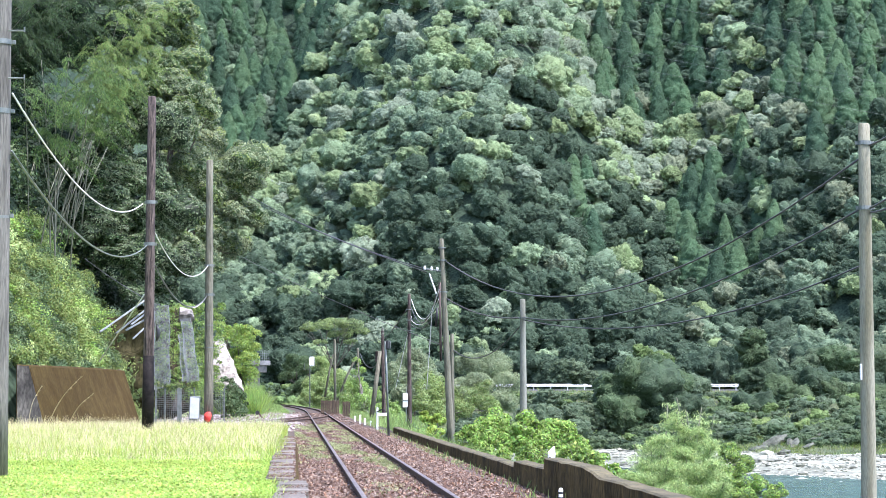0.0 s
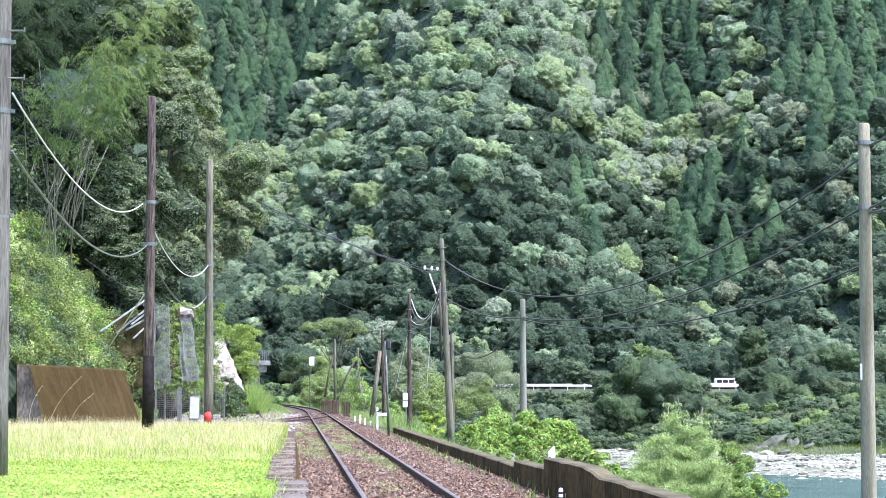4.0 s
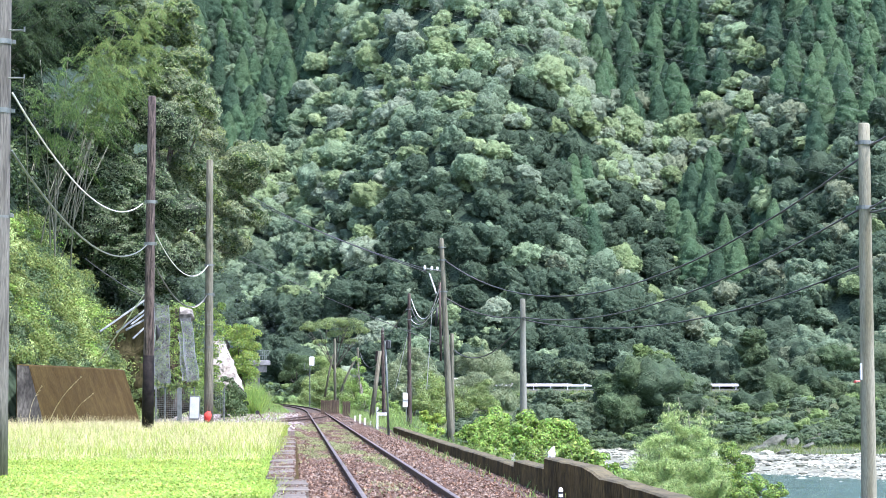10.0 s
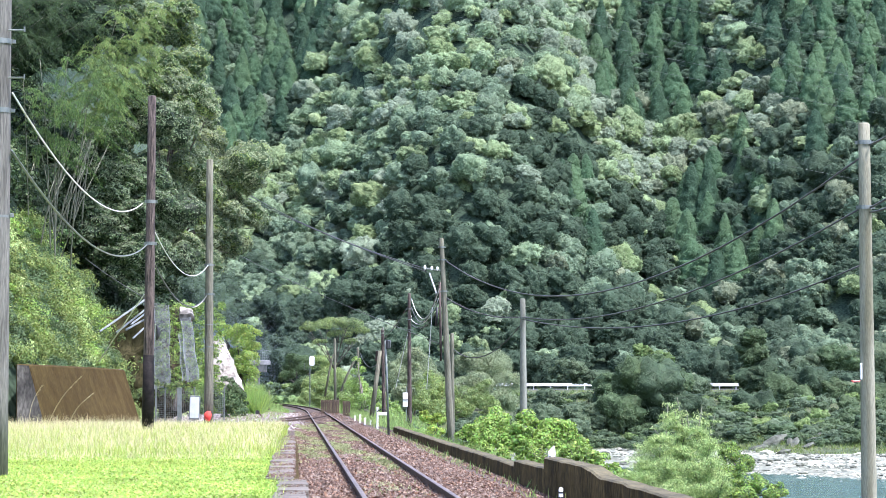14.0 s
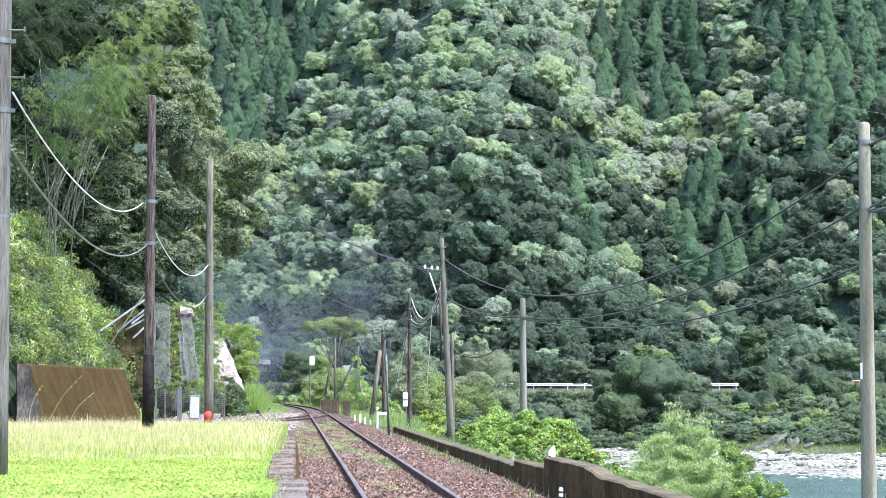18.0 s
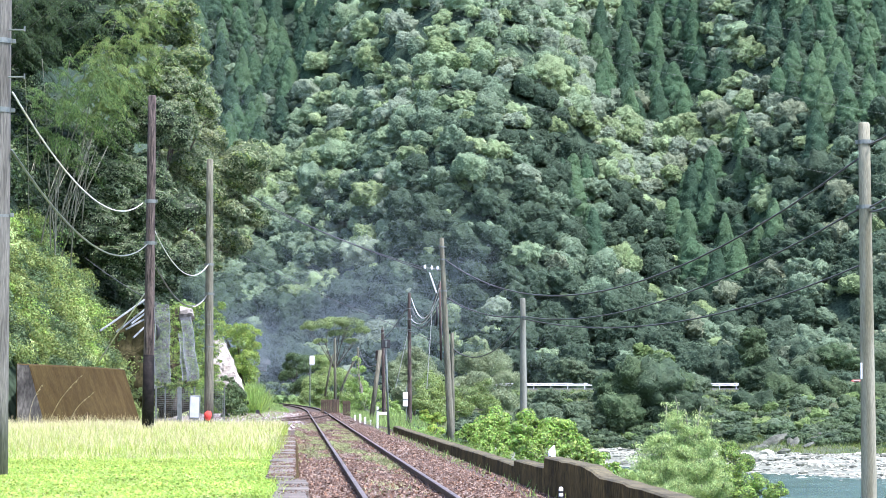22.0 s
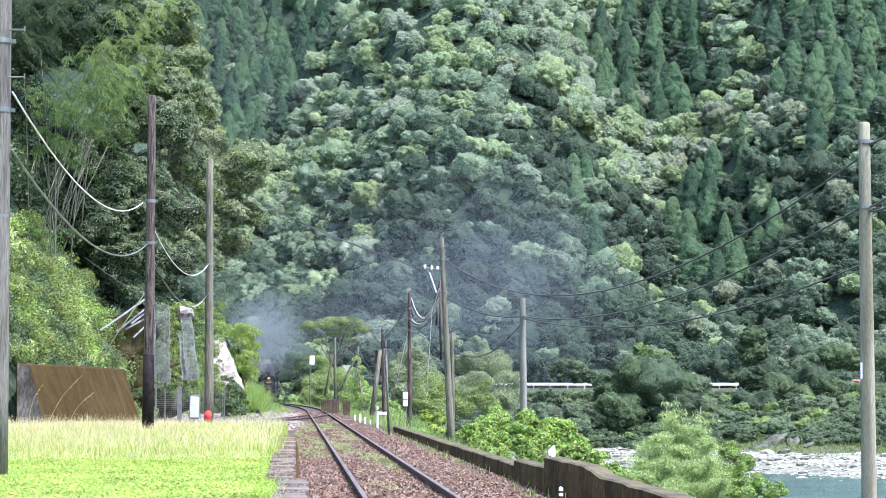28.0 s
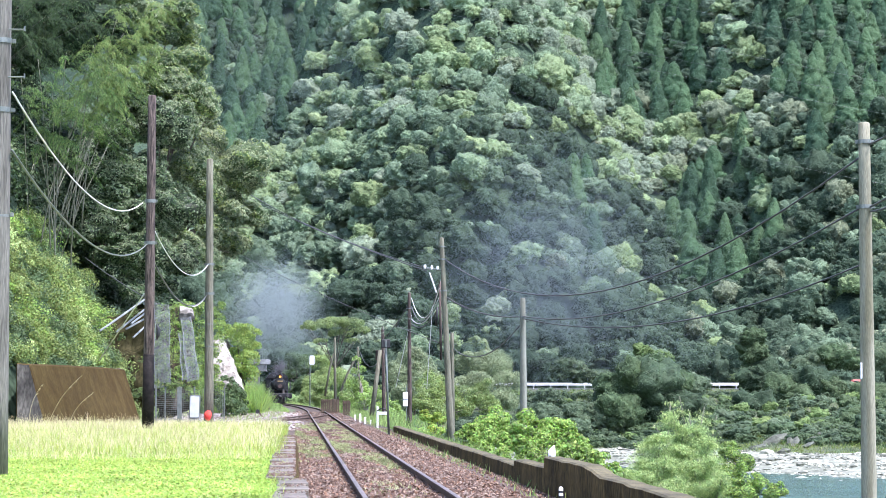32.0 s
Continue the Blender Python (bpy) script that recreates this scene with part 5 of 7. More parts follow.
stone_mesh("ballast_stones", [stones(9000, (0.0, 3.75), (-14, 21), height, 0.032), stones(30000, (0.0, 3.75), (21, 46), height, 0.026), stones(11000, (0.0, 3.75), (46, 95), height, 0.036), stones(3000, (-4, 3), (78, 160), height, 0.06), stones(13000, (-0.5, 0.0), (29.6, 58), lambda x, y: np.where(x > -0.36, 0.16, 0.1), 0.017), stones(1300, (-0.5, 0.13), (20, 29.6), lambda x, y: np.where(x > -0.2, 0.14, 0.09), 0.012)],
           M_STONE, "loose brown and grey track ballast")
stone_mesh("yard_gravel", [stones(9000, (-6.5, 0.2), (84, 150), height, 0.045)], M_PALESTONE, "pale loose gravel beside the points")


def shingle_height(x, y):
    """The stony shore between the water and the bank; elsewhere out of sight under the river."""
    q = (y - shore_far(x)) / np.maximum(hill_foot(x) - 9 - shore_far(x), 8)
    return np.where((y > shore_far(x) + 2) & (q < 0.48), height(x, y), -12)


stone_mesh("shingle", [stones(13000, (30, 95), (190, 330), shingle_height, 0.17, True), stones(900, (30, 95), (190, 330), shingle_height, 0.42, True), stones(110, (30, 95), (190, 330), shingle_height, 0.75, True)],
           M_COBBLE, "pale river boulders and shingle")

# ---- platform edge, sleepers ----
kerb = []
for k in range(4):
    bm = bmesh.new()
    box(bm, -0.2, -0.452, -0.42, 0.16, 0.452, 0.0, 0.012)
    for v in bm.verts:
        v.co += Vector(RNG.normal(size=3) * 0.006)
    ob = part("edge_stone", bm, M_PLATFORM, platform)
    kerb.append(ob)
yk, k = -18.34, 0
while yk < 55:
    if k < 4:
        ob = kerb[k]
    else:
        ob = new("edge_stone", kerb[k % 4].data)
        ob.parent = platform
    ob.location = ((-0.02 if yk < 29.6 else -0.17) + RNG.normal() * 0.012, yk, (0.145 if yk < 29.6 else 0.165) + RNG.normal() * 0.006)
    ob.rotation_euler = (0, 0, RNG.normal() * 0.015)
    yk, k = yk + 0.91, k + 1
bm = bmesh.new()
box(bm, -1.05, -0.10, -0.14, 1.05, 0.10, 0.0, 0.015)
slp = part("sleeper", bm, M_SLEEPER, track)
ys_ = np.arange(-24, 150, 0.66)
for k, yv in enumerate(ys_):
    ob = slp if k == 0 else new("sleeper", slp.data)
    ob.parent = track
    ob.location = (1.4 + RNG.normal() * 0.03, yv, -0.117 + RNG.normal() * 0.008)
    ob.rotation_euler = (0, 0, RNG.normal() * 0.02)
bm = bmesh.new()
box(bm, -0.09, -0.07, -0.012, 0.09, 0.07, 0.0, 0.004)
tube(bm, [(-0.075, 0.0, 0.0), (-0.075, 0.03, 0.05), (-0.075, 0.06, 0.05), (-0.075, 0.09, 0.0)], 0.012, 6)
tube(bm, [(0.075, 0.0, 0.0), (0.075, 0.03, 0.05), (0.075, 0.06, 0.05), (0.075, 0.09, 0.0)], 0.012, 6)
clip = part("rail_clip", bm, M_RUST, track)
n = 0
for yv in ys_[60:140:5]:
    for sd in (-0.56, 0.56):
        ob = clip if n == 0 else new("rail_clip", clip.data)
        ob.parent = track
        ob.location = (1.4 + sd, yv, -0.1)
        n += 1
bm = bmesh.new()
box(bm, -1.05, -0.10, -0.14, 1.05, 0.10, 0.0, 0.015)
slp2 = part("sleeper", bm, M_SLEEPER, siding)
for k in range(20):
    ob = slp2 if k == 0 else new("sleeper", slp2.data)
    ob.parent = siding
    ob.location = (sx[k + 3] - 0.1, sy[k + 3], -0.09)

# ---- cables ----


def wire(p0, p1, sag, r, mat, label, name="overhead_cable", n=20):
    p0, p1 = Vector(p0), Vector(p1)
    bm = bmesh.new()
    pts = []
    for i in range(n + 1):
        t = i / n
        p = p0.lerp(p1, t)
        p.z -= 4 * sag * t * (1 - t)
        pts.append(p)
    tube(bm, pts, r, 6)
    return tagged(part(name, bm, mat, smooth=True), label, "cable", "overhead cables")


PALE, DARK = "pale sheathed cable slung between poles", "dark cable slung between poles"
wire((-3.89, 31.12, 5.36), (-4.48, 66.21, 6.78), 0.78, 0.014, M_CABLEW, PALE)
wire((-3.9, 31.17, 4.57), (-4.34, 66.28, 5.58), 0.80, 0.018, M_STEEL, "grey cable slung between poles")
wire((-4.11, 66.24, 5.94), (-3.68, 95.29, 6.63), 0.82, 0.015, M_CABLEW, PALE)
wire((-4.11, 66.3, 4.99), (-3.73, 95.38, 5.35), 0.80, 0.022, M_CABLED, DARK)
wire((-4.2, 92.43, 4.74), (-3.73, 95.38, 5.35), 0.12, 0.02, M_CABLEW, PALE)
wire((5.98, 89.65, 6.5), (11.18, 44.16, 5.91), 2.02, 0.022, M_CABLED, DARK)
wire((5.99, 89.74, 5.04), (8.52, 84.62, 4.11), 0.28, 0.024, M_CABLED, DARK)
wire((8.52, 84.62, 4.11), (11.18, 44.22, 4.9), 0.82, 0.02, M_CABLED, DARK)
wire((8.52, 84.62, 4.03), (15.07, 59.05, 4.68), 0.90, 0.022, M_CABLED, "twisted dark cable bundle over the river bank")
wire((8.04, 114.81, 3.46), (8.42, 84.64, 3.77), 0.75, 0.022, M_CABLED, DARK)
wire((5.37, 104.81, 5.62), (5.7, 89.74, 5.4), 1.05, 0.016, M_CABLEW, PALE)
wire((5.37, 104.87, 4.66), (5.68, 89.77, 5), 0.55, 0.016, M_CABLEW, PALE)
wire((5.37, 104.83, 5.23), (5.72, 89.72, 5.67), 1.1, 0.02, M_CABLED, DARK)
wire((5.37, 104.88, 4.45), (5.68, 89.79, 4.66), 0.45, 0.02, M_CABLED, DARK)
wire((5.2, 89.73, 6.08), (-2.93, 140, 13.3), 0.2, 0.022, M_CABLED, DARK)
wire((5.25, 89.72, 6.17), (-2.93, 139.99, 13.54), 0.35, 0.022, M_CABLED, DARK)
wire((5.88, 91.87, 3.25), (-4.06, 150.29, 10.57), 0.2, 0.014, M_CABLED, DARK)
wire((4.9, 125.01, 4.28), (5.18, 104.84, 5.23), 0.12, 0.018, M_CABLED, DARK)
wire((5.13, 180.21, 4.48), (4.66, 125.1, 3.03), 0.7, 0.02, M_CABLED, DARK)
wire((11.4, 44.13, 6.19), (10.73, 39.16, 5.99), 0.03, 0.022, M_CABLED, DARK)
wire((11.41, 44.21, 4.94), (10.74, 39.23, 4.91), 0.03, 0.024, M_CABLED, DARK)
wire((11.41, 44.21, 4.85), (10.74, 39.25, 4.69), 0.05, 0.022, M_CABLED, DARK)
wire((-4.42, 66.38, 4.13), (-7.29, 84.75, 2.44), 0.0, 0.018, M_CABLEW, "pale stay wire running down into the bank", "stay_wire")
wire((-4.37, 66.38, 4), (-8.39, 90.58, 6.62), 0.05, 0.012, M_CABLED, DARK)
wire((5.37, 104.86, 4.84), (4.69, 106.12, 1.44), 0.0, 0.012, M_CABLEW, "thin stay wire beside the pole", "stay_wire")
wire((5.49, 90.8, 4.7), (5.34, 92.03, 1.41), 0.0, 0.012, M_CABLEW, "thin stay wire beside the pole", "stay_wire")
for a, b, sg in (((43, 295.08, 53.79), (80.45, 293.09, 46.61), 0.15), ((22.8, 296.4, 53.79), (80.47, 293.4, 41.89), 0.3), ((8.58, 297.32, 53.79), (80.48, 293.52, 39.87), 0.35), ((1.09, 297.84, 53.42), (80.49, 293.66, 37.7), 0.35), ((-16.86, 299.11, 51.77), (80.53, 294.26, 28.34), 1.2)):
    wire(a, b, sg, 0.012, M_STEEL, "thin power line high across the valley", "power_line", 40)

# ---- fittings on the poles ----


def band(root, base, top, frac, r, mat=M_STEEL, name="band", h=0.05):
    """A steel strap round a pole at a fraction of its height, with a bolted lug."""
    d = Vector(top) - Vector(base)
    p = d * frac
    bm = bmesh.new()
    tube(bm, [p - Vector((0, 0, h)), p + Vector((0, 0, h))], [r + 0.008, r + 0.008], 14)
    box(bm, p.x + r, p.y - 0.02, p.z - h * 0.8, p.x + r + 0.06, p.y + 0.02, p.z + h * 0.8, 0.005)
    box(bm, p.x - r - 0.05, p.y - 0.02, p.z - h * 0.8, p.x - r, p.y + 0.02, p.z + h * 0.8, 0.005)
    part(name, bm, mat, root)


def peg(root, base, p, length, r=0.012):
    """A climbing peg."""
    q = Vector(p) - Vector(base)
    bm = bmesh.new()
    tube(bm, [q, q + Vector((length, -0.01, 0.0))], r, 6)
    tube(bm, [q + Vector((length, -0.01, -0.02)), q + Vector((length, -0.01, 0.05))], r, 6)
    part("climbing_peg", bm, M_STEEL, root)


def frac_z(base, top, z):
    return (z - base[2]) / (top[2] - base[2])


LB, LT = (-4.11, 31.47, 0.13), (-4.05, 31.05, 9.5)
for p in ((-4.06, 31.08, 6.08), (-4.06, 31.15, 5.13), (-4.05, 31.24, 3.69)):
    band(p_left, LB, LT, frac_z(LB, LT, p[2]), 0.15, h=0.035)
peg(p_left, LB, (-3.95, 31.07, 6.22), 0.22)
peg(p_left, LB, (-3.95, 31.11, 5.57), 0.22)
BB, BT = (-4.3, 66.63, 0.05), (-4.21, 66, 9.89)
for y_ in ((-4.21, 66.19, 6.83), (-4.22, 66.27, 5.61), (-4.23, 66.39, 3.84)):
    band(p_brown, BB, BT, frac_z(BB, BT, y_[2]), 0.135)
bm = bmesh.new()
d = (Vector(BT) - Vector(BB))
tube(bm, [d * 0.0, d * 0.115, d * 0.235], [0.178, 0.172, 0.160], 14)
part("tarred_sleeve", bm, M_TAR, p_brown, "black tarred foot of the pole", smooth=True)
q = Vector((-4.1, 66.43, 3.01)) - Vector(BB)
bm = bmesh.new()
tube(bm, [q + Vector((0.05, 0, -0.22)), q + Vector((0.09, 0, -0.1)), q + Vector((0.09, 0, 0.1)), q + Vector((0.05, 0, 0.22))], [0.02, 0.055, 0.055, 0.02], 8)
part("insulator", bm, M_BLACK, p_brown, "black rubber cable boot", smooth=True)
C3B, C3T = (-3.63, 95.72, -0.15), (-3.63, 95.01, 11.02)
for y_ in ((-3.61, 95.29, 6.63), (-3.61, 95.37, 5.4)):
    band(p_371, C3B, C3T, frac_z(C3B, C3T, y_[2]), 0.17)
for y_ in ((-3.6, 95.45, 4.12), (-3.6, 95.51, 3.19), (-3.59, 95.58, 2.08)):
    band(p_371, C3B, C3T, frac_z(C3B, C3T, y_[2]), 0.178, M_STEEL, "wire_wrap", 0.015)
RB, RT = (11.44, 44.66, -2.15), (11.28, 44.11, 6.59)
for y_ in ((11.28, 44.13, 6.23), (11.28, 44.21, 4.94)):
    band(p_right, RB, RT, frac_z(RB, RT, y_[2]), 0.135, h=0.04)
q = Vector((11.22, 44.43, 1.67)) - Vector(RB)
bm = bmesh.new()
box(bm, q.x - 0.035, q.y - 0.2, q.z - 0.15, q.x + 0.0, q.y - 0.13, q.z + 0.17, 0.008)
part("name_plate", bm, M_WHITE, p_right, "small white enamel plate")
P9B, P9T = (8.59, 84.93, -0.93), (8.52, 84.57, 4.77)
band(p_925, P9B, P9T, frac_z(P9B, P9T, (8.52, 84.62, 4.09)[2]), 0.115, h=0.03)
P7B, P7T = (6.22, 90.12, -1.06), (5.78, 89.61, 7.38)
for z_ in (7.05, 6.55, 5.3):
    band(p_783, P7B, P7T, frac_z(P7B, P7T, z_), 0.105, h=0.03)
bm = bmesh.new()
o = Vector(P7B)
tube(bm, [Vector((5.09, 89.73, 6.21)) - o, Vector((5.94, 89.68, 6.1)) - o], 0.035, 8)
part("cross_arm", bm, M_STEEL, p_783)
bm = bmesh.new()
tube(bm, [Vector((5.31, 89.72, 6.03)) - o, Vector((5.59, 89.76, 5.22)) - o], 0.03, 8)
part("arm_brace", bm, M_WHITE, p_783, "pale steel brace under the arm")
for xx in ((5.13, 89.73, 6.17), (5.4, 89.71, 6.14), (5.63, 89.7, 6.12)):
    bm = bmesh.new()
    tube(bm, [Vector(xx) - o, Vector(xx) - o + Vector((0, 0, 0.08)), Vector(xx) - o + Vector((0, 0, 0.16))], [0.045, 0.055, 0.03], 8)
    part("insulator", bm, M_WHITE, p_783, "white porcelain insulator", smooth=True)
for bx, tp, rr, nm in (((5.59, 89.84, 3.92), (5.63, 89.79, 4.66), 0.045, "cable_boot"), ((5.91, 91.92, 2.56), (5.85, 91.71, 5.77), 0.05, "side_post")):
    bm = bmesh.new()
    tube(bm, [Vector(bx) - o, Vector(tp) - o], rr, 8)
    part(nm, bm, M_BLACK if nm == "cable_boot" else M_POLEBROWN, p_783, smooth=True)
P2B, P2T = (5.31, 105.22, -0.79), (5.26, 104.8, 5.86)
for y_ in ((5.26, 104.84, 5.15), (5.26, 104.88, 4.66), (5.27, 104.91, 4.18), (5.28, 105.08, 1.43)):
    band(p_724, P2B, P2T, frac_z(P2B, P2T, y_[2]), 0.09, h=0.02)
o = Vector(P2B)
q = Vector((5.08, 104.83, 0.94)) - o
bm = bmesh.new()
box(bm, q.x - 0.11, q.y - 0.09, q.z - 0.33, q.x + 0.11, q.y + 0.09, q.z + 0.33, 0.02)
cab = part("switch_box", bm, M_WHITE, p_724, "pale grey-white steel box strapped to the pole")
bm = bmesh.new()
box(bm, q.x - 0.115, q.y - 0.115, q.z - 0.02, q.x + 0.115, q.y - 0.09, q.z + 0.02)
part("latch", bm, M_STEEL, cab)
bm = bmesh.new()
tube(bm, [q + Vector((0.05, 0, 0.3)), q + Vector((0.05, 0, 0.62)), q + Vector((0.12, 0, 0.7))], 0.018, 6)
part("conduit", bm, M_STEEL, p_724)
bm = bmesh.new()
tube(bm, [q + Vector((0.05, 0, -0.3)), q + Vector((0.05, 0, -1.0))], 0.022, 6)
part("conduit", bm, M_STEEL, p_724)
P6B = Vector((4.92, 125.33, -0.71))
bm = bmesh.new()
tube(bm, [Vector((4.14, 125.37, -0.65)) - P6B, Vector((4.68, 125.07, 3.59)) - P6B], [0.14, 0.11], 10)
part("prop", bm, M_POLEWOOD, p_676, "raking timber prop", smooth=True)
bm = bmesh.new()
tube(bm, [Vector((4.57, 125.41, 3.03)) - P6B, Vector((4.6, 125.37, 3.59)) - P6B], 0.16, 10)
part("collar", bm, M_POLEBROWN, p_676)
bm = bmesh.new()
tube(bm, [Vector((4.81, 125, 4.52)) - P6B, Vector((4.8, 124.97, 4.9)) - P6B], [0.09, 0.04], 8)
part("insulator", bm, M_POLECON, p_676)

# ---- signal, posts, boards ----
sig = tagged(new("railway_signal"), "black signal head seen from behind on a galvanised post", "signal")
sig.location = (3.31, 80.21, -0.17)
o = Vector(sig.location)
bm = bmesh.new()
tube(bm, [Vector((0, 0, -0.2)), Vector((3.18, 80.01, 3.11)) - o], [0.042, 0.034], 10)
part("post", bm, M_STEEL, sig, smooth=True)
SIGNAL_HEAD = Vector((3.18, 80.02, 2.97)) - o
q = Vector()
bm = bmesh.new()
box(bm, q.x - 0.16, q.y - 0.16, q.z - 0.15, q.x + 0.16, q.y - 0.06, q.z + 0.15, 0.02)
head = part("signal_head", bm, M_BLACK, sig, "square black signal housing")
bm = bmesh.new()
box(bm, q.x - 0.03, q.y - 0.19, q.z - 0.11, q.x + 0.03, q.y - 0.16, q.z + 0.11, 0.008)
box(bm, q.x - 0.05, q.y - 0.20, q.z + 0.07, q.x + 0.05, q.y - 0.16, q.z + 0.11, 0.008)
part("bracket", bm, M_STEEL, head)
head.location = SIGNAL_HEAD

whites = [((3.21, 112.35, -0.15), 0.34, 0.05), ((3.33, 108.33, -0.23), 0.30, 0.05), ((3.6, 108.31, -0.23), 0.18, 0.045), ((3.06, 116.37, -0.05), 0.15, 0.04)]
for p, h, r in whites:
    root = tagged(new("marker_post"), "short white marker post beside the ballast", "post", "marker posts")
    root.location = p
    bm = bmesh.new()
    box(bm, -r, -r, -0.3, r, r, h - 0.03, 0.01)
    part("post", bm, M_WHITE, root)
    bm = bmesh.new()
    tube(bm, [(0, 0, h - 0.03), (0, 0, h)], [r * 1.2, r * 0.5], 4)
    part("cap", bm, M_WHITE, root)

brd = tagged(new("track_sign"), "white post with a small pitched-roof board", "sign")
brd.location = (3.45, 95.26, -0.12)
o = Vector(brd.location)
bm = bmesh.new()
box(bm, -0.04, -0.04, -0.2, 0.04, 0.04, 0.78, 0.008)
part("post", bm, M_WHITE, brd)
bm = bmesh.new()
box(bm, -0.02, -0.06, 0.44, 0.42, -0.04, 0.56, 0.005)
part("board", bm, M_WHITE, brd)
bm = bmesh.new()
for x0, z0, x1, z1 in ((-0.02, 0.60, 0.2, 0.72), (0.2, 0.72, 0.40, 0.60)):
    tube(bm, [(x0, -0.05, z0), (x1, -0.05, z1)], 0.03, 4)
part("roof", bm, M_BLACK, brd)

mk = tagged(new("boundary_marker"), "white pointed boundary marker behind the parapet", "marker")
mk.location = (3.99, 35.16, 0.12)
bm = bmesh.new()
box(bm, -0.055, -0.05, -0.3, 0.055, 0.05, 0.20, 0.008)
tube(bm, [(0.0, 0, 0.19), (0.04, 0, 0.31)], [0.068, 0.008], 4)
part("post", bm, M_WHITE, mk)
bm = bmesh.new()
box(bm, -0.035, -0.056, 0.09, -0.02, -0.049, 0.15)
box(bm, -0.045, -0.056, 0.135, -0.02, -0.049, 0.15)
part("figure_bars", bm, M_BLACK, mk)
kp = tagged(new("track_peg"), "small white peg with black bands in the ballast", "post")
kp.location = (2.82, 23.99, 0.06)
bm = bmesh.new()
tube(bm, [(0, 0, -0.1), (0, 0, 0.17), (0, 0, 0.19)], [0.024, 0.024, 0.012], 10)
part("peg", bm, M_WHITE, kp, smooth=True)
for zz in (0.07, 0.125):
    bm = bmesh.new()
    tube(bm, [(0, 0, zz), (0, 0, zz + 0.022)], [0.026, 0.026], 10)
    part("black_band", bm, M_BLACK, kp)

# brown board fence by the bend
M_BOARD = material("weathered_boards", (0.06, 0.042, 0.027), (0.10, 0.072, 0.047), 3, 0.9, 0.4, 25, rand=0.25, stretch=(5, 5, 0.6))
for a, b, n in (((1.73, 152.62, -0.27), (2.95, 152.53, -0.12), 10), ((3.09, 148.52, -0.34), (3.61, 148.48, -0.34), 5)):
    fn = tagged(new("board_fence"), "weathered brown board screen beside the track", "fence", "board screens")
    a, b = Vector(a), Vector(b)
    fn.location = a
    for k in range(n):
        p = (b - a) * (k / n)
        w = (b - a).length / n
        bm = bmesh.new()
        box(bm, p.x, p.y - 0.02, -0.1, p.x + w * 0.92, p.y + 0.02, 1.05 + RNG.normal() * 0.015, 0.006)
        part("board", bm, M_BOARD, fn)
    for zz in (0.2, 0.85):
        bm = bmesh.new()
        box(bm, 0, -0.06, zz, (b - a).x, -0.022, zz + 0.07)
        part("rail", bm, M_BOARD, fn)

mir = tagged(new("white_disc_signal"), "white rounded board on a slim lattice mast", "sign")
mir.location = (1.38, 215.89, -0.09)
o = Vector(mir.location)
q = Vector((1.57, 215.6, 4.31)) - o
bm = bmesh.new()
tube(bm, [(0, 0, -0.3), (0, 0, q.z + 0.5)], 0.05, 6)
for k in range(14):
    box(bm, -0.09, -0.02, 0.2 + k * 0.25, 0.09, 0.02, 0.23 + k * 0.25)
part("mast", bm, M_STEEL, mir)
bm = bmesh.new()
box(bm, q.x - 0.24, -0.16, q.z - 0.45, q.x + 0.24, -0.04, q.z + 0.45, 0.09)
part("board", bm, M_WHITE, mir)
bm = bmesh.new()
tube(bm, [(0, -0.05, q.z), (q.x, -0.05, q.z)], 0.03, 6)
tube(bm, [(0, 0, q.z - 0.8), (-0.5, 0, q.z - 0.8), (-0.5, 0, q.z - 0.2)], 0.03, 6)
part("bracket", bm, M_STEEL, mir)

for a, b, r in (((3.21, 182.62, 0.21), (3.14, 182.27, 5.65), 0.11), ((2.38, 182.58, 1.57), (3.05, 182.36, 4.38), 0.08), ((5.05, 178.48, 0.23), (4.89, 178.19, 4.85), 0.11), ((3.18, 178.56, 0.89), (4.85, 178.24, 4.23), 0.09), ((-1.77, 150.81, 0.13), (-1.74, 150.73, 1.4), 0.085)):
    d = Vector(b) - Vector(a)
    bm = bmesh.new()
    tube(bm, [(0, 0, 0) if d.z < 2 else (0, 0, -0.6), d * 0.5, d * 0.97, d], [r * 1.1, r, r * 0.9, r * 0.5], 10)
    ob = part("old_post", bm, M_POLEWOOD, smooth=True)
    ob.location = a
    tagged(ob, "old grey timber post among creepers", "post", "old timber posts")

# points lever beside the siding
lev = tagged(new("points_lever"), "rusty hand lever for the points with a round weight", "lever")
lev.location = (-1.7, 115.81, -0.1)
bm = bmesh.new()
box(bm, -0.3, -0.15, -0.1, 0.3, 0.15, 0.06, 0.02)
part("base", bm, M_RUST, lev)
bm = bmesh.new()
tube(bm, [(0.1, 0, 0), (-0.15, 0, 0.35), (-0.3, 0, 0.45)], 0.03, 8)
part("handle", bm, M_RUST, lev)
bm = bmesh.new()
tube(bm, [(-0.22, -0.05, 0.38), (-0.22, 0.05, 0.38)], 0.11, 12)
part("weight", bm, M_BLACK, lev)

# ---- fence, cabinet and nets at the foot of the hill ----
fnc = tagged(new("mesh_fence"), "grey wire mesh fence with steel posts below the rock nets", "fence")
fnc.location = (-5.67, 92.84, -0.01)
o = Vector(fnc.location)
E_ = Vector((-3.05, 97.69, -0.03)) - o


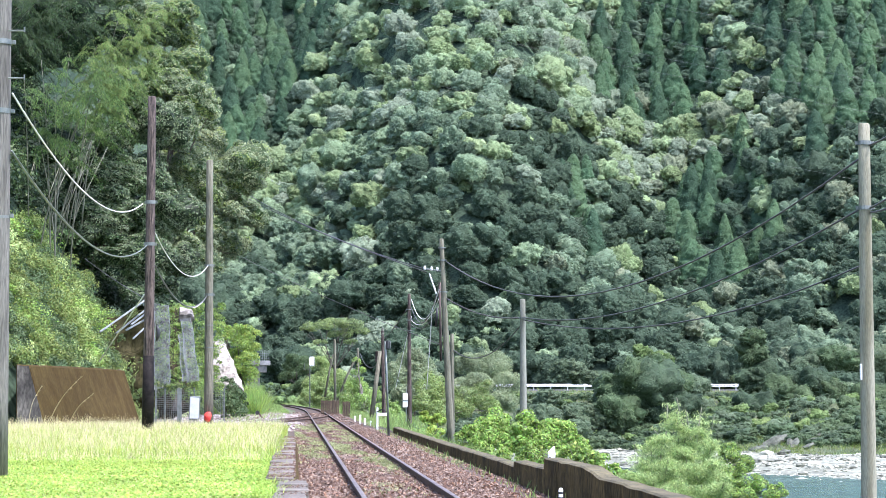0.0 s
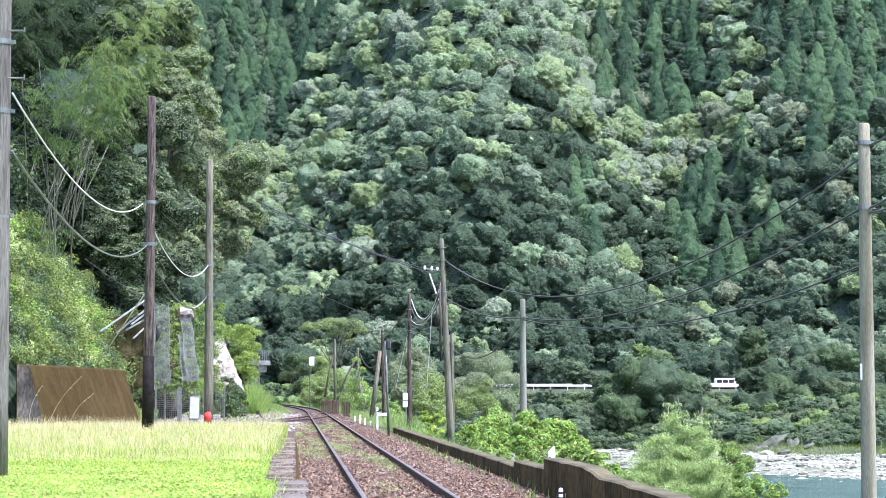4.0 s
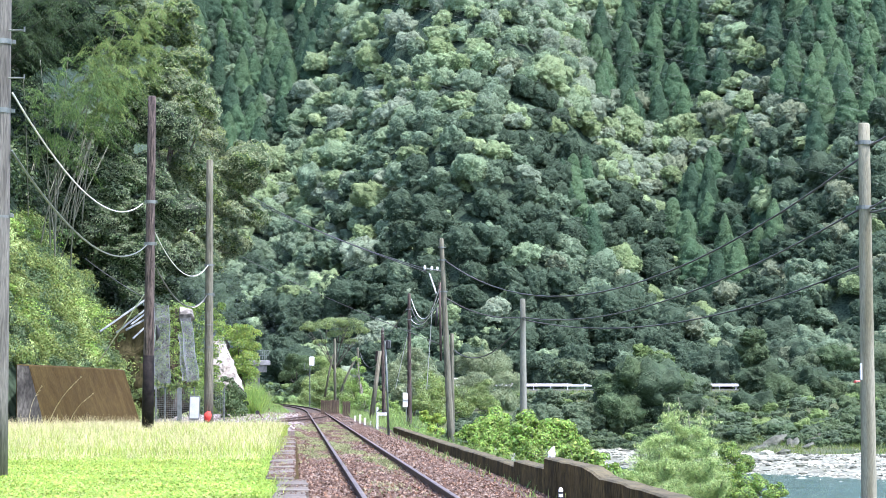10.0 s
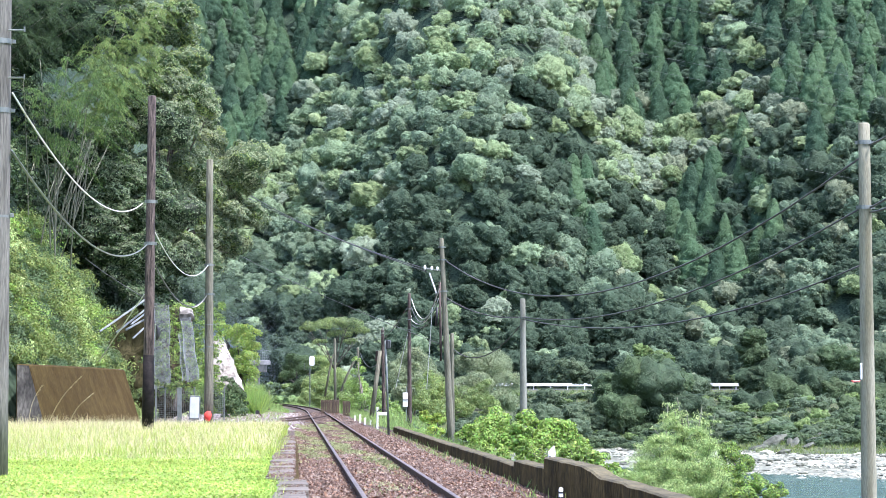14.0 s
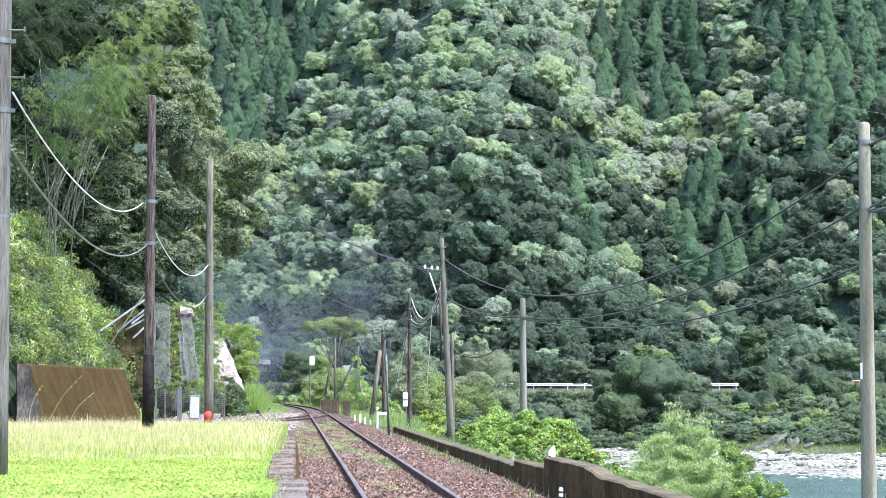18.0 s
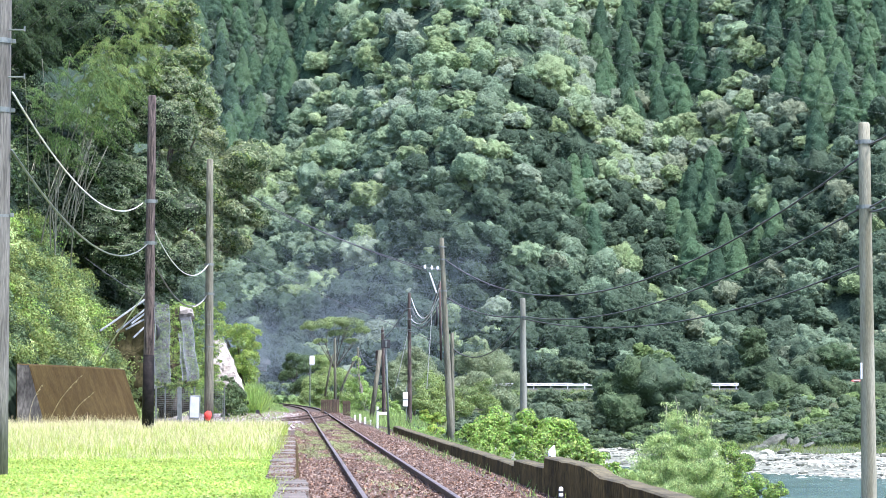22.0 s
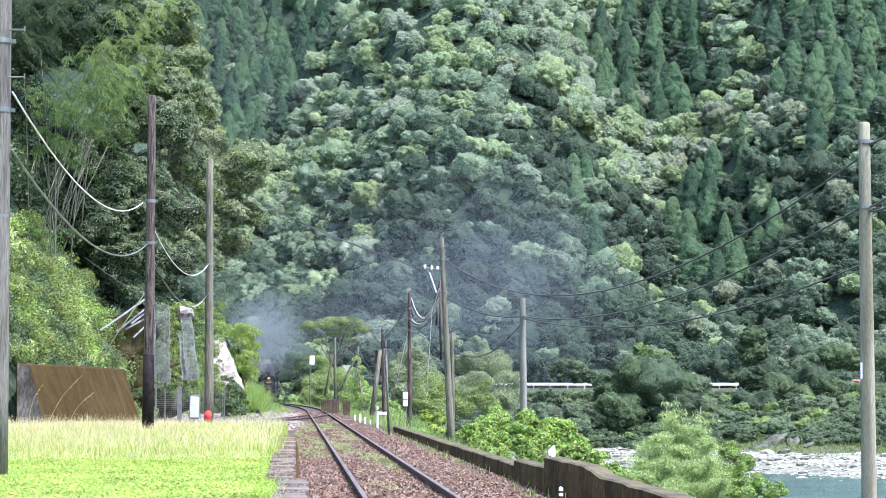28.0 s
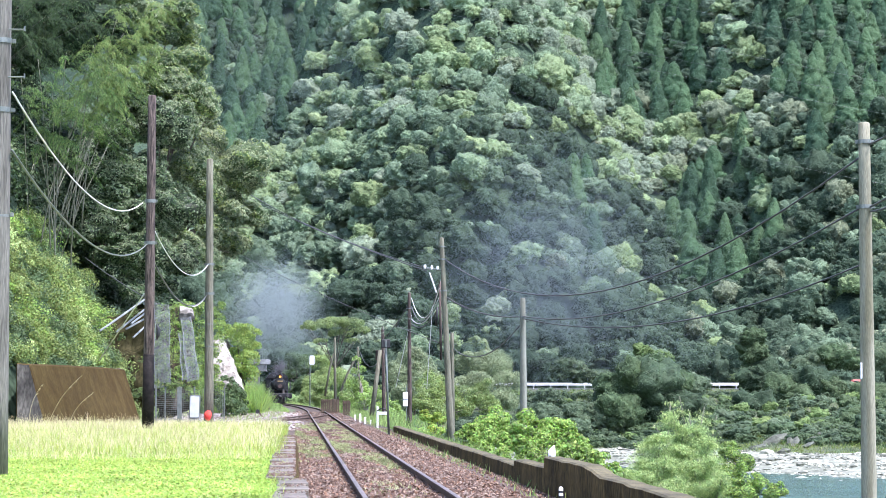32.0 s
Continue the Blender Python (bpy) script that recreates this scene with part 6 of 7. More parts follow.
def lattice(bm, p0, u, v, nu, nv, r):
    """A net of thin wires spanned by u and v from p0."""
    p0, u, v = Vector(p0), Vector(u), Vector(v)
    for k in range(nu + 1):
        tube(bm, [p0 + u * (k / nu), p0 + u * (k / nu) + v], r, 3, False)
    for k in range(nv + 1):
        tube(bm, [p0 + v * (k / nv), p0 + v * (k / nv) + u], r, 3, False)


bm = bmesh.new()
lattice(bm, (0, 0, 0.05), (E_.x, E_.y, 0), (0, 0, 1.35), 36, 16, 0.006)
part("mesh_panel", bm, M_STEEL, fnc)
for t in (0.0, 0.13, 0.33, 0.36, 0.55, 0.78, 1.0):
    bm = bmesh.new()
    w = 0.09 if t == 0.33 else 0.03
    box(bm, E_.x * t - w, E_.y * t - 0.03, -0.3, E_.x * t + w, E_.y * t + 0.03, 1.5, 0.006)
    part("post", bm, M_STEEL, fnc)
cb = tagged(new("equipment_cabinet"), "pale grey steel cabinet leaning by the fence", "cabinet")
cb.location = (-4.07, 91.72, 0.05)
bm = bmesh.new()
box(bm, -0.21, -0.12, 0.14, 0.21, 0.12, 1.10, 0.015, pose(0, 0, 0, 0, 2, 0))
part("body", bm, M_STEEL, cb, "flat pale steel front")
bm = bmesh.new()
box(bm, -0.18, -0.14, 0.2, 0.18, -0.121, 1.04, 0.006, pose(0, 0, 0, 0, 2, 0))
part("door", bm, material("pale_grey_enamel", (0.4, 0.43, 0.44), (0.48, 0.51, 0.52), 4, 0.6, 0.05, 40, fine=0.1), cb)
for xx in (-0.18, 0.16):
    bm = bmesh.new()
    box(bm, xx, -0.03, -0.2, xx + 0.04, 0.03, 0.16)
    part("leg", bm, M_STEEL, cb)
M_RED = material("red_cloth", (0.62, 0.04, 0.03), (0.75, 0.08, 0.05), 8, 0.8, 0.2, 30)
bm = bmesh.new()
bmesh.ops.create_icosphere(bm, subdivisions=3, radius=0.19)
for v in bm.verts:
    n_ = noise.noise(v.co * 9)
    v.co = Vector((v.co.x * (1 + 0.3 * n_) * (0.7 + 0.6 * (v.co.z + 0.2)), v.co.y * 0.8, v.co.z * (1.1 + 0.3 * n_)))
ob = part("red_cloth", bm, M_RED, smooth=True)
ob.location = (-3.64, 95.29, 0.28)
tagged(ob, "crumpled red cloth tied to the foot of a pole", "cloth")

M_CLIFF = material("streaked_rock_face", (0.014, 0.017, 0.007), (0.042, 0.034, 0.021), 1.6, 0.95, 1.0, 5, fine=0.6, stretch=(1.5, 1.5, 0.4))


M_CLIFF3 = material("weathered_pale_rock", (0.08, 0.075, 0.06), (0.3, 0.28, 0.25), 3.0, 0.95, 0.8, 8)
M_CLIFF2 = material("grey_streaked_rock", (0.012, 0.013, 0.004), (0.05, 0.045, 0.022), 1.8, 0.95, 1.0, 6, fine=0.5, stretch=(1.4, 1.4, 0.35))


for _m in (M_CLIFF, M_CLIFF2):
    _m.node_tree.nodes["Principled BSDF"].inputs["Specular IOR Level"].default_value = 0.05


def crag(name, corners, mat, label, depth=1.5, amp=0.25, cuts=14):
    """A rough rock face spanned by four corners, with thickness behind."""
    a, b, c, d = [Vector(p) for p in corners]
    bm = bmesh.new()
    nrm = (b - a).cross(d - a).normalized()
    if nrm.y > 0:
        nrm = -nrm
    g = []
    for i in range(cuts + 1):
        row = []
        for j in range(cuts + 1):
            p = (a.lerp(b, i / cuts)).lerp(d.lerp(c, i / cuts), j / cuts)
            edge = min(i, j, cuts - i, cuts - j) == 0
            k = noise.fractal(p * 0.7, 1.0, 2.0, 4) * amp * 2
            p = p + nrm * (k if not edge else k * 0.4 - 0.1) + Vector((noise.noise(p * 1.1), 0, noise.noise(p * 1.3 + Vector((5, 5, 5))))) * amp * 0.8
            row.append(bm.verts.new(p))
        g.append(row)
    f0 = [bm.faces.new((g[i][j], g[i + 1][j], g[i + 1][j + 1], g[i][j + 1])) for i in range(cuts) for j in range(cuts)]
    r = bmesh.ops.extrude_face_region(bm, geom=f0)
    bmesh.ops.translate(bm, verts=[v for v in r["geom"] if isinstance(v, bmesh.types.BMVert)], vec=-nrm * depth)
    bmesh.ops.recalc_face_normals(bm, faces=bm.faces[:])
    return tagged(part(name, bm, mat), label, "rock")


crag("rock_face", ((-8.62, 98.91, 2.15), (-6.37, 98.83, 1.18), (-6.51, 100.6, 5.04), (-8.77, 101.78, 4.58)), M_CLIFF2, "mossy streaked rock face above the retaining wall", 1.5, 0.16, 30)
crag("rock_face", ((-6.86, 104.92, 0.65), (-4.59, 108.79, 0.63), (-5.12, 112.53, 5.5), (-6.96, 108.62, 5.62)), M_CLIFF, "dark rock face behind the hanging nets", 1.5, 0.15)
crag("pale_rock", ((-5.39, 138.91, 1.49), (-3.34, 136.76, 1.69), (-4.72, 143.18, 4.7), (-5.53, 143.71, 5.07)), M_ROCK, "bare pale rock outcrop beside the line", 0.4, 0.16, 24)
crag("pale_rock", ((-5.35, 103.05, 4.73), (-4.58, 103, 4.8), (-4.65, 103.49, 5.1), (-5.27, 103.52, 5.16)), M_CLIFF3, "small bare pale rock above the nets", 0.2, 0.12, 12)
M_NET = material("galvanised_net_wire", (0.13, 0.15, 0.15), (0.24, 0.265, 0.26), 3, 0.6, 0.1, 40)
for q, nu, nv in ((((-6.26, 101.32, 1.43), (-5.58, 101.27, 1.53), (-5.7, 102.54, 5.22), (-6.36, 102.58, 5.3)), 16, 90), (((-4.83, 101.71, 1.73), (-4.3, 101.67, 1.83), (-4.76, 103.11, 4.76), (-5.2, 103.15, 4.71)), 13, 74),
                  (((-5.06, 101.92, 1.78), (-4.79, 101.9, 1.83), (-5.05, 102.88, 3.98), (-5.28, 102.9, 3.93)), 7, 54)):
    a, b, c, d = [Vector(p) for p in q]
    bm = bmesh.new()

    def on_net(u, v):
        """A point of the sagging net; u across, v up."""
        bulge = -0.12 * math.sin(math.pi * v) * (0.6 + 0.4 * math.sin(u * 9 + v * 5))
        return a.lerp(b, u).lerp(d.lerp(c, u), v) + Vector((0.03 * math.sin(v * 11), bulge, 0))

    for way in (-1, 1):
        for k in range(-nv, nu + nv):
            u0 = k / nu
            lean = way * nv / nu
            lo, hi = sorted(((0 - u0) / lean, (1 - u0) / lean)) if way > 0 else sorted(((0 - u0 - nv / nu) / lean, (1 - u0 - nv / nu) / lean))
            u1 = u0 if way > 0 else u0 + nv / nu
            lo, hi = max(lo, 0), min(hi, 1)
            if hi - lo > 0.01:
                tube(bm, [on_net(u1 + lean * t, t) for t in np.linspace(lo, hi, 4)], 0.0045, 3, False)
    for u in (0.0, 1.0):
        tube(bm, [on_net(u, t) for t in np.linspace(0, 1, 8)], 0.016, 5, False)
    net = part("wire_net", bm, M_NET)
    tagged(net, "grey steel rockfall net hung over the rock face", "net", "rockfall nets")
stf = tagged(new("rockfall_frame"), "galvanised steel struts of a rockfall barrier on the bank", "barrier")
stf.location = (-6.32, 97.6, 4.57)
o = Vector(stf.location)
for a, b in (((-8.22, 95.77, 3.83), (-6.32, 97.56, 5.34)), ((-7.61, 96.73, 3.81), (-6.35, 98.08, 4.95)), ((-6.97, 96.67, 4.17), (-6.38, 98.6, 4.8)), ((-7.28, 97.71, 3.96), (-6.24, 98.6, 4.6)), ((-6.97, 97.71, 3.6), (-6.38, 98.63, 4.23))):
    bm = bmesh.new()
    tube(bm, [Vector(a) - o, Vector(b) - o], 0.045, 6)
    part("strut", bm, M_NET, stf)
bm = bmesh.new()
tube(bm, [Vector((-6.3, 97.82, 1.18)) - o, Vector((-6.27, 97.55, 5.39)) - o], 0.05, 6)
part("post", bm, M_STEEL, stf)

# ---- far road ----
gr = tagged(new("guard_rail"), "white steel guard rail along the far valley road", "guard rail", kind="structure")
ya = float(hill_foot(60)) - 8.0
bm = bmesh.new()
for zz in (2.45, 2.72):
    box(bm, 20, ya, zz, 125, ya + 0.06, zz + 0.20, 0.02)
part("beam", bm, M_WHITE, gr)
for k in range(36):
    bm = bmesh.new()
    box(bm, 20.5 + k * 2.95, ya + 0.07, 1.7, 20.62 + k * 2.95, ya + 0.19, 2.95)
    part("post", bm, M_WHITE, gr)
br = tagged(new("road_viaduct"), "pale concrete road deck with a mesh railing beyond the trees", "bridge")
br.location = (-5.32, 371.61, 5.59)
bm = bmesh.new()
box(bm, -16, -2, 0.25, 1.2, 2, 1.0, 0.05)
part("deck", bm, material("pale_deck_concrete", (0.17, 0.18, 0.17), (0.3, 0.3, 0.29), 1.0, 0.8, 0.1, 10), br, "pale painted deck edge")
bm = bmesh.new()
box(bm, -7.5, -1, -9, -6.4, 1, -0.1, 0.05)
part("pier", bm, M_CONCRETE, br)
bm = bmesh.new()
box(bm, -2.6, -1.2, -9, -0.5, 1.0, 0.3, 0.05)
box(bm, -3.4, -1.7, -0.9, 0.6, 1.2, 0.24, 0.05)
part("pier", bm, M_CONCRETE, br)
bm = bmesh.new()
lattice(bm, (-4, -1.9, 1.0), (5, 0, 0), (0, 0, 1.6), 14, 4, 0.035)
part("railing", bm, M_NET, br)

# slabs at the foot of the far bank
M_SLAB = material("grey_bank_rock", (0.045, 0.051, 0.037), (0.11, 0.12, 0.088), 0.8, 0.9, 0.8, 3)
for p, s, rz in (((64.94, 303.5, -5.27), 1.21, 30), ((67.32, 308.5, -4.92), 0.94, 50), ((66.52, 302.0, -5.36), 0.77, 70), ((67.07, 300.8, -5.47), 0.83, 60), ((68.12, 302.8, -5.16), 0.72, 40), ((68.31, 298.2, -5.71), 0.83, 35), ((70.1, 303.8, -5.05), 0.66, 20), ((62.8, 302.0, -5.98), 0.72, 10), ((61.44, 300.5, -6.26), 0.66, 15), ((72.9, 309.5, -4.29), 0.77, 40), ((63.41, 291.5, -6.38), 0.72, 10), ((51.08, 317.2, -5.42), 0.66, 20)):
    bm = bmesh.new()
    bmesh.ops.create_icosphere(bm, subdivisions=1, radius=1)
    for v in bm.verts:
        v.co = Vector((v.co.x * 1.6, v.co.y * 0.7, v.co.z * 0.5)) * (1 + 0.9 * noise.noise(v.co * 1.3 + Vector(p)))
    ob = part("boulder", bm, M_SLAB)
    ob.location, ob.scale, ob.rotation_euler = p, (s, s, s), (0.2, radians(-rz * 0.6), radians(rz))
    tagged(ob, "grey angular rock at the foot of the far bank", "rock", "bank rocks")

# ---- steam locomotive ----
M_LOCO = material("black_locomotive_paint", (0.006, 0.006, 0.007), (0.012, 0.012, 0.012), 3, 0.6, 0.15, 30)
M_LOCOGREY = material("worn_steel_grey", (0.06, 0.055, 0.055), (0.11, 0.105, 0.10), 4, 0.5, 0.2, 30, metal=0.4)
M_BRASS = material("dull_brass", (0.30, 0.20, 0.09), (0.38, 0.26, 0.12), 5, 0.4, 0.1, 30, metal=0.7)
M_DOOR = material("smokebox_brown", (0.055, 0.032, 0.026), (0.085, 0.05, 0.04), 4, 0.6, 0.1, 30)
M_LAMP = bpy.data.materials.new("lit_headlamp")
M_LAMP.use_nodes = True
b_ = M_LAMP.node_tree.nodes["Principled BSDF"]
b_.inputs["Base Color"].default_value = (0.05, 0.02, 0.005, 1)
b_.inputs["Emission Color"].default_value, b_.inputs["Emission Strength"].default_value = (1.0, 0.30, 0.05, 1), 0.9

loco = tagged(new("steam_locomotive"), "black steam locomotive with a lit headlamp coming round the bend", "locomotive")


def cyl_y(bm, x, y0, y1, z, r, sides=20, r1=None):
    return tube(bm, [(x, y0, z), (x, y1, z)], [r, r if r1 is None else r1], sides)


bm = bmesh.new()
cyl_y(bm, 0, 0.55, 7.2, 2.25, 0.68, 24)
part("boiler", bm, M_LOCO, loco, smooth=False)
bm = bmesh.new()
cyl_y(bm, 0, 0.15, 1.5, 2.25, 0.72, 24)
sb = part("smokebox", bm, M_LOCO, loco)
bm = bmesh.new()
cyl_y(bm, 0, 0.08, 0.15, 2.25, 0.58, 24, 0.62)
cyl_y(bm, 0, 0.03, 0.08, 2.25, 0.40, 24, 0.58)
door = part("smokebox_door", bm, M_LOCO, sb)
bm = bmesh.new()
cyl_y(bm, 0, -0.02, 0.03, 1.98, 0.23, 16)
part("round_plate", bm, M_DOOR, sb, "round brown headboard")
bm = bmesh.new()
box(bm, -0.3, 0.0, 2.48, 0.3, 0.03, 2.62)
box(bm, -0.22, -0.005, 2.52, 0.22, 0.0, 2.58)
part("plate_bars", bm, M_BRASS, sb, "narrow brass plate")
bm = bmesh.new()
tube(bm, [(0, 0.85, 2.85), (0, 0.85, 3.05), (0, 0.85, 3.62), (0, 0.85, 3.66), (0, 0.85, 3.74)], [0.34, 0.24, 0.22, 0.29, 0.29], 18)
part("chimney", bm, M_LOCO, loco, smooth=False)
bm = bmesh.new()
tube(bm, [(0, 2.6, 2.85), (0, 2.6, 3.3), (0, 2.6, 3.5), (0, 2.6, 3.56)], [0.42, 0.40, 0.28, 0.1], 16)
part("steam_dome", bm, M_LOCO, loco, smooth=True)
bm = bmesh.new()
tube(bm, [(0, 4.1, 2.85), (0, 4.1, 3.2), (0, 4.1, 3.36)], [0.36, 0.34, 0.15], 16)
part("sand_dome", bm, M_LOCO, loco, smooth=True)
bm = bmesh.new()
cyl_y(bm, 0, 0.12, 0.50, 3.06, 0.17, 16)
lampb = part("headlamp", bm, M_LOCO, loco, "round headlamp casing")
bm = bmesh.new()
cyl_y(bm, 0, 0.105, 0.12, 3.06, 0.14, 16)
part("lens", bm, M_LAMP, lampb, "glowing amber lens")
for sd in (-1, 1):
    bm = bmesh.new()
    box(bm, sd * 0.72, -0.05, 1.48, sd * 1.22, 7.0, 1.54)
    part("running_board", bm, M_LOCOGREY, loco)
    bm = bmesh.new()
    box(bm, sd * 1.05, 0.0, 0.55, sd * 1.36, 1.25, 1.15, 0.06)
    cyl_y(bm, sd * 1.12, -0.06, 1.3, 0.85, 0.27, 14)
    part("cylinder", bm, M_LOCO, loco)
    bm = bmesh.new()
    cyl_y(bm, sd * 0.85, -0.62, -0.2, 0.92, 0.05, 8)
    cyl_y(bm, sd * 0.85, -0.68, -0.62, 0.92, 0.17, 14)
    part("buffer_lamp", bm, M_LOCOGREY, loco)
    bm = bmesh.new()
    tube(bm, [(sd * 1.18, -0.1, 1.5), (sd * 1.18, -0.1, 2.35), (sd * 1.0, 0.4, 2.55)], 0.02, 6)
    tube(bm, [(sd * 0.82, 0.3, 2.5), (sd * 0.82, 6.8, 2.5)], 0.018, 6)
    part("handrail", bm, M_STEEL, loco)
    bm = bmesh.new()
    box(bm, sd * 1.20, 0.05, 1.54, sd * 1.235, 1.9, 2.62, 0.01)
    part("smoke_deflector", bm, M_LOCO, loco)
    bm = bmesh.new()
    box(bm, sd * 0.9, 7.2, 0.2, sd * 0.96, 9.4, 1.0)
    box(bm, sd * 1.05, 0.0, 0.25, sd * 1.35, 0.2, 0.30)
    part("step", bm, M_LOCOGREY, loco)
bm = bmesh.new()
box(bm, -1.3, -0.22, 0.72, 1.3, -0.02, 1.14, 0.02)
part("buffer_beam", bm, M_LOCO, loco)
bm = bmesh.new()
box(bm, -0.12, -0.62, 0.68, 0.12, -0.2, 0.96, 0.04)
part("coupler", bm, M_LOCOGREY, loco)
bm = bmesh.new()
for k in range(7):
    xx = -0.75 + k * 0.25
    tube(bm, [(xx, -0.2, 0.72), (xx * 0.9, -0.45, 0.15)], 0.035, 5)
box(bm, -0.8, -0.5, 0.10, 0.8, -0.42, 0.18)
part("cowcatcher", bm, M_LOCO, loco)
bm = bmesh.new()
box(bm, -0.6, 0.0, 0.5, 0.6, 7.2, 1.0, 0.02)
part("frame", bm, M_LOCO, loco)
bm = bmesh.new()
box(bm, -1.28, 7.0, 1.0, 1.28, 9.2, 3.0, 0.03)
cabin = part("cab", bm, M_LOCO, loco)
bm = bmesh.new()
tube(bm, [(0, 6.8, 2.2), (0, 9.7, 2.2)], 1.50, 24)
for v in bm.verts:
    v.co.z = max(v.co.z, 2.96) if v.co.z > 2.96 else 2.96
bmesh.ops.remove_doubles(bm, verts=bm.verts[:], dist=0.001)
part("cab_roof", bm, M_LOCO, cabin)
for sd in (-1, 1):
    bm = bmesh.new()
    box(bm, sd * 0.95 - 0.22, 6.97, 2.2, sd * 0.95 + 0.22, 6.995, 2.75, 0.004)
    part("cab_window", bm, M_BLACK, cabin)
wheels = []
for y_, r in ((1.9, 0.40), (3.3, 0.80), (5.0, 0.80), (6.7, 0.80)):
    for sd in (-1, 1):
        bm = bmesh.new()
        tube(bm, [(sd * 0.50, 0, 0), (sd * 0.53, 0, 0), (sd * 0.53, 0, 0), (sd * 0.64, 0, 0)], [r + 0.03, r + 0.03, r, r - 0.01], 20)
        wh = part("wheel", bm, M_LOCO, loco)
        wh.location = (0, y_, r)
        bm = bmesh.new()
        box(bm, sd * 0.64, -0.07, -0.07, sd * 0.72, 0.07, r * 0.6, 0.02)
        part("crank", bm, M_LOCOGREY, wh)
        wheels.append((wh, y_, r))
for sd in (-1, 1):
    bm = bmesh.new()
    box(bm, sd * 0.76, 3.3, 0.72, sd * 0.82, 6.7, 0.86, 0.01)
    part("side_rod", bm, M_LOCOGREY, loco)

tender = tagged(new("tender"), "black coal tender coupled behind the locomotive", "tender")
bm = bmesh.new()
box(bm, -1.28, 0, 0.95, 1.28, 5.8, 2.55, 0.04)
part("tank", bm, M_LOCO, tender)
bm = bmesh.new()
for k in range(60):
    p = Vector((RNG.uniform(-1.0, 1.0), RNG.uniform(0.3, 3.6), 2.55 + RNG.uniform(0, 0.25)))
    bmesh.ops.create_icosphere(bm, subdivisions=1, radius=RNG.uniform(0.15, 0.28), matrix=Matrix.Translation(p))
part("coal", bm, M_BLACK, tender, "heap of black coal")
for y_ in (0.9, 2.9, 4.9):
    for sd in (-1, 1):
        bm = bmesh.new()
        tube(bm, [(sd * 0.50, y_, 0.43), (sd * 0.64, y_, 0.43)], 0.43, 18)
        part("wheel", bm, M_LOCO, tender)


def loco_y(t):
    """Where the engine's front stands along the line: it slows as it comes round the bend."""
    left = 32.0 - t
    return 262.5 + 4.5 * left + 0.5 * left * left if left < 4 else 288.5 + 6.6 * (left - 4)


def on_track(y):
    """Pose on the rails at y, looking back along the line."""
    return pose(float(track_x(y)), y, 0.0, 0, 0, math.degrees(math.atan(max(y - 150, 0) / 2000)))


# ---- smoke ----


def smoke_material(name, colour):
    m = bpy.data.materials.new(name)
    m.use_nodes = True
    nt = m.node_tree
    geo = nt.nodes.new("ShaderNodeNewGeometry")
    rp = nt.nodes.new("ShaderNodeValToRGB")
    rp.color_ramp.elements[0].color = (*[c * 0.96 for c in colour], 1)
    rp.color_ramp.elements[1].color = (*[min(c * 1.04, 0.95) for c in colour], 1)
    nt.links.new(geo.outputs["Random Per Island"], rp.inputs[0])
    d = nt.nodes["Principled BSDF"]
    d.inputs["Roughness"].default_value, d.inputs["Specular IOR Level"].default_value = 1.0, 0.0
    nt.links.new(rp.outputs[0], d.inputs["Base Color"])
    tr = nt.nodes.new("ShaderNodeBsdfTranslucent")
    nt.links.new(rp.outputs[0], tr.inputs["Color"])
    mix = nt.nodes.new("ShaderNodeMixShader")
    mix.inputs[0].default_value = 0.5
    nt.links.new(d.outputs[0], mix.inputs[1])
    nt.links.new(tr.outputs[0], mix.inputs[2])
    nt.links.new(mix.outputs[0], nt.nodes["Material Output"].inputs[0])
    return m


M_SMOKE = smoke_material("grey_smoke", (0.165, 0.205, 0.232))
M_SMOKEW = smoke_material("pale_smoke", (0.235, 0.285, 0.29))
M_SMOKED = smoke_material("dark_smoke", (0.12, 0.12, 0.13))


def puff_mesh(name, n, sig, fleck, mat, wisps=6):
    """A puff of drifting soot flecks, dense at its heart and thinning out, with wisps."""
    k = RNG.integers(0, wisps, n)
    off = RNG.normal(size=(wisps, 3)) * np.array(sig) * 0.75
    w = RNG.uniform(0.45, 0.95, (wisps, 1))
    c = off[k] + RNG.normal(size=(n, 3)) * np.array(sig) * w[k]
    facing = np.array(SUN) + np.array([0, -0.8, 0]) + RNG.normal(size=(n, 3)) * 0.22
    return poly_mesh(name, chips(c, facing, fleck), [mat])


PUFFS = []
mesh_a = [puff_mesh("smoke_puff", 62000, (4.6, 3.4, 3.4), 0.0135, M_SMOKE) for _ in range(3)]
mesh_b = [puff_mesh("smoke_veil", 95000, (14, 7.0, 10), 0.0195, M_SMOKE, 12) for _ in range(3)]
mesh_c = [puff_mesh("smoke_billow", 76000, (2.5, 1.7, 2.2), 0.012, M_SMOKEW, 9) for _ in range(2)]
mesh_d = puff_mesh("smoke_jet", 1500, (0.35, 0.35, 0.45), 0.04, M_SMOKED, 4)


def smoke_way(te, reach, lift, side, rise=1.0, trail=10.0):
    """Trails over the train until te, then hangs and drifts off over the river."""
    rows = []
    for k in range(33):
        t = float(k)
        y0 = loco_y(min(t, te)) + trail
        tau = max(t - te, 0.0)
        x = float(track_x(y0)) + reach * (1 - math.exp(-tau / 9.0))
        z = 7.0 + lift * (1 - math.exp(-tau / 1.8)) + rise * tau
        rows.append((t, pose(x, y0 + side * (1 - math.exp(-tau / 6.0)), z, 0, 0, 3.0 * tau)))
    return rows


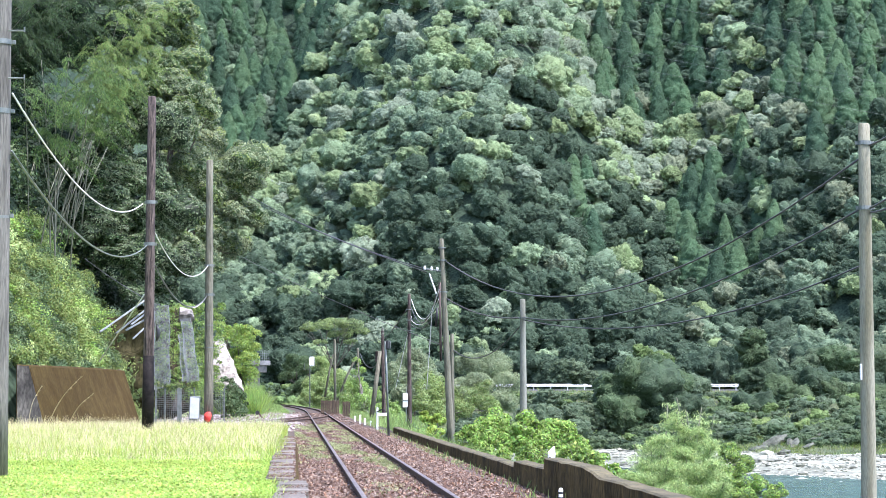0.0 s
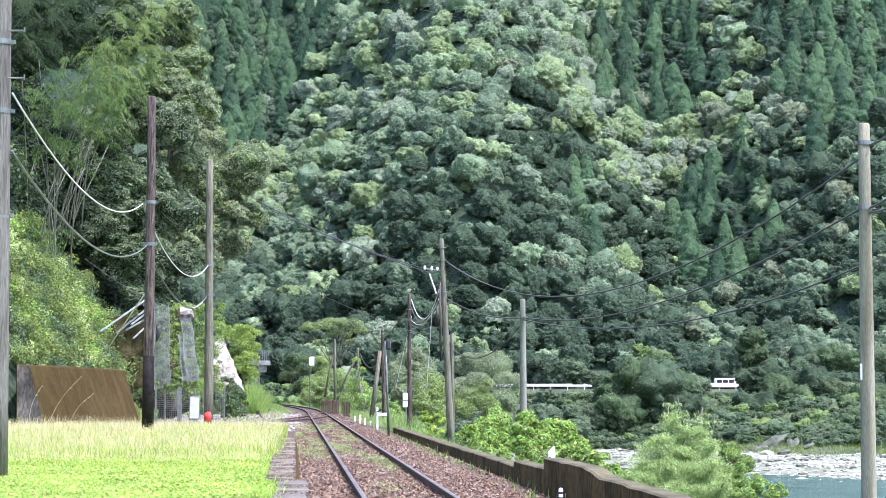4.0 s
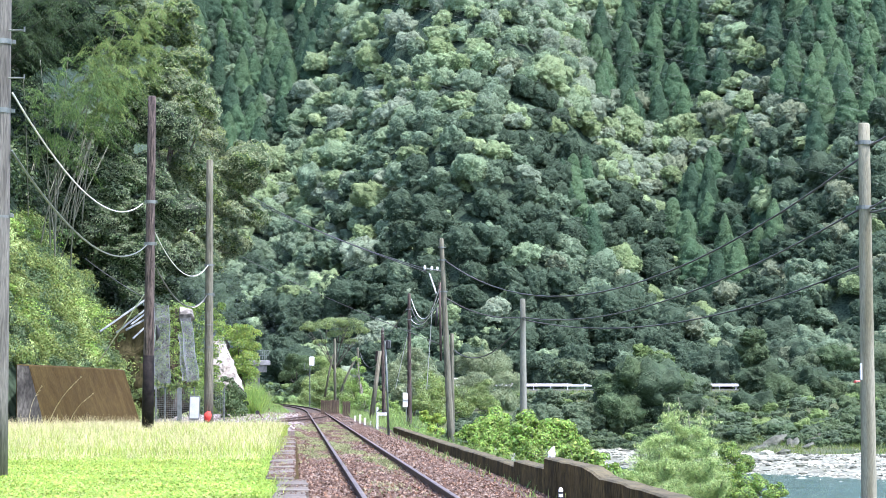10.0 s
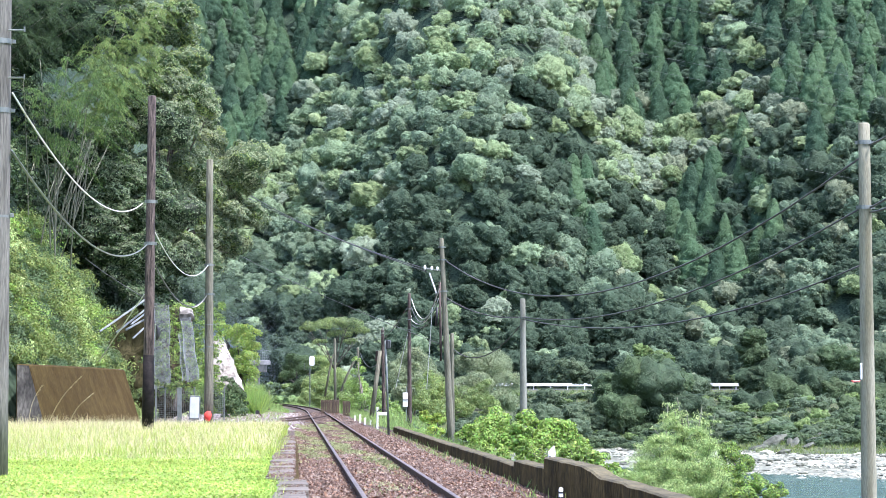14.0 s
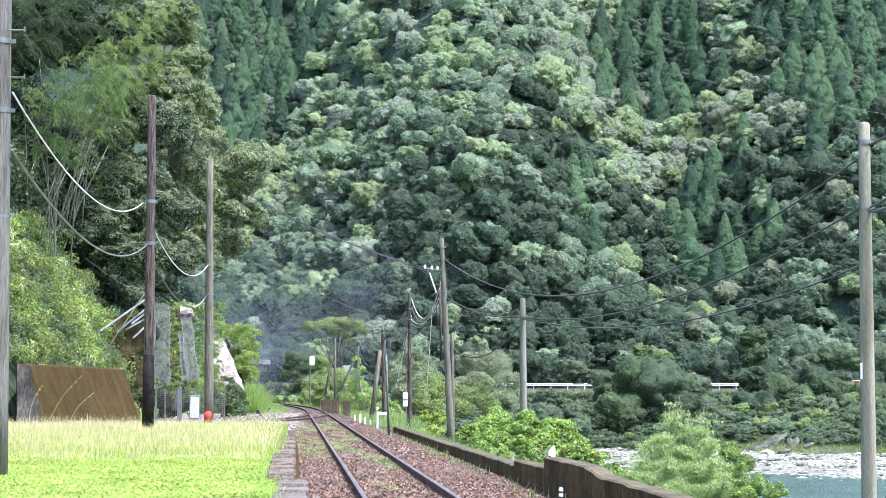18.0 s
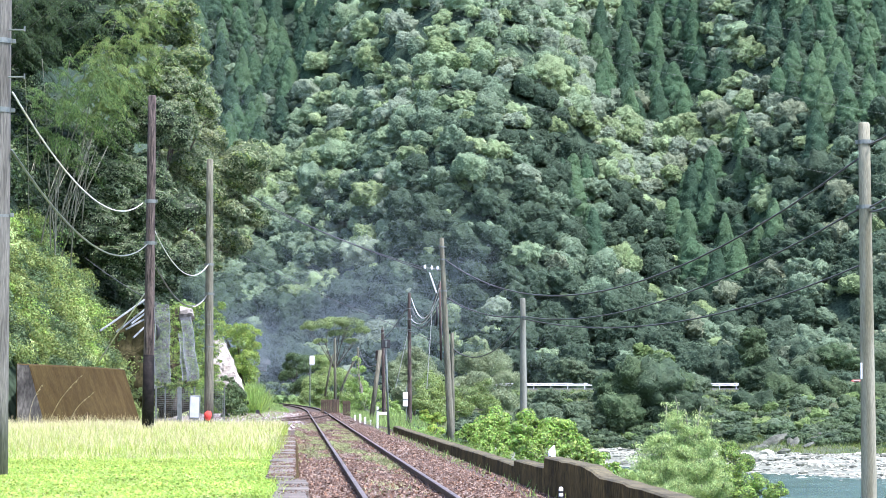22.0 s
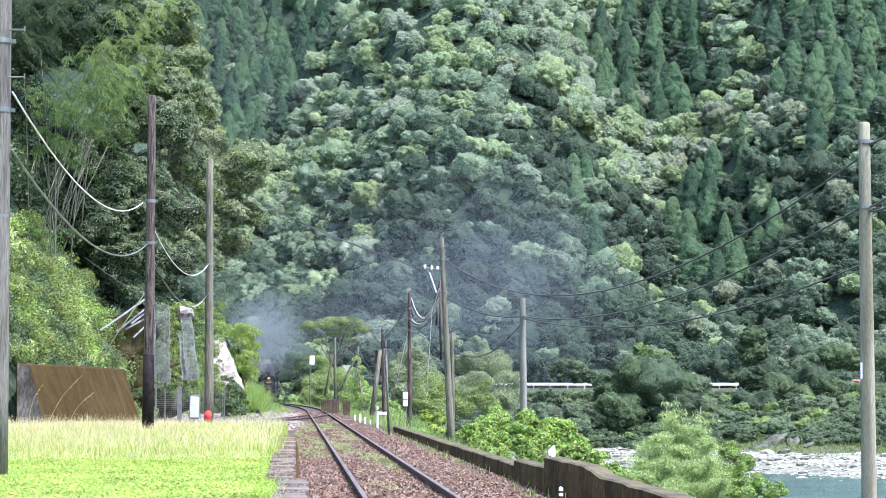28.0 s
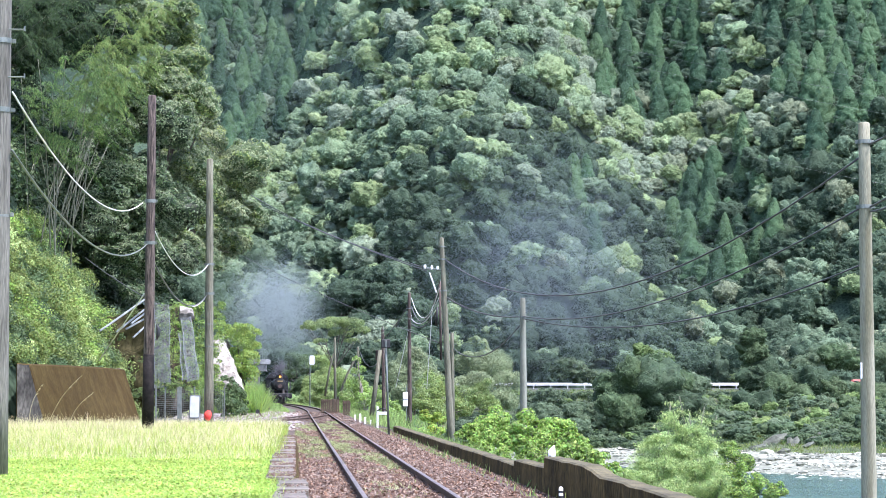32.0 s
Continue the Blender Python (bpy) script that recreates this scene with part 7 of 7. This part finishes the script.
for k in range(15):
    te = 14.6 + k * 0.85
    PUFFS.append((mesh_a[k % 3], "smoke_puff", smoke_way(te, 78 - 0.4 * k + RNG.uniform(-6, 6), (11, 5, 8, 2)[k % 4], RNG.uniform(-8, 14), (0.9, 0.5, 0.7, 0.3)[k % 4], 14 + k % 5 * 5)))
for k in range(10):
    te = 15.5 + k * 1.1
    PUFFS.append((mesh_b[k % 3], "smoke_veil", smoke_way(te, 80 + RNG.uniform(-14, 8), (12, 3, 8)[k % 3], RNG.uniform(-10, 10), (1.1, 0.2, 0.7)[k % 3], 20 + k % 3 * 8)))
for k in range(10):
    te = 25.6 + k * 0.65
    PUFFS.append((mesh_c[k % 2], "smoke_billow", smoke_way(te, 3 + RNG.uniform(-4, 9), 2.5 + RNG.uniform(-1, 2), RNG.uniform(-2, 4), 0.9, 5 + k % 4 * 3.5)))

# ---- cars on the far road ----


def car(name, body_mat, label, h=1.9, n=4.4):
    """A small van: body, windows, lamps and wheels."""
    root = tagged(new(name), label, "car")
    bm = bmesh.new()
    box(bm, -n / 2, -0.8, 0.3, n / 2, 0.8, 1.0, 0.1)
    box(bm, -n / 2 + 0.7, -0.74, 0.95, n / 2 - 0.05, 0.74, h, 0.14)
    part("body", bm, body_mat, root)
    for k in range(3):
        bm = bmesh.new()
        box(bm, -n / 2 + 0.95 + k * 1.05, -0.755, 1.08, -n / 2 + 1.85 + k * 1.05, -0.735, h - 0.22, 0.01)
        part("window", bm, M_BLACK, root)
    for xx in (-n / 2 + 0.75, n / 2 - 0.8):
        for yy in (-0.78, 0.62):
            bm = bmesh.new()
            tube(bm, [(xx, yy, 0.31), (xx, yy + 0.16, 0.31)], 0.31, 16)
            wl = part("wheel", bm, M_BLACK, root)
            bm = bmesh.new()
            tube(bm, [(xx, yy - 0.01, 0.31), (xx, yy + 0.0, 0.31)], 0.18, 12)
            part("rim", bm, M_STEEL, wl)
    bm = bmesh.new()
    box(bm, -n / 2 - 0.02, -0.7, 0.6, -n / 2 + 0.02, -0.4, 0.8, 0.01)
    part("headlight", bm, M_STEEL, root)
    return root


van = car("white_van", M_WHITE, "white van driving along the far valley road")
M_CARRED = material("faded_red_paint", (0.45, 0.10, 0.08), (0.5, 0.13, 0.10), 4, 0.4, 0.05, 30)
red_car = car("small_car", M_CARRED, "small red car on the far valley road", 1.5, 3.6)
ROAD_Y = float(hill_foot(60)) - 4.5

# thin smoke that has drifted up behind the hill
for k in range(3):
    rows = []
    for j in range(9):
        t = j * 4.0
        u = t / 32.0
        rows.append((t, pose(-62 + 6 * k + 46 * u ** 1.6, 430 - 10 * k, 26 + 9 * k + 26 * u, 0, 0, 20 * u)))
    PUFFS.append((mesh_b[k], "smoke_veil", rows))


def sway(ob, deg, period, phase, axis_y=0.6):
    """A plant nodding in the wind about its foot."""
    p = ob.location.copy()
    rows = []
    for k in range(65):
        t = k * 0.5
        a = deg * (math.sin(math.tau * t / period + phase) + 0.45 * math.sin(math.tau * t / (period * 0.43) + 2 * phase))
        rows.append((t, pose(p.x, p.y, p.z, a * 0.4, a * axis_y, 0)))
    walk(ob, rows)


def motions():
    walk(loco, [(t * 0.5, on_track(loco_y(t * 0.5))) for t in range(65)])
    walk(tender, [(t * 0.5, on_track(loco_y(t * 0.5) + 9.9)) for t in range(65)])
    for wh, y_, r in wheels:
        walk(wh, [(k * 0.0625, pose(0, y_, r, math.degrees((loco_y(0) - loco_y(k * 0.0625)) / r), 0, 0)) for k in range(513)])
    for mesh, name, rows in PUFFS:
        ob = tagged(new(name, mesh), "thin blue-grey smoke drifting from the locomotive", "smoke", "smoke plume")
        walk(ob, rows)
    jet = tagged(new("smoke_jet", mesh_d), "dark smoke leaving the chimney", "smoke", "smoke plume")
    walk(jet, [(t * 0.5, on_track(loco_y(t * 0.5)) @ pose(0, 0.85, 4.1)) for t in range(65)])
    walk(van, [(0.0, pose(107.3, ROAD_Y, 2.02)), (4.0, pose(75.0, ROAD_Y, 2.02)), (8.0, pose(42.5, ROAD_Y, 2.02)), (10.0, pose(29.0, ROAD_Y, 2.02)), (12.0, pose(23.5, ROAD_Y, 2.02)), (13.0, pose(23.0, ROAD_Y, 2.02)), (32.0, pose(23.0, ROAD_Y, 2.02))])
    walk(red_car, [(0.0, pose(150.0, ROAD_Y + 1.0, 2.02)), (5.0, pose(125.0, ROAD_Y + 1.0, 2.02)), (9.0, pose(101.5, ROAD_Y + 1.0, 2.02)), (10.5, pose(99.4, ROAD_Y + 1.0, 2.02)), (11.5, pose(99.2, ROAD_Y + 1.0, 2.02)), (32.0, pose(99.2, ROAD_Y + 1.0, 2.02))])
    walk(head, [(t, pose(*SIGNAL_HEAD, 0, 0, a)) for t, a in ((0, 68), (10, 68), (19, 66), (20, 38), (21, 14), (22, 2), (23, 0), (32, 0))])
    sway(clump_a, 0.9, 7.0, 0.4)
    sway(clump_b, 0.5, 6.1, 1.7)
    sway(clump_c, 0.5, 6.7, 2.9)
    sway(thicket, 1.2, 4.3, 0.9)
    sway(wisps, 2.0, 3.6, 2.1)
    sway(umbrella, 0.5, 5.2, 0.2)


motions()
